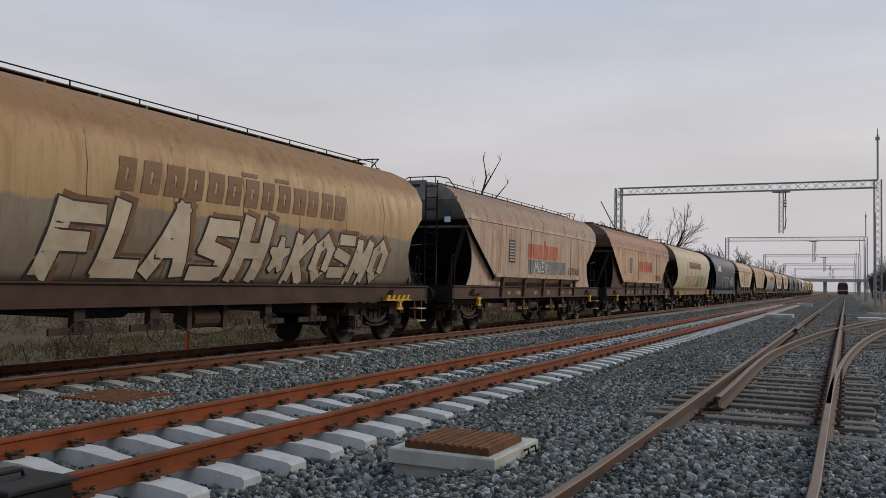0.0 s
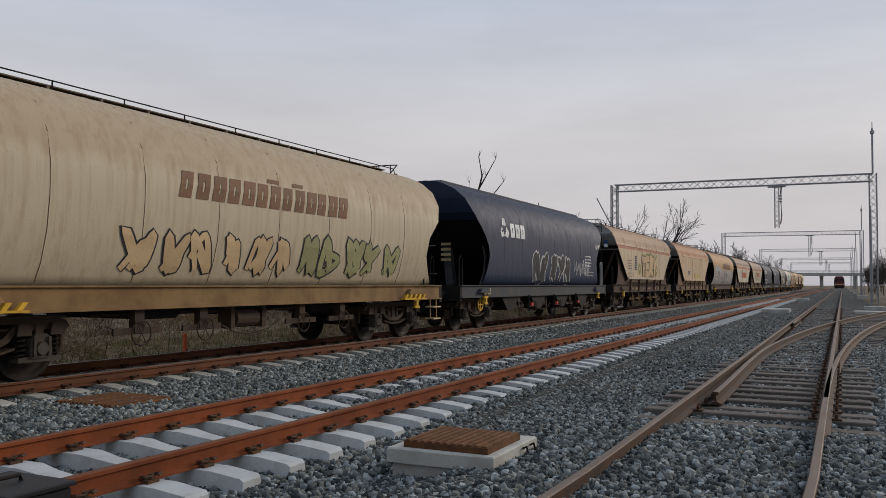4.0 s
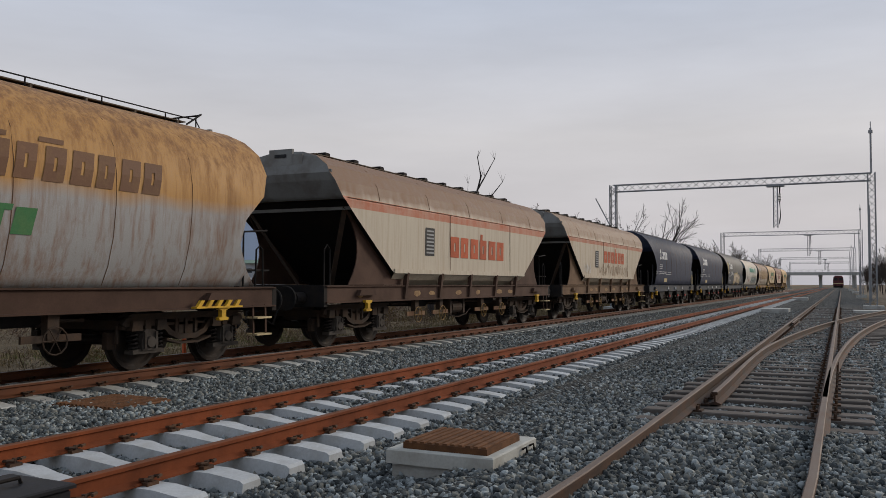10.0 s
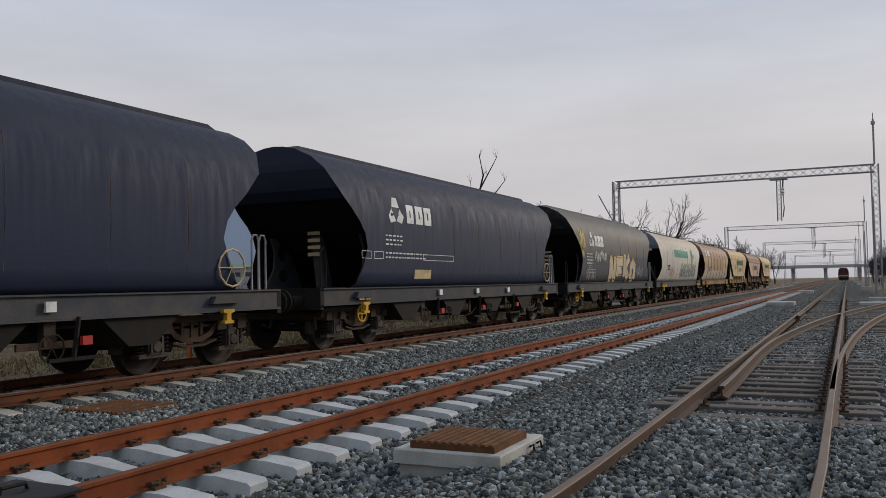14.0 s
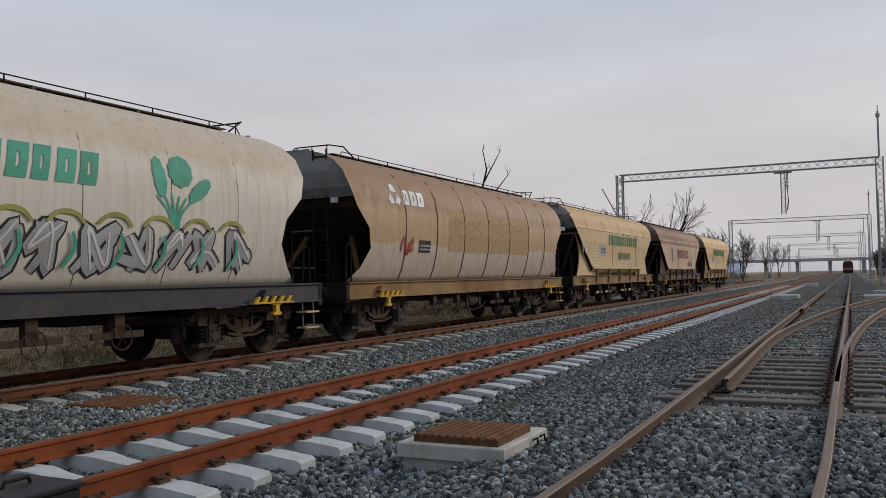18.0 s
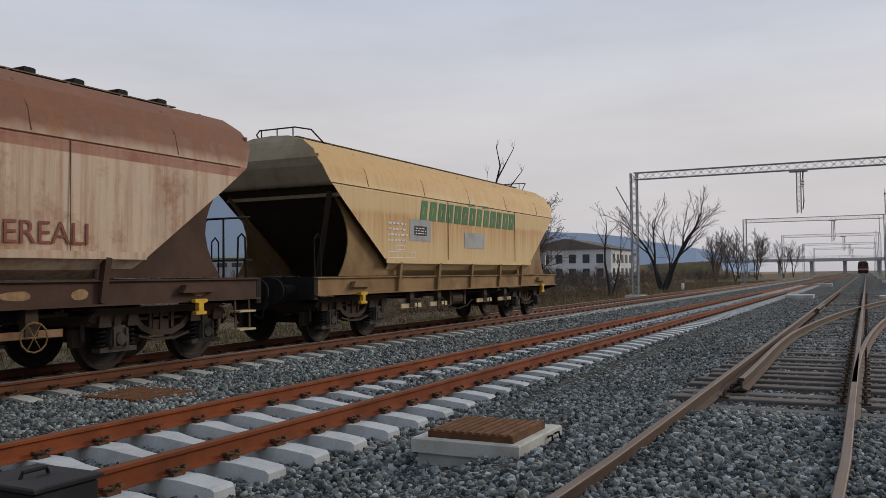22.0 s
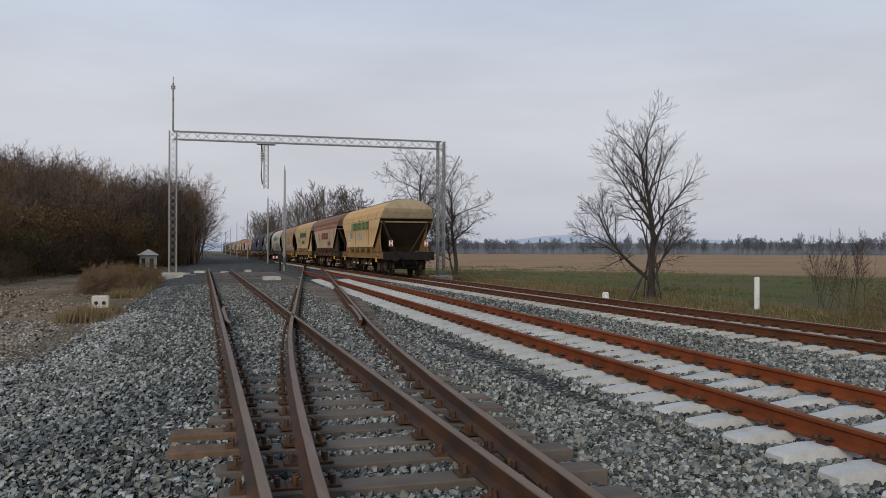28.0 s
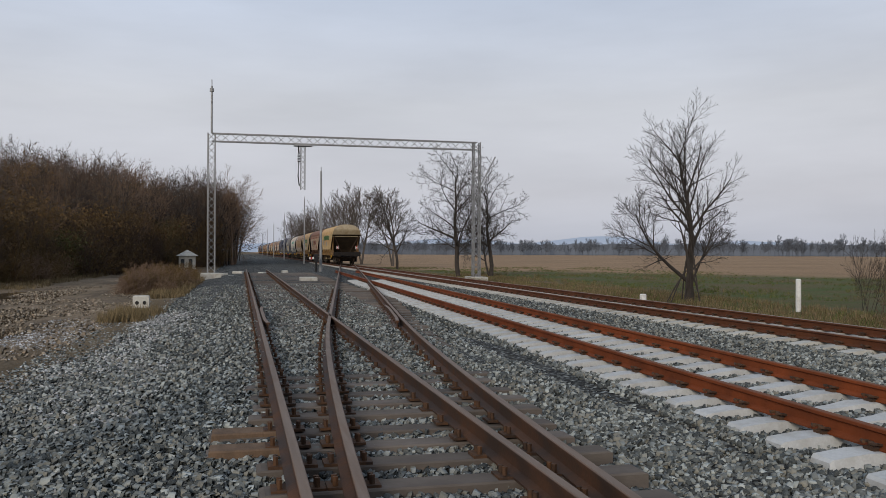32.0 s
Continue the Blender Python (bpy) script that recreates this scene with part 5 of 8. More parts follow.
            part("lever_grip", k, M_RED, w, "red lever grip")
        part("roof_spine", spine(shift), paint, w)
        for x in (head - .62, head - .42):
            part("grab_rail", pipe_rail([(x + shift - .09, -1.36, 1.32), (x + shift - .09, -1.36, 2.2), (x + shift - .05, -1.36, 2.3), (x + shift + .05, -1.36, 2.3), (x + shift + .09, -1.36, 2.2), (x + shift + .09, -1.36, 1.32)], .02), M_GALV, w, "pale steel grab rail")
    else:
        roof_gear(w, kind, head, hatches, shift)
    end_gear(w, kind, head, guarded, guarded and kind == "barrel")
    return w


def spine(shift):
    k = Mesh()
    k.prism([(-6.86 + shift, 4.30), (6.86 + shift, 4.30), (6.6 + shift, 4.40), (-6.6 + shift, 4.40)], -.36, .36)
    return k


# ---------------------------------------------------------------- the train's paints
TAN = (0.47, 0.32, 0.145)
P_LAST = wagon_paint("paint_last", (0.63, 0.45, 0.225), (0.55, 0.35, 0.145), (0.42, 0.20, 0.065), 0.12, 3.17, streak=0.25, stain=(2.62, .75, (0.42, 0.17, 0.045), .75))
P_MONF_RED = wagon_paint("paint_brown_white", (0.56, 0.42, 0.30), (0.17, 0.068, 0.036), (0.27, 0.10, 0.038), 0.6, 3.17, patches=.2, stripe=(2.98, 3.17, (0.26, 0.075, 0.045)), streak=0.5)
P_ERM = wagon_paint("paint_cream_tan", (0.58, 0.43, 0.235), (0.50, 0.32, 0.145), (0.30, 0.14, 0.05), 0.2, 3.17, streak=0.3, stain=(2.6, .8, (0.36, 0.16, 0.05), .5))
P_J = wagon_paint("paint_sand", (0.44, 0.31, 0.18), (0.30, 0.19, 0.115), (0.30, 0.13, 0.05), 0.3, 3.0, low=(0.50, 0.43, 0.345), low_to=2.2, streak=0.4)
P_I = wagon_paint("paint_white", (0.62, 0.575, 0.49), (0.54, 0.455, 0.355), (0.30, 0.19, 0.10), 0.15, 3.3, streak=0.28)
P_H = wagon_paint("paint_sooty", (0.095, 0.090, 0.085), (0.125, 0.115, 0.10), (0.13, 0.11, 0.09), 0.3, 2.6, low=(0.046, 0.051, 0.062), low_to=2.5, streak=0.4)
P_F = wagon_paint("paint_navy", (0.021, 0.028, 0.056), (0.030, 0.035, 0.055), (0.045, 0.044, 0.050), 0.12, 3.5, streak=0.2, rough=0.6)
P_W4 = wagon_paint("paint_blue", (0.020, 0.029, 0.062), (0.024, 0.032, 0.060), (0.030, 0.031, 0.040), 0.1, 3.6, streak=0.2, rough=0.55)
P_D = wagon_paint("paint_ivory", (0.56, 0.485, 0.37), (0.22, 0.13, 0.08), (0.27, 0.13, 0.06), 0.2, 3.17, stripe=(2.95, 3.19, (0.47, 0.10, 0.035)), streak=0.3)
P_E = wagon_paint("paint_ivory_worn", (0.54, 0.46, 0.345), (0.29, 0.20, 0.135), (0.27, 0.13, 0.055), 0.25, 3.17, stripe=(3.0, 3.19, (0.43, 0.10, 0.04)), streak=0.5)
P_C = wagon_paint("paint_ochre_grey", (0.36, 0.345, 0.325), (0.49, 0.255, 0.072), (0.22, 0.088, 0.028), 0.42, 2.62, streak=0.65, patches=0.3, stain=(4.3, 1.25, (0.15, 0.068, 0.032), 1.0))
P_B = wagon_paint("paint_rusty_cream", (0.55, 0.415, 0.265), (0.32, 0.13, 0.042), (0.32, 0.125, 0.035), 0.42, 3.17, streak=0.65, stain=(4.3, .9, (0.15, 0.06, 0.03), .8))
P_A = wagon_paint("paint_cream_stripe", (0.58, 0.46, 0.31), (0.36, 0.225, 0.135), (0.30, 0.14, 0.06), 0.35, 3.17, stripe=(3.02, 3.2, (0.40, 0.10, 0.05)), streak=0.45)
P_W3 = wagon_paint("paint_straw", (0.52, 0.435, 0.30), (0.43, 0.335, 0.22), (0.26, 0.15, 0.07), 0.22, 3.1, streak=0.35)
P_W2 = wagon_paint("paint_rust_white", (0.54, 0.37, 0.235), (0.21, 0.095, 0.052), (0.28, 0.095, 0.035), 0.72, 3.17, streak=0.75, patches=.35, stain=(3.3, .5, (0.24, 0.075, 0.03), .9))
P_W1 = wagon_paint("paint_grey_rust", (0.45, 0.335, 0.24), (0.23, 0.165, 0.115), (0.26, 0.092, 0.038), 0.62, 3.17, streak=0.8, patches=.25)
P_W0 = wagon_paint("paint_tan", (0.43, 0.28, 0.135), (0.27, 0.155, 0.075), (0.15, 0.068, 0.036), 0.28, 3.45, low=(0.235, 0.195, 0.15), low_to=2.42, streak=0.35, patches=0.3)
M_TAGBLUE = worn("blue_plate_paint", (0.03, 0.07, 0.22), (0.05, 0.07, 0.12), 0.5, 0, 4.0, 0.3, 0.1)
M_SPRAYW = worn("sprayed_white", (0.66, 0.65, 0.62), (0.50, 0.47, 0.42), 0.6, 0, 2.0, 0.4, 0.1)
M_SPRAYB = worn("sprayed_black", (0.03, 0.03, 0.032), (0.06, 0.055, 0.05), 0.6, 0, 2.0, 0.4, 0.1)
M_SPRAYT = worn("sprayed_tan", (0.58, 0.41, 0.23), (0.48, 0.33, 0.18), 0.6, 0, 2.0, 0.4, 0.1)
M_SPRAYP = worn("sprayed_pale_buff", (0.56, 0.46, 0.33), (0.42, 0.31, 0.20), 0.6, 0, 2.0, 0.5, 0.1)
M_LIME = worn("sprayed_lime", (0.30, 0.30, 0.08), (0.22, 0.22, 0.08), 0.6, 0, 2.0, 0.4, 0.1)
M_OLIVE = worn("sprayed_olive", (0.33, 0.31, 0.15), (0.24, 0.22, 0.11), 0.6, 0, 2.0, 0.4, 0.1)


def common_marks(w, kind, dark=False, at=-3.9, plate=True):
    """Number rows, load table and owner's plate, all too small to read."""
    ink = M_BLACK if dark else M_WHITE
    decal(w, "number_marking", ink, kind, small_rows(at - .6, at + .25, 2.05, 2.55, 4, 3), off=.008, label="rows of small markings")
    decal(w, "load_table", ink, kind, frame_box(at - .6, at + .6, 1.72, 1.86) + [rect(at - .6 + .2 * i, at - .59 + .2 * i, 1.72, 1.86) for i in range(1, 6)] + frame_box(at - .3, at + .1, 1.9, 2.0), off=.008, label="ruled load table")
    if plate:
        decal(w, "owner_plate", M_GREYP, kind, [rect(at + .35, at + 1.35, 2.12, 2.62)], off=.007, label="grey painted patch")
        decal(w, "owner_plate", M_BLACK, kind, [rect(at + .55, at + 1.15, 2.25, 2.47)], off=.011, label="small black plate")
        decal(w, "plate_marking", M_WHITE, kind, small_rows(at + .6, at + 1.1, 2.27, 2.45, 3, 8), off=.014)


def list_plate(w, kind, x, z0=2.05, z1=2.75, wd=.5):
    decal(w, "data_plate", M_BLACK, kind, [rect(x, x + wd, z0, z1)], off=.008, label="black data plate with rows of marks")
    decal(w, "plate_marking", M_GREYP, kind, [rect(x + .05, x + wd - .05, z0 + .06 + i * .09, z0 + .10 + i * .09) for i in range(int((z1 - z0 - .06) / .09))], off=.012)


def ring_mark(w, kind, mat, x0, x1, z0, z1, lean=.0, t=.3, shift=-.25, off=.009):
    """One plain slanted block of a big painted mark with a slit through its middle, laid on the curve of the side."""
    k = Mesh()
    wd, h = x1 - x0, z1 - z0

    def strip_of(a, b_, lo, hi, steps):
        n_ = len(k.v)
        for j in range(steps + 1):
            f_ = lo + (hi - lo) * j / steps
            z = z0 + h * f_
            for q in (a, b_):
                k.v.append((x0 + wd * q + lean * f_ + shift, -(side_at(kind, z) + off), z))
            if j:
                k.f.append((n_ + 2 * j - 2, n_ + 2 * j - 1, n_ + 2 * j + 1, n_ + 2 * j))
    strip_of(0, .5 - t / 2, 0, 1, 4)
    strip_of(.5 + t / 2, 1, 0, 1, 4)
    strip_of(.5 - t / 2, .5 + t / 2, .0, .30, 1)
    strip_of(.5 - t / 2, .5 + t / 2, .70, 1.0, 1)
    return part("painted_mark", k, mat, w, "plain block of a big painted mark")


def plain_word(w, kind, mat, x0, x1, z0, z1, n_, seed, lean=.0, bar=.2):
    """A row of plain blocks, one for each character of a big painted name."""
    r = random.Random(seed)
    p = (x1 - x0) / n_
    for i in range(n_):
        ring_mark(w, kind, mat, x0 + p * (i + .06), x0 + p * (i + r.choice((.76, .82, .88))), z0, z1, lean, .16)


# strokes of block letters on a cell one wide and one high
STROKES = {
    "F": (((.1, 0), (.1, 1)), ((.1, .95), (.9, .95)), ((.1, .52), (.7, .52))),
    "L": (((.12, 1), (.12, .06), (.9, .06)),),
    "A": (((.05, 0), (.5, 1), (.92, 0)), ((.25, .34), (.75, .34))),
    "S": (((.92, .93), (.2, .93), (.14, .56), (.84, .44), (.8, .07), (.08, .07)),),
    "H": (((.1, 0), (.1, 1)), ((.86, 0), (.86, 1)), ((.1, .48), (.86, .48))),
    "K": (((.12, 0), (.12, 1)), ((.88, 1), (.2, .48), (.9, 0))),
    "O": (((.5, .95), (.12, .72), (.12, .28), (.5, .05), (.88, .28), (.88, .72), (.5, .95)),),
    "M": (((.06, 0), (.12, 1), (.5, .35), (.88, 1), (.94, 0)),),
    "N": (((.1, 0), (.12, 1), (.84, 0), (.88, 1)),),
    "E": (((.9, .95), (.12, .95), (.12, .06), (.9, .06)), ((.12, .5), (.72, .5))),
    "T": (((.02, .93), (.98, .93)), ((.5, .93), (.5, 0))),
    "R": (((.12, 0), (.12, .95), (.8, .82), (.78, .56), (.16, .46), (.92, 0)),),
    "Y": (((.05, 1), (.5, .5), (.95, 1)), ((.5, .5), (.42, 0))),
    "U": (((.1, 1), (.14, .15), (.5, .04), (.84, .15), (.9, 1)),),
    "*": (((.1, .62), (.9, .62), (.25, .12), (.5, .95), (.75, .12), (.1, .62)),),
    ".": (((.3, .0), (.36, .08)),),
}


def bar_stroke(k, kind, pts, width, off, shift, lift):
    """Straight bars through points (x, z), laid on the curve of the side; each bar a hair above the last."""
    for (ax, az), (bx, bz) in zip(pts, pts[1:]):
        d = Vector((bx - ax, bz - az))
        ln = d.length
        d.normalize()
        ax, az, bx, bz = ax - d.x * width * .42, az - d.y * width * .42, bx + d.x * width * .42, bz + d.y * width * .42
        st = max(1, int(ln / .16))
        base = len(k.v)
        for i in range(st + 1):
            t = i / st
            for s_ in (-1, 1):
                x, z = ax + (bx - ax) * t - d.y * width * .5 * s_, az + (bz - az) * t + d.x * width * .5 * s_
                k.v.append((x + shift, -(side_at(kind, z) + off + lift[0]), z))
            if i:
                k.f.append((base + 2 * i - 2, base + 2 * i - 1, base + 2 * i + 1, base + 2 * i))
        lift[0] += .00025


def sprayed_word(w, kind, text, x0, x1, z0, z1, fill, line, lean=.12, fat=.24, edge=.07, shade=None, shift=-.25, jump=.06):
    """Sprayed block letters: each has a dark edge, a fill and, if given, a shade thrown to one side."""
    p, h = (x1 - x0) / len(text), z1 - z0
    for i, ch in enumerate(text):
        up = jump * h * ((i * 7) % 3 - 1)
        pens = [[(x0 + p * (i + .10 + .76 * a) + lean * c_, z0 + up + h * (.1 + .8 * c_)) for a, c_ in st] for st in STROKES[ch]]
        for layer, (mat, width, off, name) in enumerate(((shade, fat * h + edge, .006, "shade of a sprayed letter"), (line, fat * h + edge, .010, "dark edge of a sprayed letter"), (fill, fat * h, .016, "sprayed letter"))):
            if not mat or width <= 0:
                continue
            k, lift = Mesh(), [0.0]
            for st in pens:
                bar_stroke(k, kind, [(x + .10, z + .07) for x, z in st] if layer == 0 else st, width, off, shift, lift)
            part("graffiti", k, mat, w, name)


def macrons(w, kind, mat, x0, x1, z, n_=13):
    p = (x1 - x0) / n_
    for i in (6, 8):
        decal(w, "painted_mark", mat, kind, [rect(x0 + p * i, x0 + p * (i + .9), z, z + .07, .02)], off=.009)


def cereal_word(w, kind, mat, x, z, size, text="CEREALI"):
    cu = bpy.data.curves.new("wording", "FONT")
    cu.body, cu.size, cu.extrude = text, size, 0.002
    tmp = bpy.data.objects.new("wording", cu)
    scene.collection.objects.link(tmp)
    me = bpy.data.meshes.new_from_object(tmp.evaluated_get(bpy.context.evaluated_depsgraph_get()))
    bpy.data.objects.remove(tmp)
    me.materials.clear()
    me.materials.append(mat)
    ob = part("wording", me, mat, w, "painted word")
    ob.location, ob.rotation_euler = (x, -(side_at(kind, z + size * .4) + .012), z), (radians(90), 0, 0)
    return ob


def slab_marks(w, kind, mat, x0, x1, z0, z1):
    plain_word(w, kind, mat, x0, x1, z0, z1, 13, 21, .09, .22)
    macrons(w, kind, mat, x0, x1, z1 + .04)


def round_marks(w, kind, mat, x0, x1, z0, z1, n_=6):
    plain_word(w, kind, mat, x0, x1, z0, z1, n_, 5, 0, .2)
    decal(w, "painted_mark", mat, kind, [rect(x0 + (x1 - x0) * .52, x0 + (x1 - x0) * .56, z1, z1 + .16)], off=.009)


def star_mark(w, kind, x, z, s):
    """Three white blades round a gap, beside three white blocks."""
    qs = []
    for a in (90, 210, 330):
        a = radians(a)
        c_, s_ = math.cos(a), math.sin(a)
        p = [(-.27, .19), (.27, .19), (.15, .56), (-.15, .56)]
        pts = [(x + s * (u * s_ + v * c_), z + s * (-u * c_ + v * s_)) for u, v in p]
        low = sorted(range(4), key=lambda i: pts[i][1])[:2]
        i0 = min(low, key=lambda i: pts[i][0])
        order = [pts[(i0 + j) % 4] for j in range(4)]
        if order[1][0] < order[3][0]:
            order = [order[0], order[3], order[2], order[1]]
        qs.append(order)
    for q in qs:
        decal(w, "painted_mark", M_WHITE, kind, [q], off=.009, label="white blade of an emblem")
    plain_word(w, kind, M_WHITE, x + s * .75, x + s * 2.9, z - s * .36, z + s * .36, 3, 40, .02, .26)


RIDGE_CAPS = tuple(-5.6 + .8 * i for i in range(15))
KNOBS = (-5.4, -4.2, -3, -1.8, -.6, .6, 1.8, 3, 4.2, 5.4)


def make_consist():
    """The wagons, from the last one forwards, with each one's length over the buffers."""
    train = []
    # last wagon
    w = angular_wagon(P_LAST, M_SILL_TAN, worn("end_tan", (0.33, 0.275, 0.185), (0.24, 0.18, 0.105), 0.7), "tan bulk grain hopper wagon with green lettering marks and rust runs", 7.5, guarded=False)
    slab_marks(w, "angular", M_GREEN, -2.75, 2.95, 2.62, 3.08)
    common_marks(w, "angular", at=-3.55)
    decal(w, "grey_patch", M_GREYP, "angular", [rect(-.35, .85, 2.02, 2.42)], off=.008, label="blank grey painted patch")
    for y in (-.98, .98):
        k = Mesh()
        k.box(6.36, 6.40, y - .10, y + .10, 1.62, 1.95)
        tp = part("tail_board", k, M_WHITE, w, "red and white tail board")
        k = Mesh()
        k.poly([(6.405, y - .09, 1.94), (6.405, y + .09, 1.94), (6.405, y, 1.79)][::-1])
        k.poly([(6.405, y - .09, 1.63), (6.405, y + .09, 1.63), (6.405, y, 1.78)])
        part("tail_board_triangles", k, M_RED, tp)
        k = Mesh()
        k.tube([(6.35, y, 1.28), (6.35, y, 1.66)], .015, 6)
        part("board_holder", k, M_DARK, w)
    train.append((w, 15.4))
    # brown and white
    w = angular_wagon(P_MONF_RED, M_SILL_BROWN, worn("end_brown", (0.17, 0.14, 0.12), (0.2, 0.1, 0.06), 0.7), "white grain hopper wagon streaked with rust, brown-red roof", 7.6, hatches=RIDGE_CAPS)
    round_marks(w, "angular", M_BROWNRED, -1.55, 2.1, 2.25, 2.75)
    cereal_word(w, "angular", M_BROWNRED, 1.5, 1.78, .42)
    list_plate(w, "angular", -3.3)
    train.append((w, 15.7))
    # cream, green marks and a second row
    w = angular_wagon(P_ERM, M_SILL_TAN, M_END_GREY, "cream and tan grain hopper wagon with green marks", 7.55, web=P_ERM)
    slab_marks(w, "angular", M_GREEN, -1.9, 3.2, 2.62, 3.05)
    plain_word(w, "angular", M_GREEN, -.3, 1.9, 2.0, 2.32, 6, 33, .05, .22)
    common_marks(w, "angular", at=-3.6)
    scribble(w, "angular", -.2, 3.6, 1.72, 2.05, 12, 5, M_SPRAYW)
    scribble(w, "angular", -5.6, -4.9, 2.2, 2.55, 4, 15, M_SPRAYW)
    train.append((w, 15.3))
    # sand barrel with worn panel
    w = barrel_wagon("barrel", P_J, M_SILL_TAN, M_END_GREY, "sand-coloured barrel grain wagon with peeling panel and rust", 7.75, seam_r=.02)
    decal(w, "old_panel", worn("peeled_tan", (0.50, 0.37, 0.22), (0.33, 0.185, 0.075), 0.7, 0, 9.0, 0.9, 0.3), "barrel", [rect(-2.4, 3.4, 2.05, 3.15)], label="peeling tan panel")
    star_mark(w, "barrel", -5.1, 3.3, .5)
    scribble(w, "barrel", -4.9, -4.2, 1.95, 2.3, 5, 25, M_RED, .05)
    list_plate(w, "barrel", -4.0, 2.0, 2.3, .6)
    train.append((w, 15.5))
    # white barrel
    w = barrel_wagon("barrel", P_I, M_SILL_BLUE, worn("end_steel", (0.20, 0.24, 0.27), (0.15, 0.16, 0.16), 0.6), "off-white barrel grain wagon with teal marks and graffiti", 8.2)
    slab_marks(w, "barrel", M_TEAL, -2.6, 2.0, 2.75, 3.22)
    for q in range(6):
        ribbon(w, "barrel", [(3.35 + .03 * q, 2.2), (3.30 + .05 * q, 2.45), (3.05 + .15 * q, 2.75 - .02 * abs(q - 2))], .045, M_TEAL, .009 + .0006 * q, "green stem of a painted emblem")
    for cx, cz, a, b_, tilt in ((3.12, 3.0, .12, .30, .15), (3.55, 3.12, .24, .24, 0), (3.95, 2.85, .12, .28, -.9)):
        k = Mesh()
        pts = []
        for q in range(20):
            u, v = a * math.cos(q * .314) * (1 + .10 * (q % 2)), b_ * math.sin(q * .314) * (1 + .10 * (q % 2))
            x, z = cx + u * math.cos(tilt) - v * math.sin(tilt), cz + u * math.sin(tilt) + v * math.cos(tilt)
            pts.append((x - .25, -(side_at("barrel", z) + .013), z))
        k.v = pts + [(cx - .25, -(side_at("barrel", cz) + .013), cz)]
        k.f = [(q, (q + 1) % 20, 20) for q in range(20)]
        part("painted_mark", k, M_TEAL, w, "green ear of a painted emblem")
    swirl(w, "barrel", -.6, 5.2, 1.5, 2.25, 8, 12, M_GREYP, M_SPRAYB, M_SPRAYW, .05)
    for q in range(7):
        x = -.4 + .8 * q
        ribbon(w, "barrel", [(x, 2.22), (x + .2, 2.36), (x + .45, 2.34), (x + .6, 2.2)], .07, M_LIME, .020 + .001 * q, "yellow sprayed stroke")
        ribbon(w, "barrel", [(x + .3, 1.6), (x + .45, 1.85), (x + .4, 2.1)], .07, M_TEAL, .028 + .001 * q, "teal sprayed stroke")
    scribble(w, "barrel", -3.9, -2.2, 1.6, 2.1, 8, 13, M_RED, .03)
    list_plate(w, "barrel", -4.5, 1.95, 2.25, .7)
    train.append((w, 16.0))
    # sooty with gold graffiti
    w = barrel_wagon("smooth", P_H, M_SILL_BLUE, M_BLACK, "sooty dark grain wagon with white emblem and gold graffiti", 8.2, guarded=False)
    star_mark(w, "smooth", -4.45, 3.05, .62)
    sprayed_word(w, "smooth", "NEKO", -2.0, 2.9, 1.30, 2.38, M_SPRAYP, M_UMBER, .16, .32, .07, M_GOLD)
    scribble(w, "smooth", -4.0, -2.1, 2.25, 2.6, 9, 7, M_SPRAYW, .05)
    scribble(w, "smooth", -5.3, -3.9, 1.45, 1.8, 9, 9, M_GREYP, .03)
    scribble(w, "smooth", 3.2, 4.6, 1.6, 2.0, 9, 11, M_GREYP, .03)
    common_marks(w, "smooth", at=-4.6, plate=False)
    scribble(w, "smooth", -6.1, -5.3, 2.75, 3.45, 5, 19, M_GOLD, .07)
    scribble(w, "smooth", -5.9, -5.5, 2.3, 2.6, 3, 20, M_GOLD, .05)
    train.append((w, 16.4))
    for i in range(2):
        w = barrel_wagon("smooth", P_F, M_SILL_BLUE, P_F, "dark navy grain wagon with white emblem on its side", 8.1, guarded=False)
        star_mark(w, "smooth", -4.5, 3.05, .62)
        decal(w, "number_marking", M_WHITE, "smooth", small_rows(-5.0, -3.0, 1.95, 2.15, 2, 3 + i) + small_rows(-5.0, -4.2, 2.25, 2.55, 3, 6), off=.008)
        decal(w, "load_table", M_WHITE, "smooth", frame_box(-3.2, -1.5, 1.95, 2.1) + frame_box(-6.0, -5.6, 1.95, 2.12) + frame_box(-5.5, -5.1, 1.95, 2.12), off=.008)
        decal(w, "data_plate", M_CREAM, "smooth", [rect(-3.6, -2.75, 1.5, 1.72)], off=.008, label="cream data plate")
        for x in (-2.5, -.2, 2.1):
            k = Mesh()
            k.box(x, x + .16, -1.46, -1.42, 1.08, 1.22)
            part("label_card", k, M_WHITE, w)
        k = Mesh()
        k.tube([(5.6 + .32 * math.cos(a * .5236), -1.5, 1.7 + .32 * math.sin(a * .5236)) for a in range(13)], .018, 6)
        for a in range(3):
            c_, s_ = math.cos(a * 1.047), math.sin(a * 1.047)
            k.tube([(5.6 - .32 * c_, -1.5, 1.7 - .32 * s_), (5.6 + .32 * c_, -1.5, 1.7 + .32 * s_)], .012, 4)
        part("brake_wheel", k, M_CREAM, w, "cream spoked brake wheel")
        train.append((w, 16.4))
    # ivory with orange stripe
    w = angular_wagon(P_E, M_SILL_UMBER, M_END_GREY, "worn ivory grain hopper wagon with orange stripe", 7.75, hatches=KNOBS)
    round_marks(w, "angular", M_ORANGE, -1.25, 2.4, 2.28, 2.78)
    list_plate(w, "angular", -2.6)
    scribble(w, "angular", -2.0, 3.4, 1.75, 2.15, 16, 27, M_UMBER, .035)
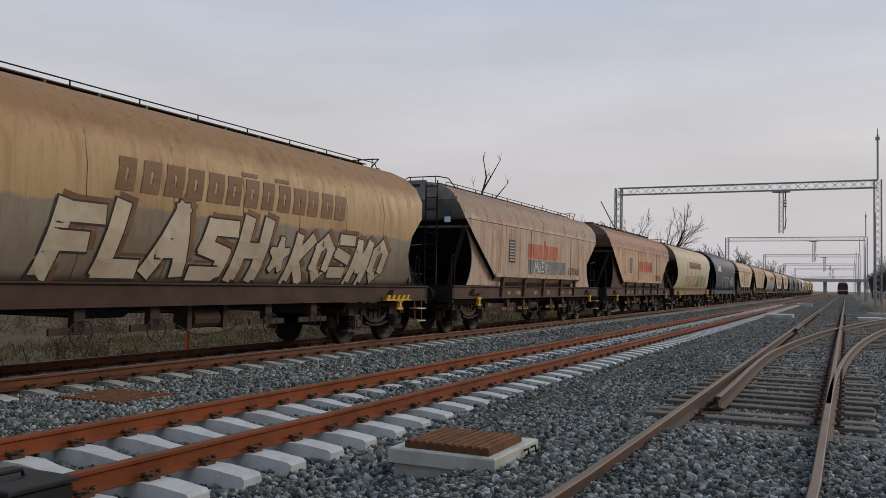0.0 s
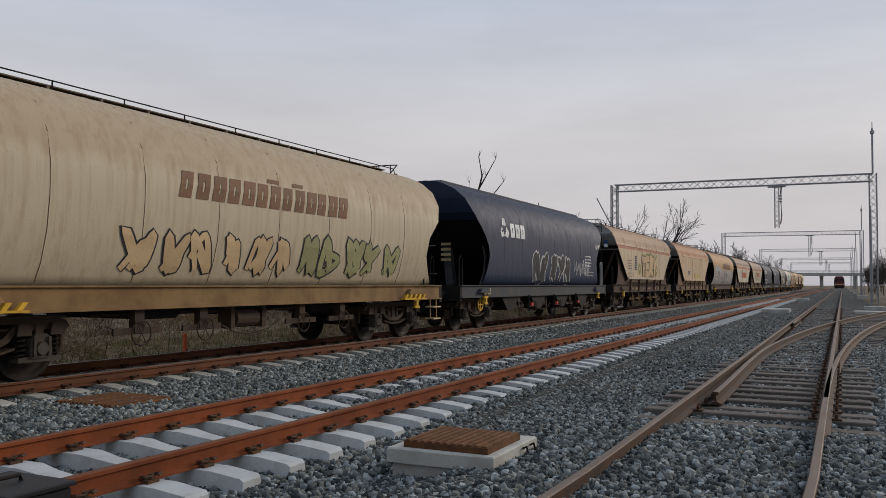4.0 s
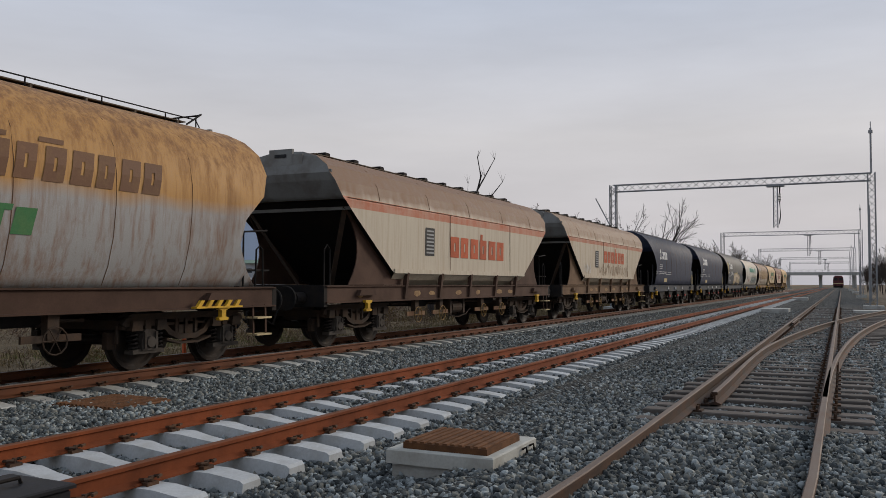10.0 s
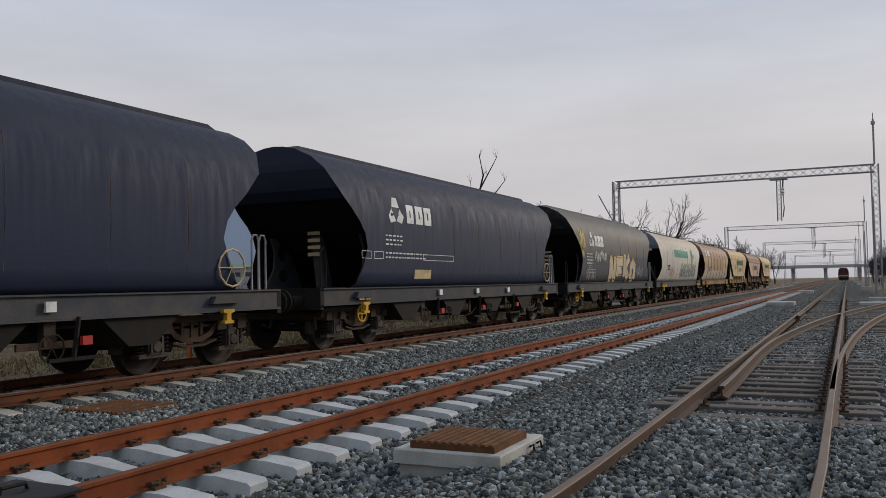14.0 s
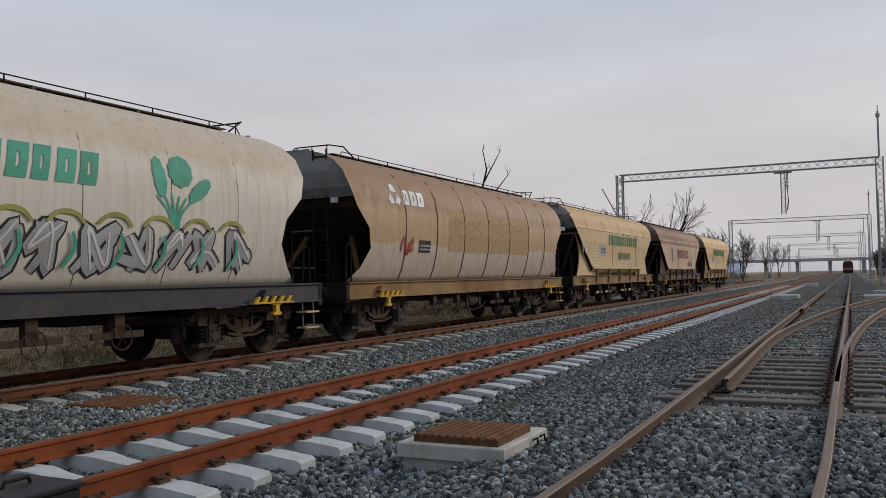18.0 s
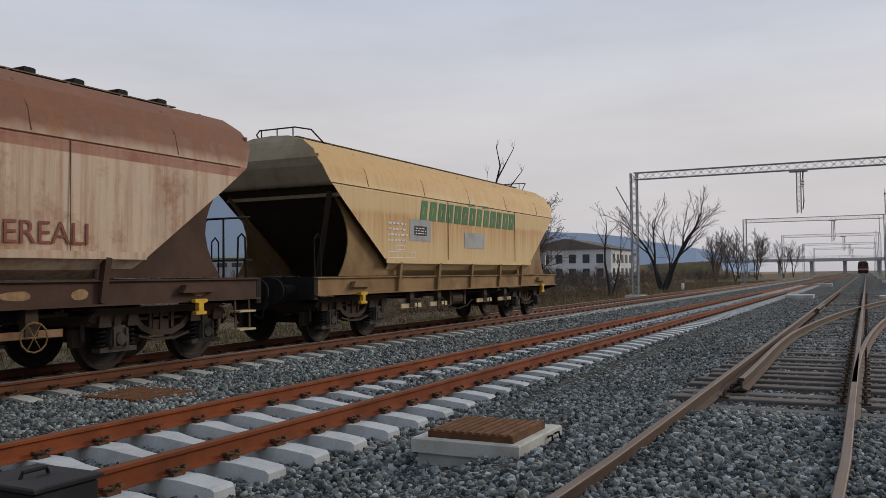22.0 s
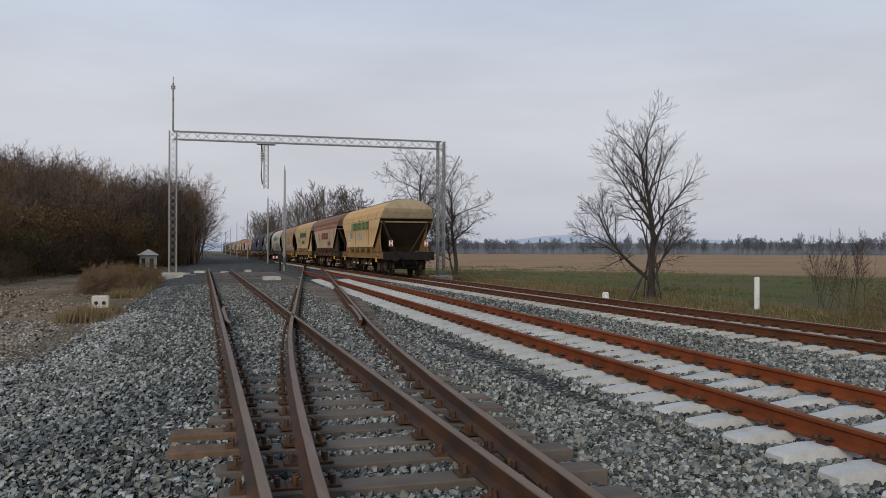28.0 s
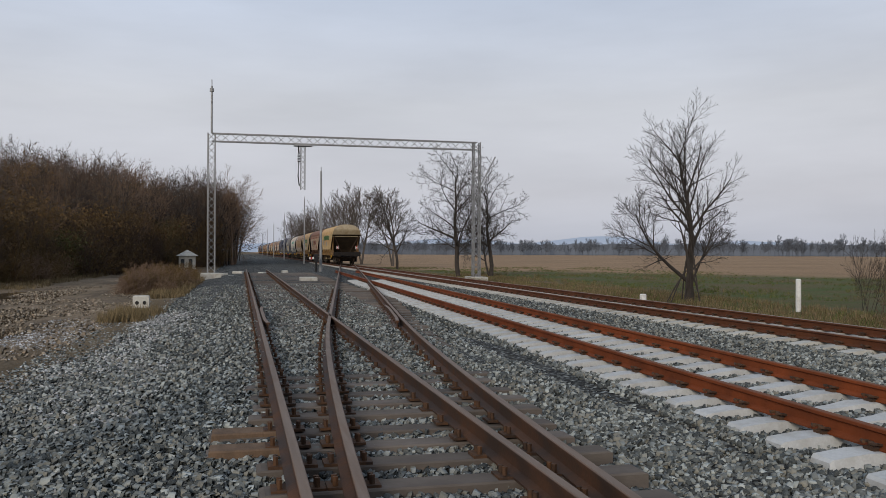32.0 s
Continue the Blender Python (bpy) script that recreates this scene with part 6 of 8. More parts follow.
    scribble(w, "angular", -4.2, -3.2, 1.85, 2.2, 6, 28, M_SPRAYW, .03)
    train.append((w, 15.85))
    w = angular_wagon(P_D, M_SILL_BROWN, M_END_GREY, "ivory grain hopper wagon with orange-red stripe and marks", 7.75, hatches=KNOBS)
    round_marks(w, "angular", M_ORANGE, -1.3, 2.55, 2.05, 2.6)
    list_plate(w, "angular", -2.7)
    train.append((w, 15.85))
    # ochre and grey barrel
    w = barrel_wagon("barrel", P_C, M_SILL_BROWN, M_END_GREY, "ochre-rusted barrel grain wagon with grey lower panels", 7.95)
    slab_marks(w, "barrel", M_UMBER, -1.2, 4.2, 2.72, 3.2)
    decal(w, "painted_mark", M_GREEN, "barrel", [rect(1.0, 1.3, 2.0, 2.35, .06), rect(1.45, 1.6, 2.0, 2.35, .06), rect(1.75, 2.05, 2.0, 2.35, .06), rect(.98, 1.35, 2.30, 2.38, .02), rect(1.4, 1.75, 2.30, 2.38, .02)], off=.009, label="green painted mark")
    decal(w, "grey_patch", M_GREYP, "barrel", [rect(-5.6, -2.3, 2.5, 3.05)], off=.006, label="blank grey painted patch")
    common_marks(w, "barrel", at=-4.6)
    train.append((w, 16.4))
    w = angular_wagon(P_B, M_SILL_UMBER, M_END_GREY, "rusty cream grain hopper wagon", 7.7, shift=-.05)
    list_plate(w, "angular", -2.6, 2.0, 2.25, .7)
    swirl(w, "angular", -.3, 2.2, 1.72, 2.1, 4, 42, M_GOLD, M_UMBER, None, .05)
    train.append((w, 15.8))
    w = angular_wagon(P_A, M_SILL_BROWN, M_END_GREY, "cream grain hopper wagon with red stripe and yellow graffiti", 7.6)
    list_plate(w, "angular", -2.9)
    decal(w, "graffiti", M_UMBER, "angular", [rect(-1.2, 2.1, 1.72, 2.15, .1)], off=.006, label="dark sprayed ground under the letters")
    for x, z in ((-1.75, 2.0), (2.35, 2.0)):
        for q in range(3):
            ribbon(w, "angular", [(x + .25 * math.cos(q * 1.1 + j * .8), z + .10 * q + .25 * math.sin(q * 1.1 + j * .8)) for j in range(6)], .12, M_LIME, .007 + .002 * q, "lime green sprayed cloud")
    sprayed_word(w, "angular", "TERY", -1.45, 2.25, 1.72, 2.85, M_SPRAYT, M_SPRAYB, .12, .30, .08, M_LIME)
    common_marks(w, "angular", True, -3.8, False)
    train.append((w, 15.8))
    # blue
    w = barrel_wagon("smooth", P_W4, M_SILL_BLUE, P_W4, "dark blue grain wagon with black and white graffiti", 8.3, guarded=False)
    star_mark(w, "smooth", -4.6, 3.05, .62)
    swirl(w, "smooth", -2.2, 2.0, 1.35, 2.45, 5, 61, M_SPRAYB, M_SPRAYW, M_SPRAYB, .1)
    scribble(w, "smooth", 2.5, 4.6, 1.75, 2.25, 10, 62, M_SPRAYW, .03)
    scribble(w, "smooth", 5.4, 6.2, 2.85, 3.05, 5, 63, M_SPRAYW, .035)
    common_marks(w, "smooth", at=4.6, plate=False)
    train.append((w, 16.5))
    w = barrel_wagon("barrel", P_W3, M_SILL_TAN, worn("end_brown_barrel", (0.19, 0.13, 0.09), (0.13, 0.09, 0.06), 0.7), "straw-coloured barrel grain wagon with graffiti along its foot", 7.85)
    slab_marks(w, "barrel", M_UMBER, -2.4, 2.4, 2.72, 3.15)
    swirl(w, "barrel", -3.6, .6, 1.5, 2.2, 6, 71, M_SPRAYT, M_SPRAYB, None, .1)
    swirl(w, "barrel", .7, 4.6, 1.5, 2.3, 5, 73, M_OLIVE, M_SPRAYB, None, .1)
    train.append((w, 16.0))
    w = angular_wagon(P_W2, M_SILL_BROWN, worn("end_rust", (0.15, 0.10, 0.075), (0.11, 0.06, 0.04), 0.7), "white grain hopper wagon stained brown-red by rust", 7.8, hatches=RIDGE_CAPS)
    round_marks(w, "angular", M_ORANGE, -1.2, 1.95, 2.15, 2.66)
    cereal_word(w, "angular", M_BROWNRED, 2.45, 1.74, .40)
    list_plate(w, "angular", -3.1)
    train.append((w, 15.85))
    w = angular_wagon(P_W1, M_SILL_BROWN, M_END_GREY, "grey-white grain hopper wagon with rust and orange marks", 7.8, web=P_W1)
    round_marks(w, "angular", M_ORANGE, -1.6, 1.5, 2.25, 2.72)
    decal(w, "grey_patch", M_END_GREY, "angular", [rect(-1.5, 2.4, 1.75, 2.2)], off=.007, label="green-grey overpainted band")
    sprayed_word(w, "angular", "MUER.", -1.0, .75, 1.74, 2.18, M_SPRAYW, None, .06, .09, 0)
    cereal_word(w, "angular", M_BROWNRED, 2.5, 1.78, .36)
    list_plate(w, "angular", -3.2)
    train.append((w, 15.85))
    w = barrel_wagon("barrel", P_W0, M_SILL_BROWN, M_END_GREY, "tan barrel grain wagon with brown marks and white graffiti", 8.0)
    slab_marks(w, "barrel", M_UMBER, -2.6, 3.3, 2.65, 3.15)
    sprayed_word(w, "barrel", "FLASH", -3.75, .85, 1.34, 2.5, M_SPRAYP, M_SPRAYB, .22, .24, .06, M_UMBER)
    sprayed_word(w, "barrel", "*", .85, 1.55, 1.5, 2.3, M_SPRAYP, M_SPRAYB, .1, .16, .05)
    sprayed_word(w, "barrel", "KOSMO", 1.45, 5.0, 1.36, 2.35, M_SPRAYP, M_SPRAYB, .2, .22, .06, M_UMBER)
    train.append((w, 16.4))
    # wagons ahead that have already gone by
    for i, j in enumerate((5, 6, 13, 15, 7, 5, 11)):
        src, length = train[j]
        train.append((copy_thing(src, pose(0, 0, 0)), length))
    for w, length in train[1:]:
        w.scale.z = 1.0 if "hopper" in w["label"] else .982
    return train


CONSIST = make_consist()

# where the train's tail stands, time by time
TAIL = [(0, 290.72), (3, 255.52), (6, 220.72), (9, 184.62), (13, 136.42), (16, 100.22), (18, 76.42), (20.5, 46.0), (22, 28.05), (22.5, 21.95), (23, 15.85), (24, 3.82), (25, -8.0), (25.5, -13.85), (28, -43.0), (29.5, -59.8), (32, -85.9)]


def motions():
    """The whole train rolls by at a steady pace."""
    back = 0.0
    for w, length in CONSIST:
        walk(w, [(t, pose(x - back - length / 2, Y_TRAIN, 0)) for t, x in TAIL])
        back += length


# ---------------------------------------------------------------- things beside the tracks
def lattice(k, a, b, w, d, pitch, chord=.06, web=.03, across=(0, 1, 0)):
    """A lattice girder or column from a to b: four chords and zigzag webs on its faces."""
    a, b = Vector(a), Vector(b)
    ax = (b - a).normalized()
    s = Vector(across).normalized()
    u = ax.cross(s).normalized()
    cs = [(i * w / 2, j * d / 2) for i, j in ((-1, -1), (1, -1), (1, 1), (-1, 1))]
    for i, j in cs:
        k.beam(a + s * i + u * j, b + s * i + u * j, chord, chord, tuple(u))
    n_ = max(2, int((b - a).length / pitch))
    for t in range(n_):
        p, q = a + (b - a) * (t / n_), a + (b - a) * ((t + 1) / n_)
        for f_ in range(4):
            c0, c1 = cs[f_], cs[(f_ + 1) % 4]
            if t % 2:
                c0, c1 = c1, c0
            k.beam(p + s * c0[0] + u * c0[1], q + s * c1[0] + u * c1[1], web, web, tuple(u))


def portal(x, y0, y1, top=8.47, mast=3.3, arm=True, label="galvanised lattice portal spanning the tracks, no wires"):
    """An overhead-line portal: two lattice legs, a lattice beam, a drop post."""
    w = thing("overhead_line_portal", (x, 0, 0), label, "portal", "overhead line portals")
    for y in (y0, y1):
        k = Mesh()
        lattice(k, (0, y, -.3), (0, y, top), .42, .42, .42, .075, .035, (0, 1, 0))
        part("leg", k, M_GALV, w)
        k = Mesh()
        k.box(-.75, .75, y - .6, y + .6, -.6, .02 if y < 0 else -.25, .03)
        part("footing", k, M_OLDCONC, w)
    k = Mesh()
    lattice(k, (0, y0, top - .25), (0, y1, top - .25), .40, .48, .55, .06, .03, (1, 0, 0))
    part("beam", k, M_GALV, w)
    k = Mesh()
    k.tube([(0, y0, top), (0, y0, top + mast - .4)], .06, 8)
    k.tube([(0, y0, top + mast - .75), (0, y0, top + mast - .55)], .13, 8)
    k.tube([(0, y0, top + mast - .4), (0, y0, top + mast)], .03, 6)
    part("top_mast", k, M_GALV, w)
    yd = -.95
    k = Mesh()
    lattice(k, (0, yd, top - 3.35), (0, yd, top - .5), .26, .26, .3, .05, .025)
    k.box(-.3, .3, yd - .55, yd + .55, top - .62, top - .52)
    part("drop_post", k, M_GALV, w)
    k = Mesh()
    k.tube([(0, yd - .28, top - .6), (0, yd - .25, top - 1.1)], .05, 6)
    for i in range(5):
        k.tube([(0, yd - .25, top - 1.15 - .1 * i), (0, yd - .25, top - 1.2 - .1 * i)], .09, 8)
    k.tube([(0, yd - .25, top - 1.6), (0, yd - .3, top - 2.5), (0, yd - .22, top - 3.1)], .04, 6)
    part("insulator", k, M_DARK, w)
    if arm:
        k = Mesh()
        k.tube([(0, y1 + .2, top - 3.0), (0, y1 + 1.3, top - .9)], .045, 6)
        k.tube([(0, y1 + .2, top - 2.3), (0, y1 + .5, top - 2.4)], .03, 6)
        part("stay_arm", k, M_GALV, w)
    return w


portal(60, -6.66, 9.95)
portal(122, -7.15, 10.0)
portal(181, -7.2, 10.0)
portal(242, -7.2, 10.0)
portal(292, -7.2, 10.0)
portal(-53.5, -6.48, 10.35, 8.58)
portal(-5.4, -7.4, 10.0, 9.6)

# a tubular mast with a bracket behind the train
w = thing("overhead_line_mast", (-0.17, 9.6, -.5), "round galvanised steel mast with an insulated bracket", "mast")
k = Mesh()
k.tube([(0, 0, 0), (0, 0, 4.2)], .12, 12)
k.tube([(0, 0, 4.2), (0, 0, 9.0)], .085, 12)
k.tube([(0, 0, 4.1), (0, 0, 4.35)], .14, 12)
part("pole", k, M_GALV, w)
k = Mesh()
k.tube([(0, 0, 5.95), (-.75, 0, 6.5), (-1.5, 0, 6.98), (-2.6, 0, 7.65)], .03, 6)
for i in range(6):
    k.tube([(-.25 - .11 * i, 0, 6.13 + .08 * i), (-.29 - .11 * i, 0, 6.16 + .08 * i)], .07, 8)
k.box(-.12, .12, -.12, .12, 5.85, 6.1)
part("bracket", k, M_GALV, w)

# cable pit with its rusty lid
w = thing("cable_pit", (6.98, -1.74, 0), "cast concrete cable pit with a rusty ribbed steel lid", "cable pit")
k = Mesh()
k.box(-.50, .50, -.46, .46, -.45, -.19)
part("pit_base", k, M_OLDCONC, w)
k = Mesh()
k.box(-.54, .54, -.5, .5, -.20, -.075, .012)
part("pit_slab", k, M_COVER, w)
k = Mesh()
k.box(-.47, .31, -.42, .37, -.085, -.022)
part("lid", k, M_GRATE, w, "rusty ribbed lid")
me = Mesh()
me.box(-.385, .385, -.022, .022, 0, .016, .004)
me = me.data("lid_rib", M_GRATE)
for i in range(11):
    ob = part("lid_rib", me, None, w)
    ob.location = (-.08, -.385 + .072 * i, -.022)
for x in (.15, .34):
    part("lifting_loop", pipe_rail([(x, -.505, -.12), (x, -.54, -.10), (x + .015, -.545, -.15), (x + .03, -.54, -.20), (x + .03, -.505, -.19)], .012), M_DARK, w)
w = thing("cable_pit", (8.03, 3.68, 0), "flush rusty grating over a cable pit in the ballast", "cable pit")
k = Mesh()
k.box(-.5, .5, -.52, .52, -.34, -.172, .01)
part("frame", k, M_GRATE, w)
me = Mesh()
me.box(-.48, .48, -.018, .018, 0, .02, .004)
me = me.data("grating_bar", M_GRATE)
for i in range(14):
    ob = part("grating_bar", me, None, w)
    ob.location = (0, -.45 + .069 * i, -.172)

# black point lantern
w = thing("point_lantern", (2.08, -2.02, -.07), "black steel point lantern with white bars, standing in the ballast", "signal lantern")
k = Mesh()
k.box(-.07, .20, -.17, .17, .10, .65, .012)
part("housing", k, M_BLACK, w)
k = Mesh()
k.box(-.085, .215, -.185, .185, .65, .668, .006)
part("cap", k, M_BLACK, w)
for z0, z1, x0 in ((.515, .556, -.02), (.37, .41, .04)):
    k = Mesh()
    k.prism([(x0, z0), (.15, z0 - .015), (.15, z1 - .015), (x0, z1)], -.177, -.171)
    part("white_bar", k, M_WHITE, w, "white bar")
k = Mesh()
k.box(-.066, -.045, -.177, -.171, .14, .62)
part("white_edge", k, M_WHITE, w)
k = Mesh()
k.tube([(.06, 0, -.3), (.06, 0, .12)], .05, 8)
k.box(-.12, .22, -.2, .2, -.34, -.24)
part("stand", k, M_DARK, w)
part("carry_handle", pipe_rail([(.0, 0, .665), (.01, 0, .69), (.11, 0, .69), (.12, 0, .665)], .008), M_DARK, w)

# posts, slabs and small boxes
def post(at, h, r, label, mat, name="marker_post"):
    w = thing(name, at, label, "post", "line-side posts")
    k = Mesh()
    k.tube([(0, 0, -.2), (0, 0, h - .03), (0, 0, h)], [r, r, r * .7], 10)
    part("shaft", k, mat, w)
    return w


post((15.5, 9.3, -.62), .75, .05, "orange-red plastic marker post", M_ORANGE)
post((-26.2, 14.55, -.62), 1.08, .095, "white painted concrete marker post", M_WHITE)
post((-28.0, 9.45, -.62), .5, .12, "short white kilometre stone", M_WHITE)
post((-19.5, 14.2, -.6), .9, .07, "thin white marker post", M_WHITE)
post((88, 12.0, -.6), .8, .15, "short white kilometre stone", M_WHITE)


def slab(at, sx, sy, sz, label, turn=0):
    k = Mesh()
    k.box(-sx / 2, sx / 2, -sy / 2, sy / 2, 0, sz, .03)
    single("concrete_slab", k, M_OLDCONC, label, "slab", "concrete slabs by the track", at=at, turn=turn)


slab((53.5, -1.3, -.36), 2.0, 1.5, .30, "pale concrete cable pit cover")
slab((96, -.9, -.33), 2.0, 1.5, .30, "pale concrete cable pit cover")
slab((51.5, -6.6, -.4), 1.6, 2.4, .35, "pale concrete slab beside the mast")
slab((-45.5, -1.2, -.4), .9, .9, .40, "pale concrete cable pit cover")
slab((-52, .6, -.4), 1.4, 1.0, .14, "pale concrete slab")
for i, (x, y) in enumerate(((-56, -5.3), (-58, -5.9), (-60, -4.9), (-57, -3.9), (-61, -3.2), (-62.5, -1.6))):
    slab((x, y, -.42), .7, .4, .24 + .08 * (i % 3), "broken concrete block", i * 37)

w = thing("cable_box", (-27.9, -7.72, -.45), "yellowed concrete block with black discs drawn as holes", "concrete block")
k = Mesh()
k.box(-.16, .16, -.24, .24, 0, .42, .03)
part("block", k, M_OLDCONC, w)
# the block is solid: black discs give the dark of its two holes
for y in (-.11, .11):
    k = Mesh()
    k.tube([(.155, y, .2), (.168, y, .2)], .06, 10)
    part("hole", k, M_BLACK, w)

# dwarf signal and slim poles along the line
w = thing("dwarf_signal", (-68, 1.15, -.35), "dwarf signal with red, white and black arms beside the points", "signal")
k = Mesh()
k.tube([(0, 0, 0), (0, 0, 1.2)], .09, 8)
k.box(-.15, .15, -.18, .18, .9, 1.5)
part("stand", k, M_BLACK, w)
k = Mesh()
k.box(-.06, .06, -.55, -.18, 1.10, 1.28)
part("arm", k, M_WHITE, w)
k = Mesh()
k.box(-.07, .07, -.45, -.32, 1.08, 1.30)
part("red_band", k, M_RED, w)
for i, (x, y, h) in enumerate(((-69, 1.6, 8.3), (-107, 3.0, 8.3), (-160, 3.1, 8.5), (-215, 3.2, 8.5), (-270, 3.2, 8.5), (-330, 3.2, 8.5), (-400, 3.2, 8.5))):
    w = thing("line_pole", (x, y, -.4), "slim grey steel pole beside the line", "pole", "slim poles")
    k = Mesh()
    k.tube([(0, 0, 0), (0, 0, h)], [.12, .07], 8)
    part("shaft", k, M_GALV, w)
    k = Mesh()
    k.tube([(0, 0, h), (0, 0, h + .35)], .03, 5)
    part("tip", k, M_GALV, w)
for x, y, h in ((92, -7.4, 9.5), (150, -7.6, 9.0)):
    w = thing("line_pole", (x, y, -.4), "slim grey steel pole beside the line", "pole", "slim poles")
    k = Mesh()
    k.tube([(0, 0, 0), (0, 0, h)], [.12, .07], 8)
    part("shaft", k, M_GALV, w)

# ---------------------------------------------------------------- waiting locomotive
w = thing("locomotive", (292, -3.9, 0), "red diesel locomotive waiting far off on the siding", "locomotive")
k = Mesh()
sec = [(-1.5, .9), (1.5, .9), (1.5, 2.6), (1.35, 3.6), (.9, 4.1), (-.9, 4.1), (-1.35, 3.6), (-1.5, 2.6)]
k.sweep(sec, [(-.35, 0, 0), (0, 0, 0), (14, 0, 0)])
part("body", k, worn("loco_red", (0.11, 0.03, 0.032), (0.07, 0.03, 0.03), 0.6), w)
k = Mesh()
for y in (-.72, .72):
    k.box(-.40, -.34, y - .52, y + .52, 2.6, 3.4)
part("windscreen", k, M_BLACK, w)
k = Mesh()
k.box(-.8, 14, -1.4, 1.4, .35, .95)
for y in (-.9, .9):
    k.tube([(-.95, y, 1.05), (-.4, y, 1.05)], .18, 10)
part("buffer_beam", k, M_DARK, w)
k = Mesh()
k.box(-.42, -.35, -1.4, 1.4, 1.5, 1.75)
part("white_band", k, M_CREAM, w)
for x in (1.2, 3.2, 10.2, 12.2):
    ob = part("wheelset", WHEELSET, None, w)
    ob.location = (x, 0, .49)

# ---------------------------------------------------------------- road bridge, buildings, hills
w = thing("road_bridge", (430, 0, 0), "concrete road overpass crossing the line far off", "bridge")
k = Mesh()
k.box(-5, 5, -45, 60, 5.6, 7.0)
part("deck", k, M_OLDCONC, w)
for y in (-24, -10, 4, 18, 32):
    k = Mesh()
    k.tube([(0, y, -.5), (0, y, 5.0)], .8, 10)
    k.box(-3.5, 3.5, y - .8, y + .8, 4.8, 5.6)
    part("pier", k, M_OLDCONC, w)
k = Mesh()
for z in (7.5, 8.0):
    k.box(-5.05, -4.95, -45, 60, z, z + .08)
for y in range(-45, 61, 3):
    k.box(-5.05, -4.95, y - .05, y + .05, 7, 8.05)
part("railing", k, M_GALV, w)
for s, y in ((-1, -45), (1, 60)):
    k = Mesh()
    k.v += [(-18, y, -.5), (18, y, -.5), (6, y, 6.6), (-6, y, 6.6), (-12, y + s * 160, -.5), (12, y + s * 160, -.5), (5, y + s * 160, 1.0), (-5, y + s * 160, 1.0)]
    k.f += [(0, 1, 2, 3), (4, 7, 6, 5), (3, 2, 6, 7), (0, 3, 7, 4), (1, 5, 6, 2)]
    part("embankment", k, M_SOIL, w)

M_WALLG = worn("grey_cladding", (0.36, 0.38, 0.40), (0.28, 0.29, 0.30), 0.7, 0, .3, .5, .1)
M_WALLW = worn("white_render", (0.62, 0.62, 0.60), (0.48, 0.46, 0.43), 0.8, 0, .4, .4, .1)
M_ROOFG = worn("green_roof_sheet", (0.13, 0.20, 0.15), (0.12, 0.15, 0.12), 0.7, 0, .4, .5, .1)
M_ROOFR = worn("brown_roof", (0.16, 0.13, 0.11), (0.10, 0.09, 0.08), 0.8, 0, .4, .5, .1)
M_PANE = worn("dark_window", (0.05, 0.055, 0.06), (0.08, 0.085, 0.09), 0.2, 0, .4, .3, .05)
w = thing("warehouse", (172, 52, -.6), "long grey warehouse with a green sheet roof", "warehouse")
k = Mesh()
k.box(0, 60, 0, 112, 0, 7.0)
part("wall", k, M_WALLG, w)
k = Mesh()
k.v += [(-.8, -1, 7.0), (60, -1, 7.0), (60, 113, 7.0), (-.8, 113, 7.0), (30, -1, 8.9), (30, 113, 8.9)]
k.f += [(0, 4, 5, 3), (4, 1, 2, 5), (0, 1, 4), (3, 5, 2), (0, 3, 2, 1)]
part("roof", k, M_ROOFG, w)
for i in range(22):
    k = Mesh()
    k.box(-.06, .02, 3 + i * 5, 6.4 + i * 5, 4.6, 5.7)
    part("window", k, M_PANE, w)
for y in (8, 40, 75):
    k = Mesh()
    k.box(-.08, .02, y, y + 4.5, 0, 3.4)
    part("door", k, M_WALLW, w)
w = thing("house", (150, 36.5, -.6), "white two-storey building with rows of windows", "house", turn=0)
k = Mesh()
k.box(0, 16, 0, 17, 0, 6.4)
part("wall", k, M_WALLW, w)
k = Mesh()
k.v += [(-.5, -.5, 6.4), (16.5, -.5, 6.4), (16.5, 17.5, 6.4), (-.5, 17.5, 6.4), (-.5, 8.5, 8.4), (16.5, 8.5, 8.4)]
k.f += [(0, 1, 5, 4), (3, 4, 5, 2), (0, 4, 3), (1, 2, 5), (0, 3, 2, 1)]
part("roof", k, M_ROOFR, w)
for r in range(2):
    for c_ in range(6):
        k = Mesh()
        k.box(-.06, .02, 1.4 + c_ * 2.6, 2.7 + c_ * 2.6, 1.2 + r * 2.6, 2.8 + r * 2.6)
        part("window", k, M_PANE, w)
    for c_ in range(5):
        k = Mesh()
        k.box(1.2 + c_ * 3, 2.6 + c_ * 3, -.06, .02, 1.2 + r * 2.6, 2.8 + r * 2.6)
        part("window", k, M_PANE, w)
w = thing("kiosk", (-79, -9.4, -.5), "small white hut with a hipped roof at the wood's edge", "hut")
k = Mesh()
k.box(-1.0, 1.0, -.95, .95, 0, 2.0)
w.scale = (.72, .72, .72)
part("wall", k, M_COVER, w)
k = Mesh()
k.v += [(-1.3, -1.25, 2.0), (1.3, -1.25, 2.0), (1.3, 1.25, 2.0), (-1.3, 1.25, 2.0), (0, 0, 2.75)]
k.f += [(0, 1, 4), (1, 2, 4), (2, 3, 4), (3, 0, 4), (3, 2, 1, 0)]
part("roof", k, M_OLDCONC, w)
for y in (-.5, .45):
    k = Mesh()
    k.box(1.0, 1.03, y - .22, y + .22, .5 if y < 0 else .1, 1.6)
    part("window" if y < 0 else "door", k, M_PANE, w)

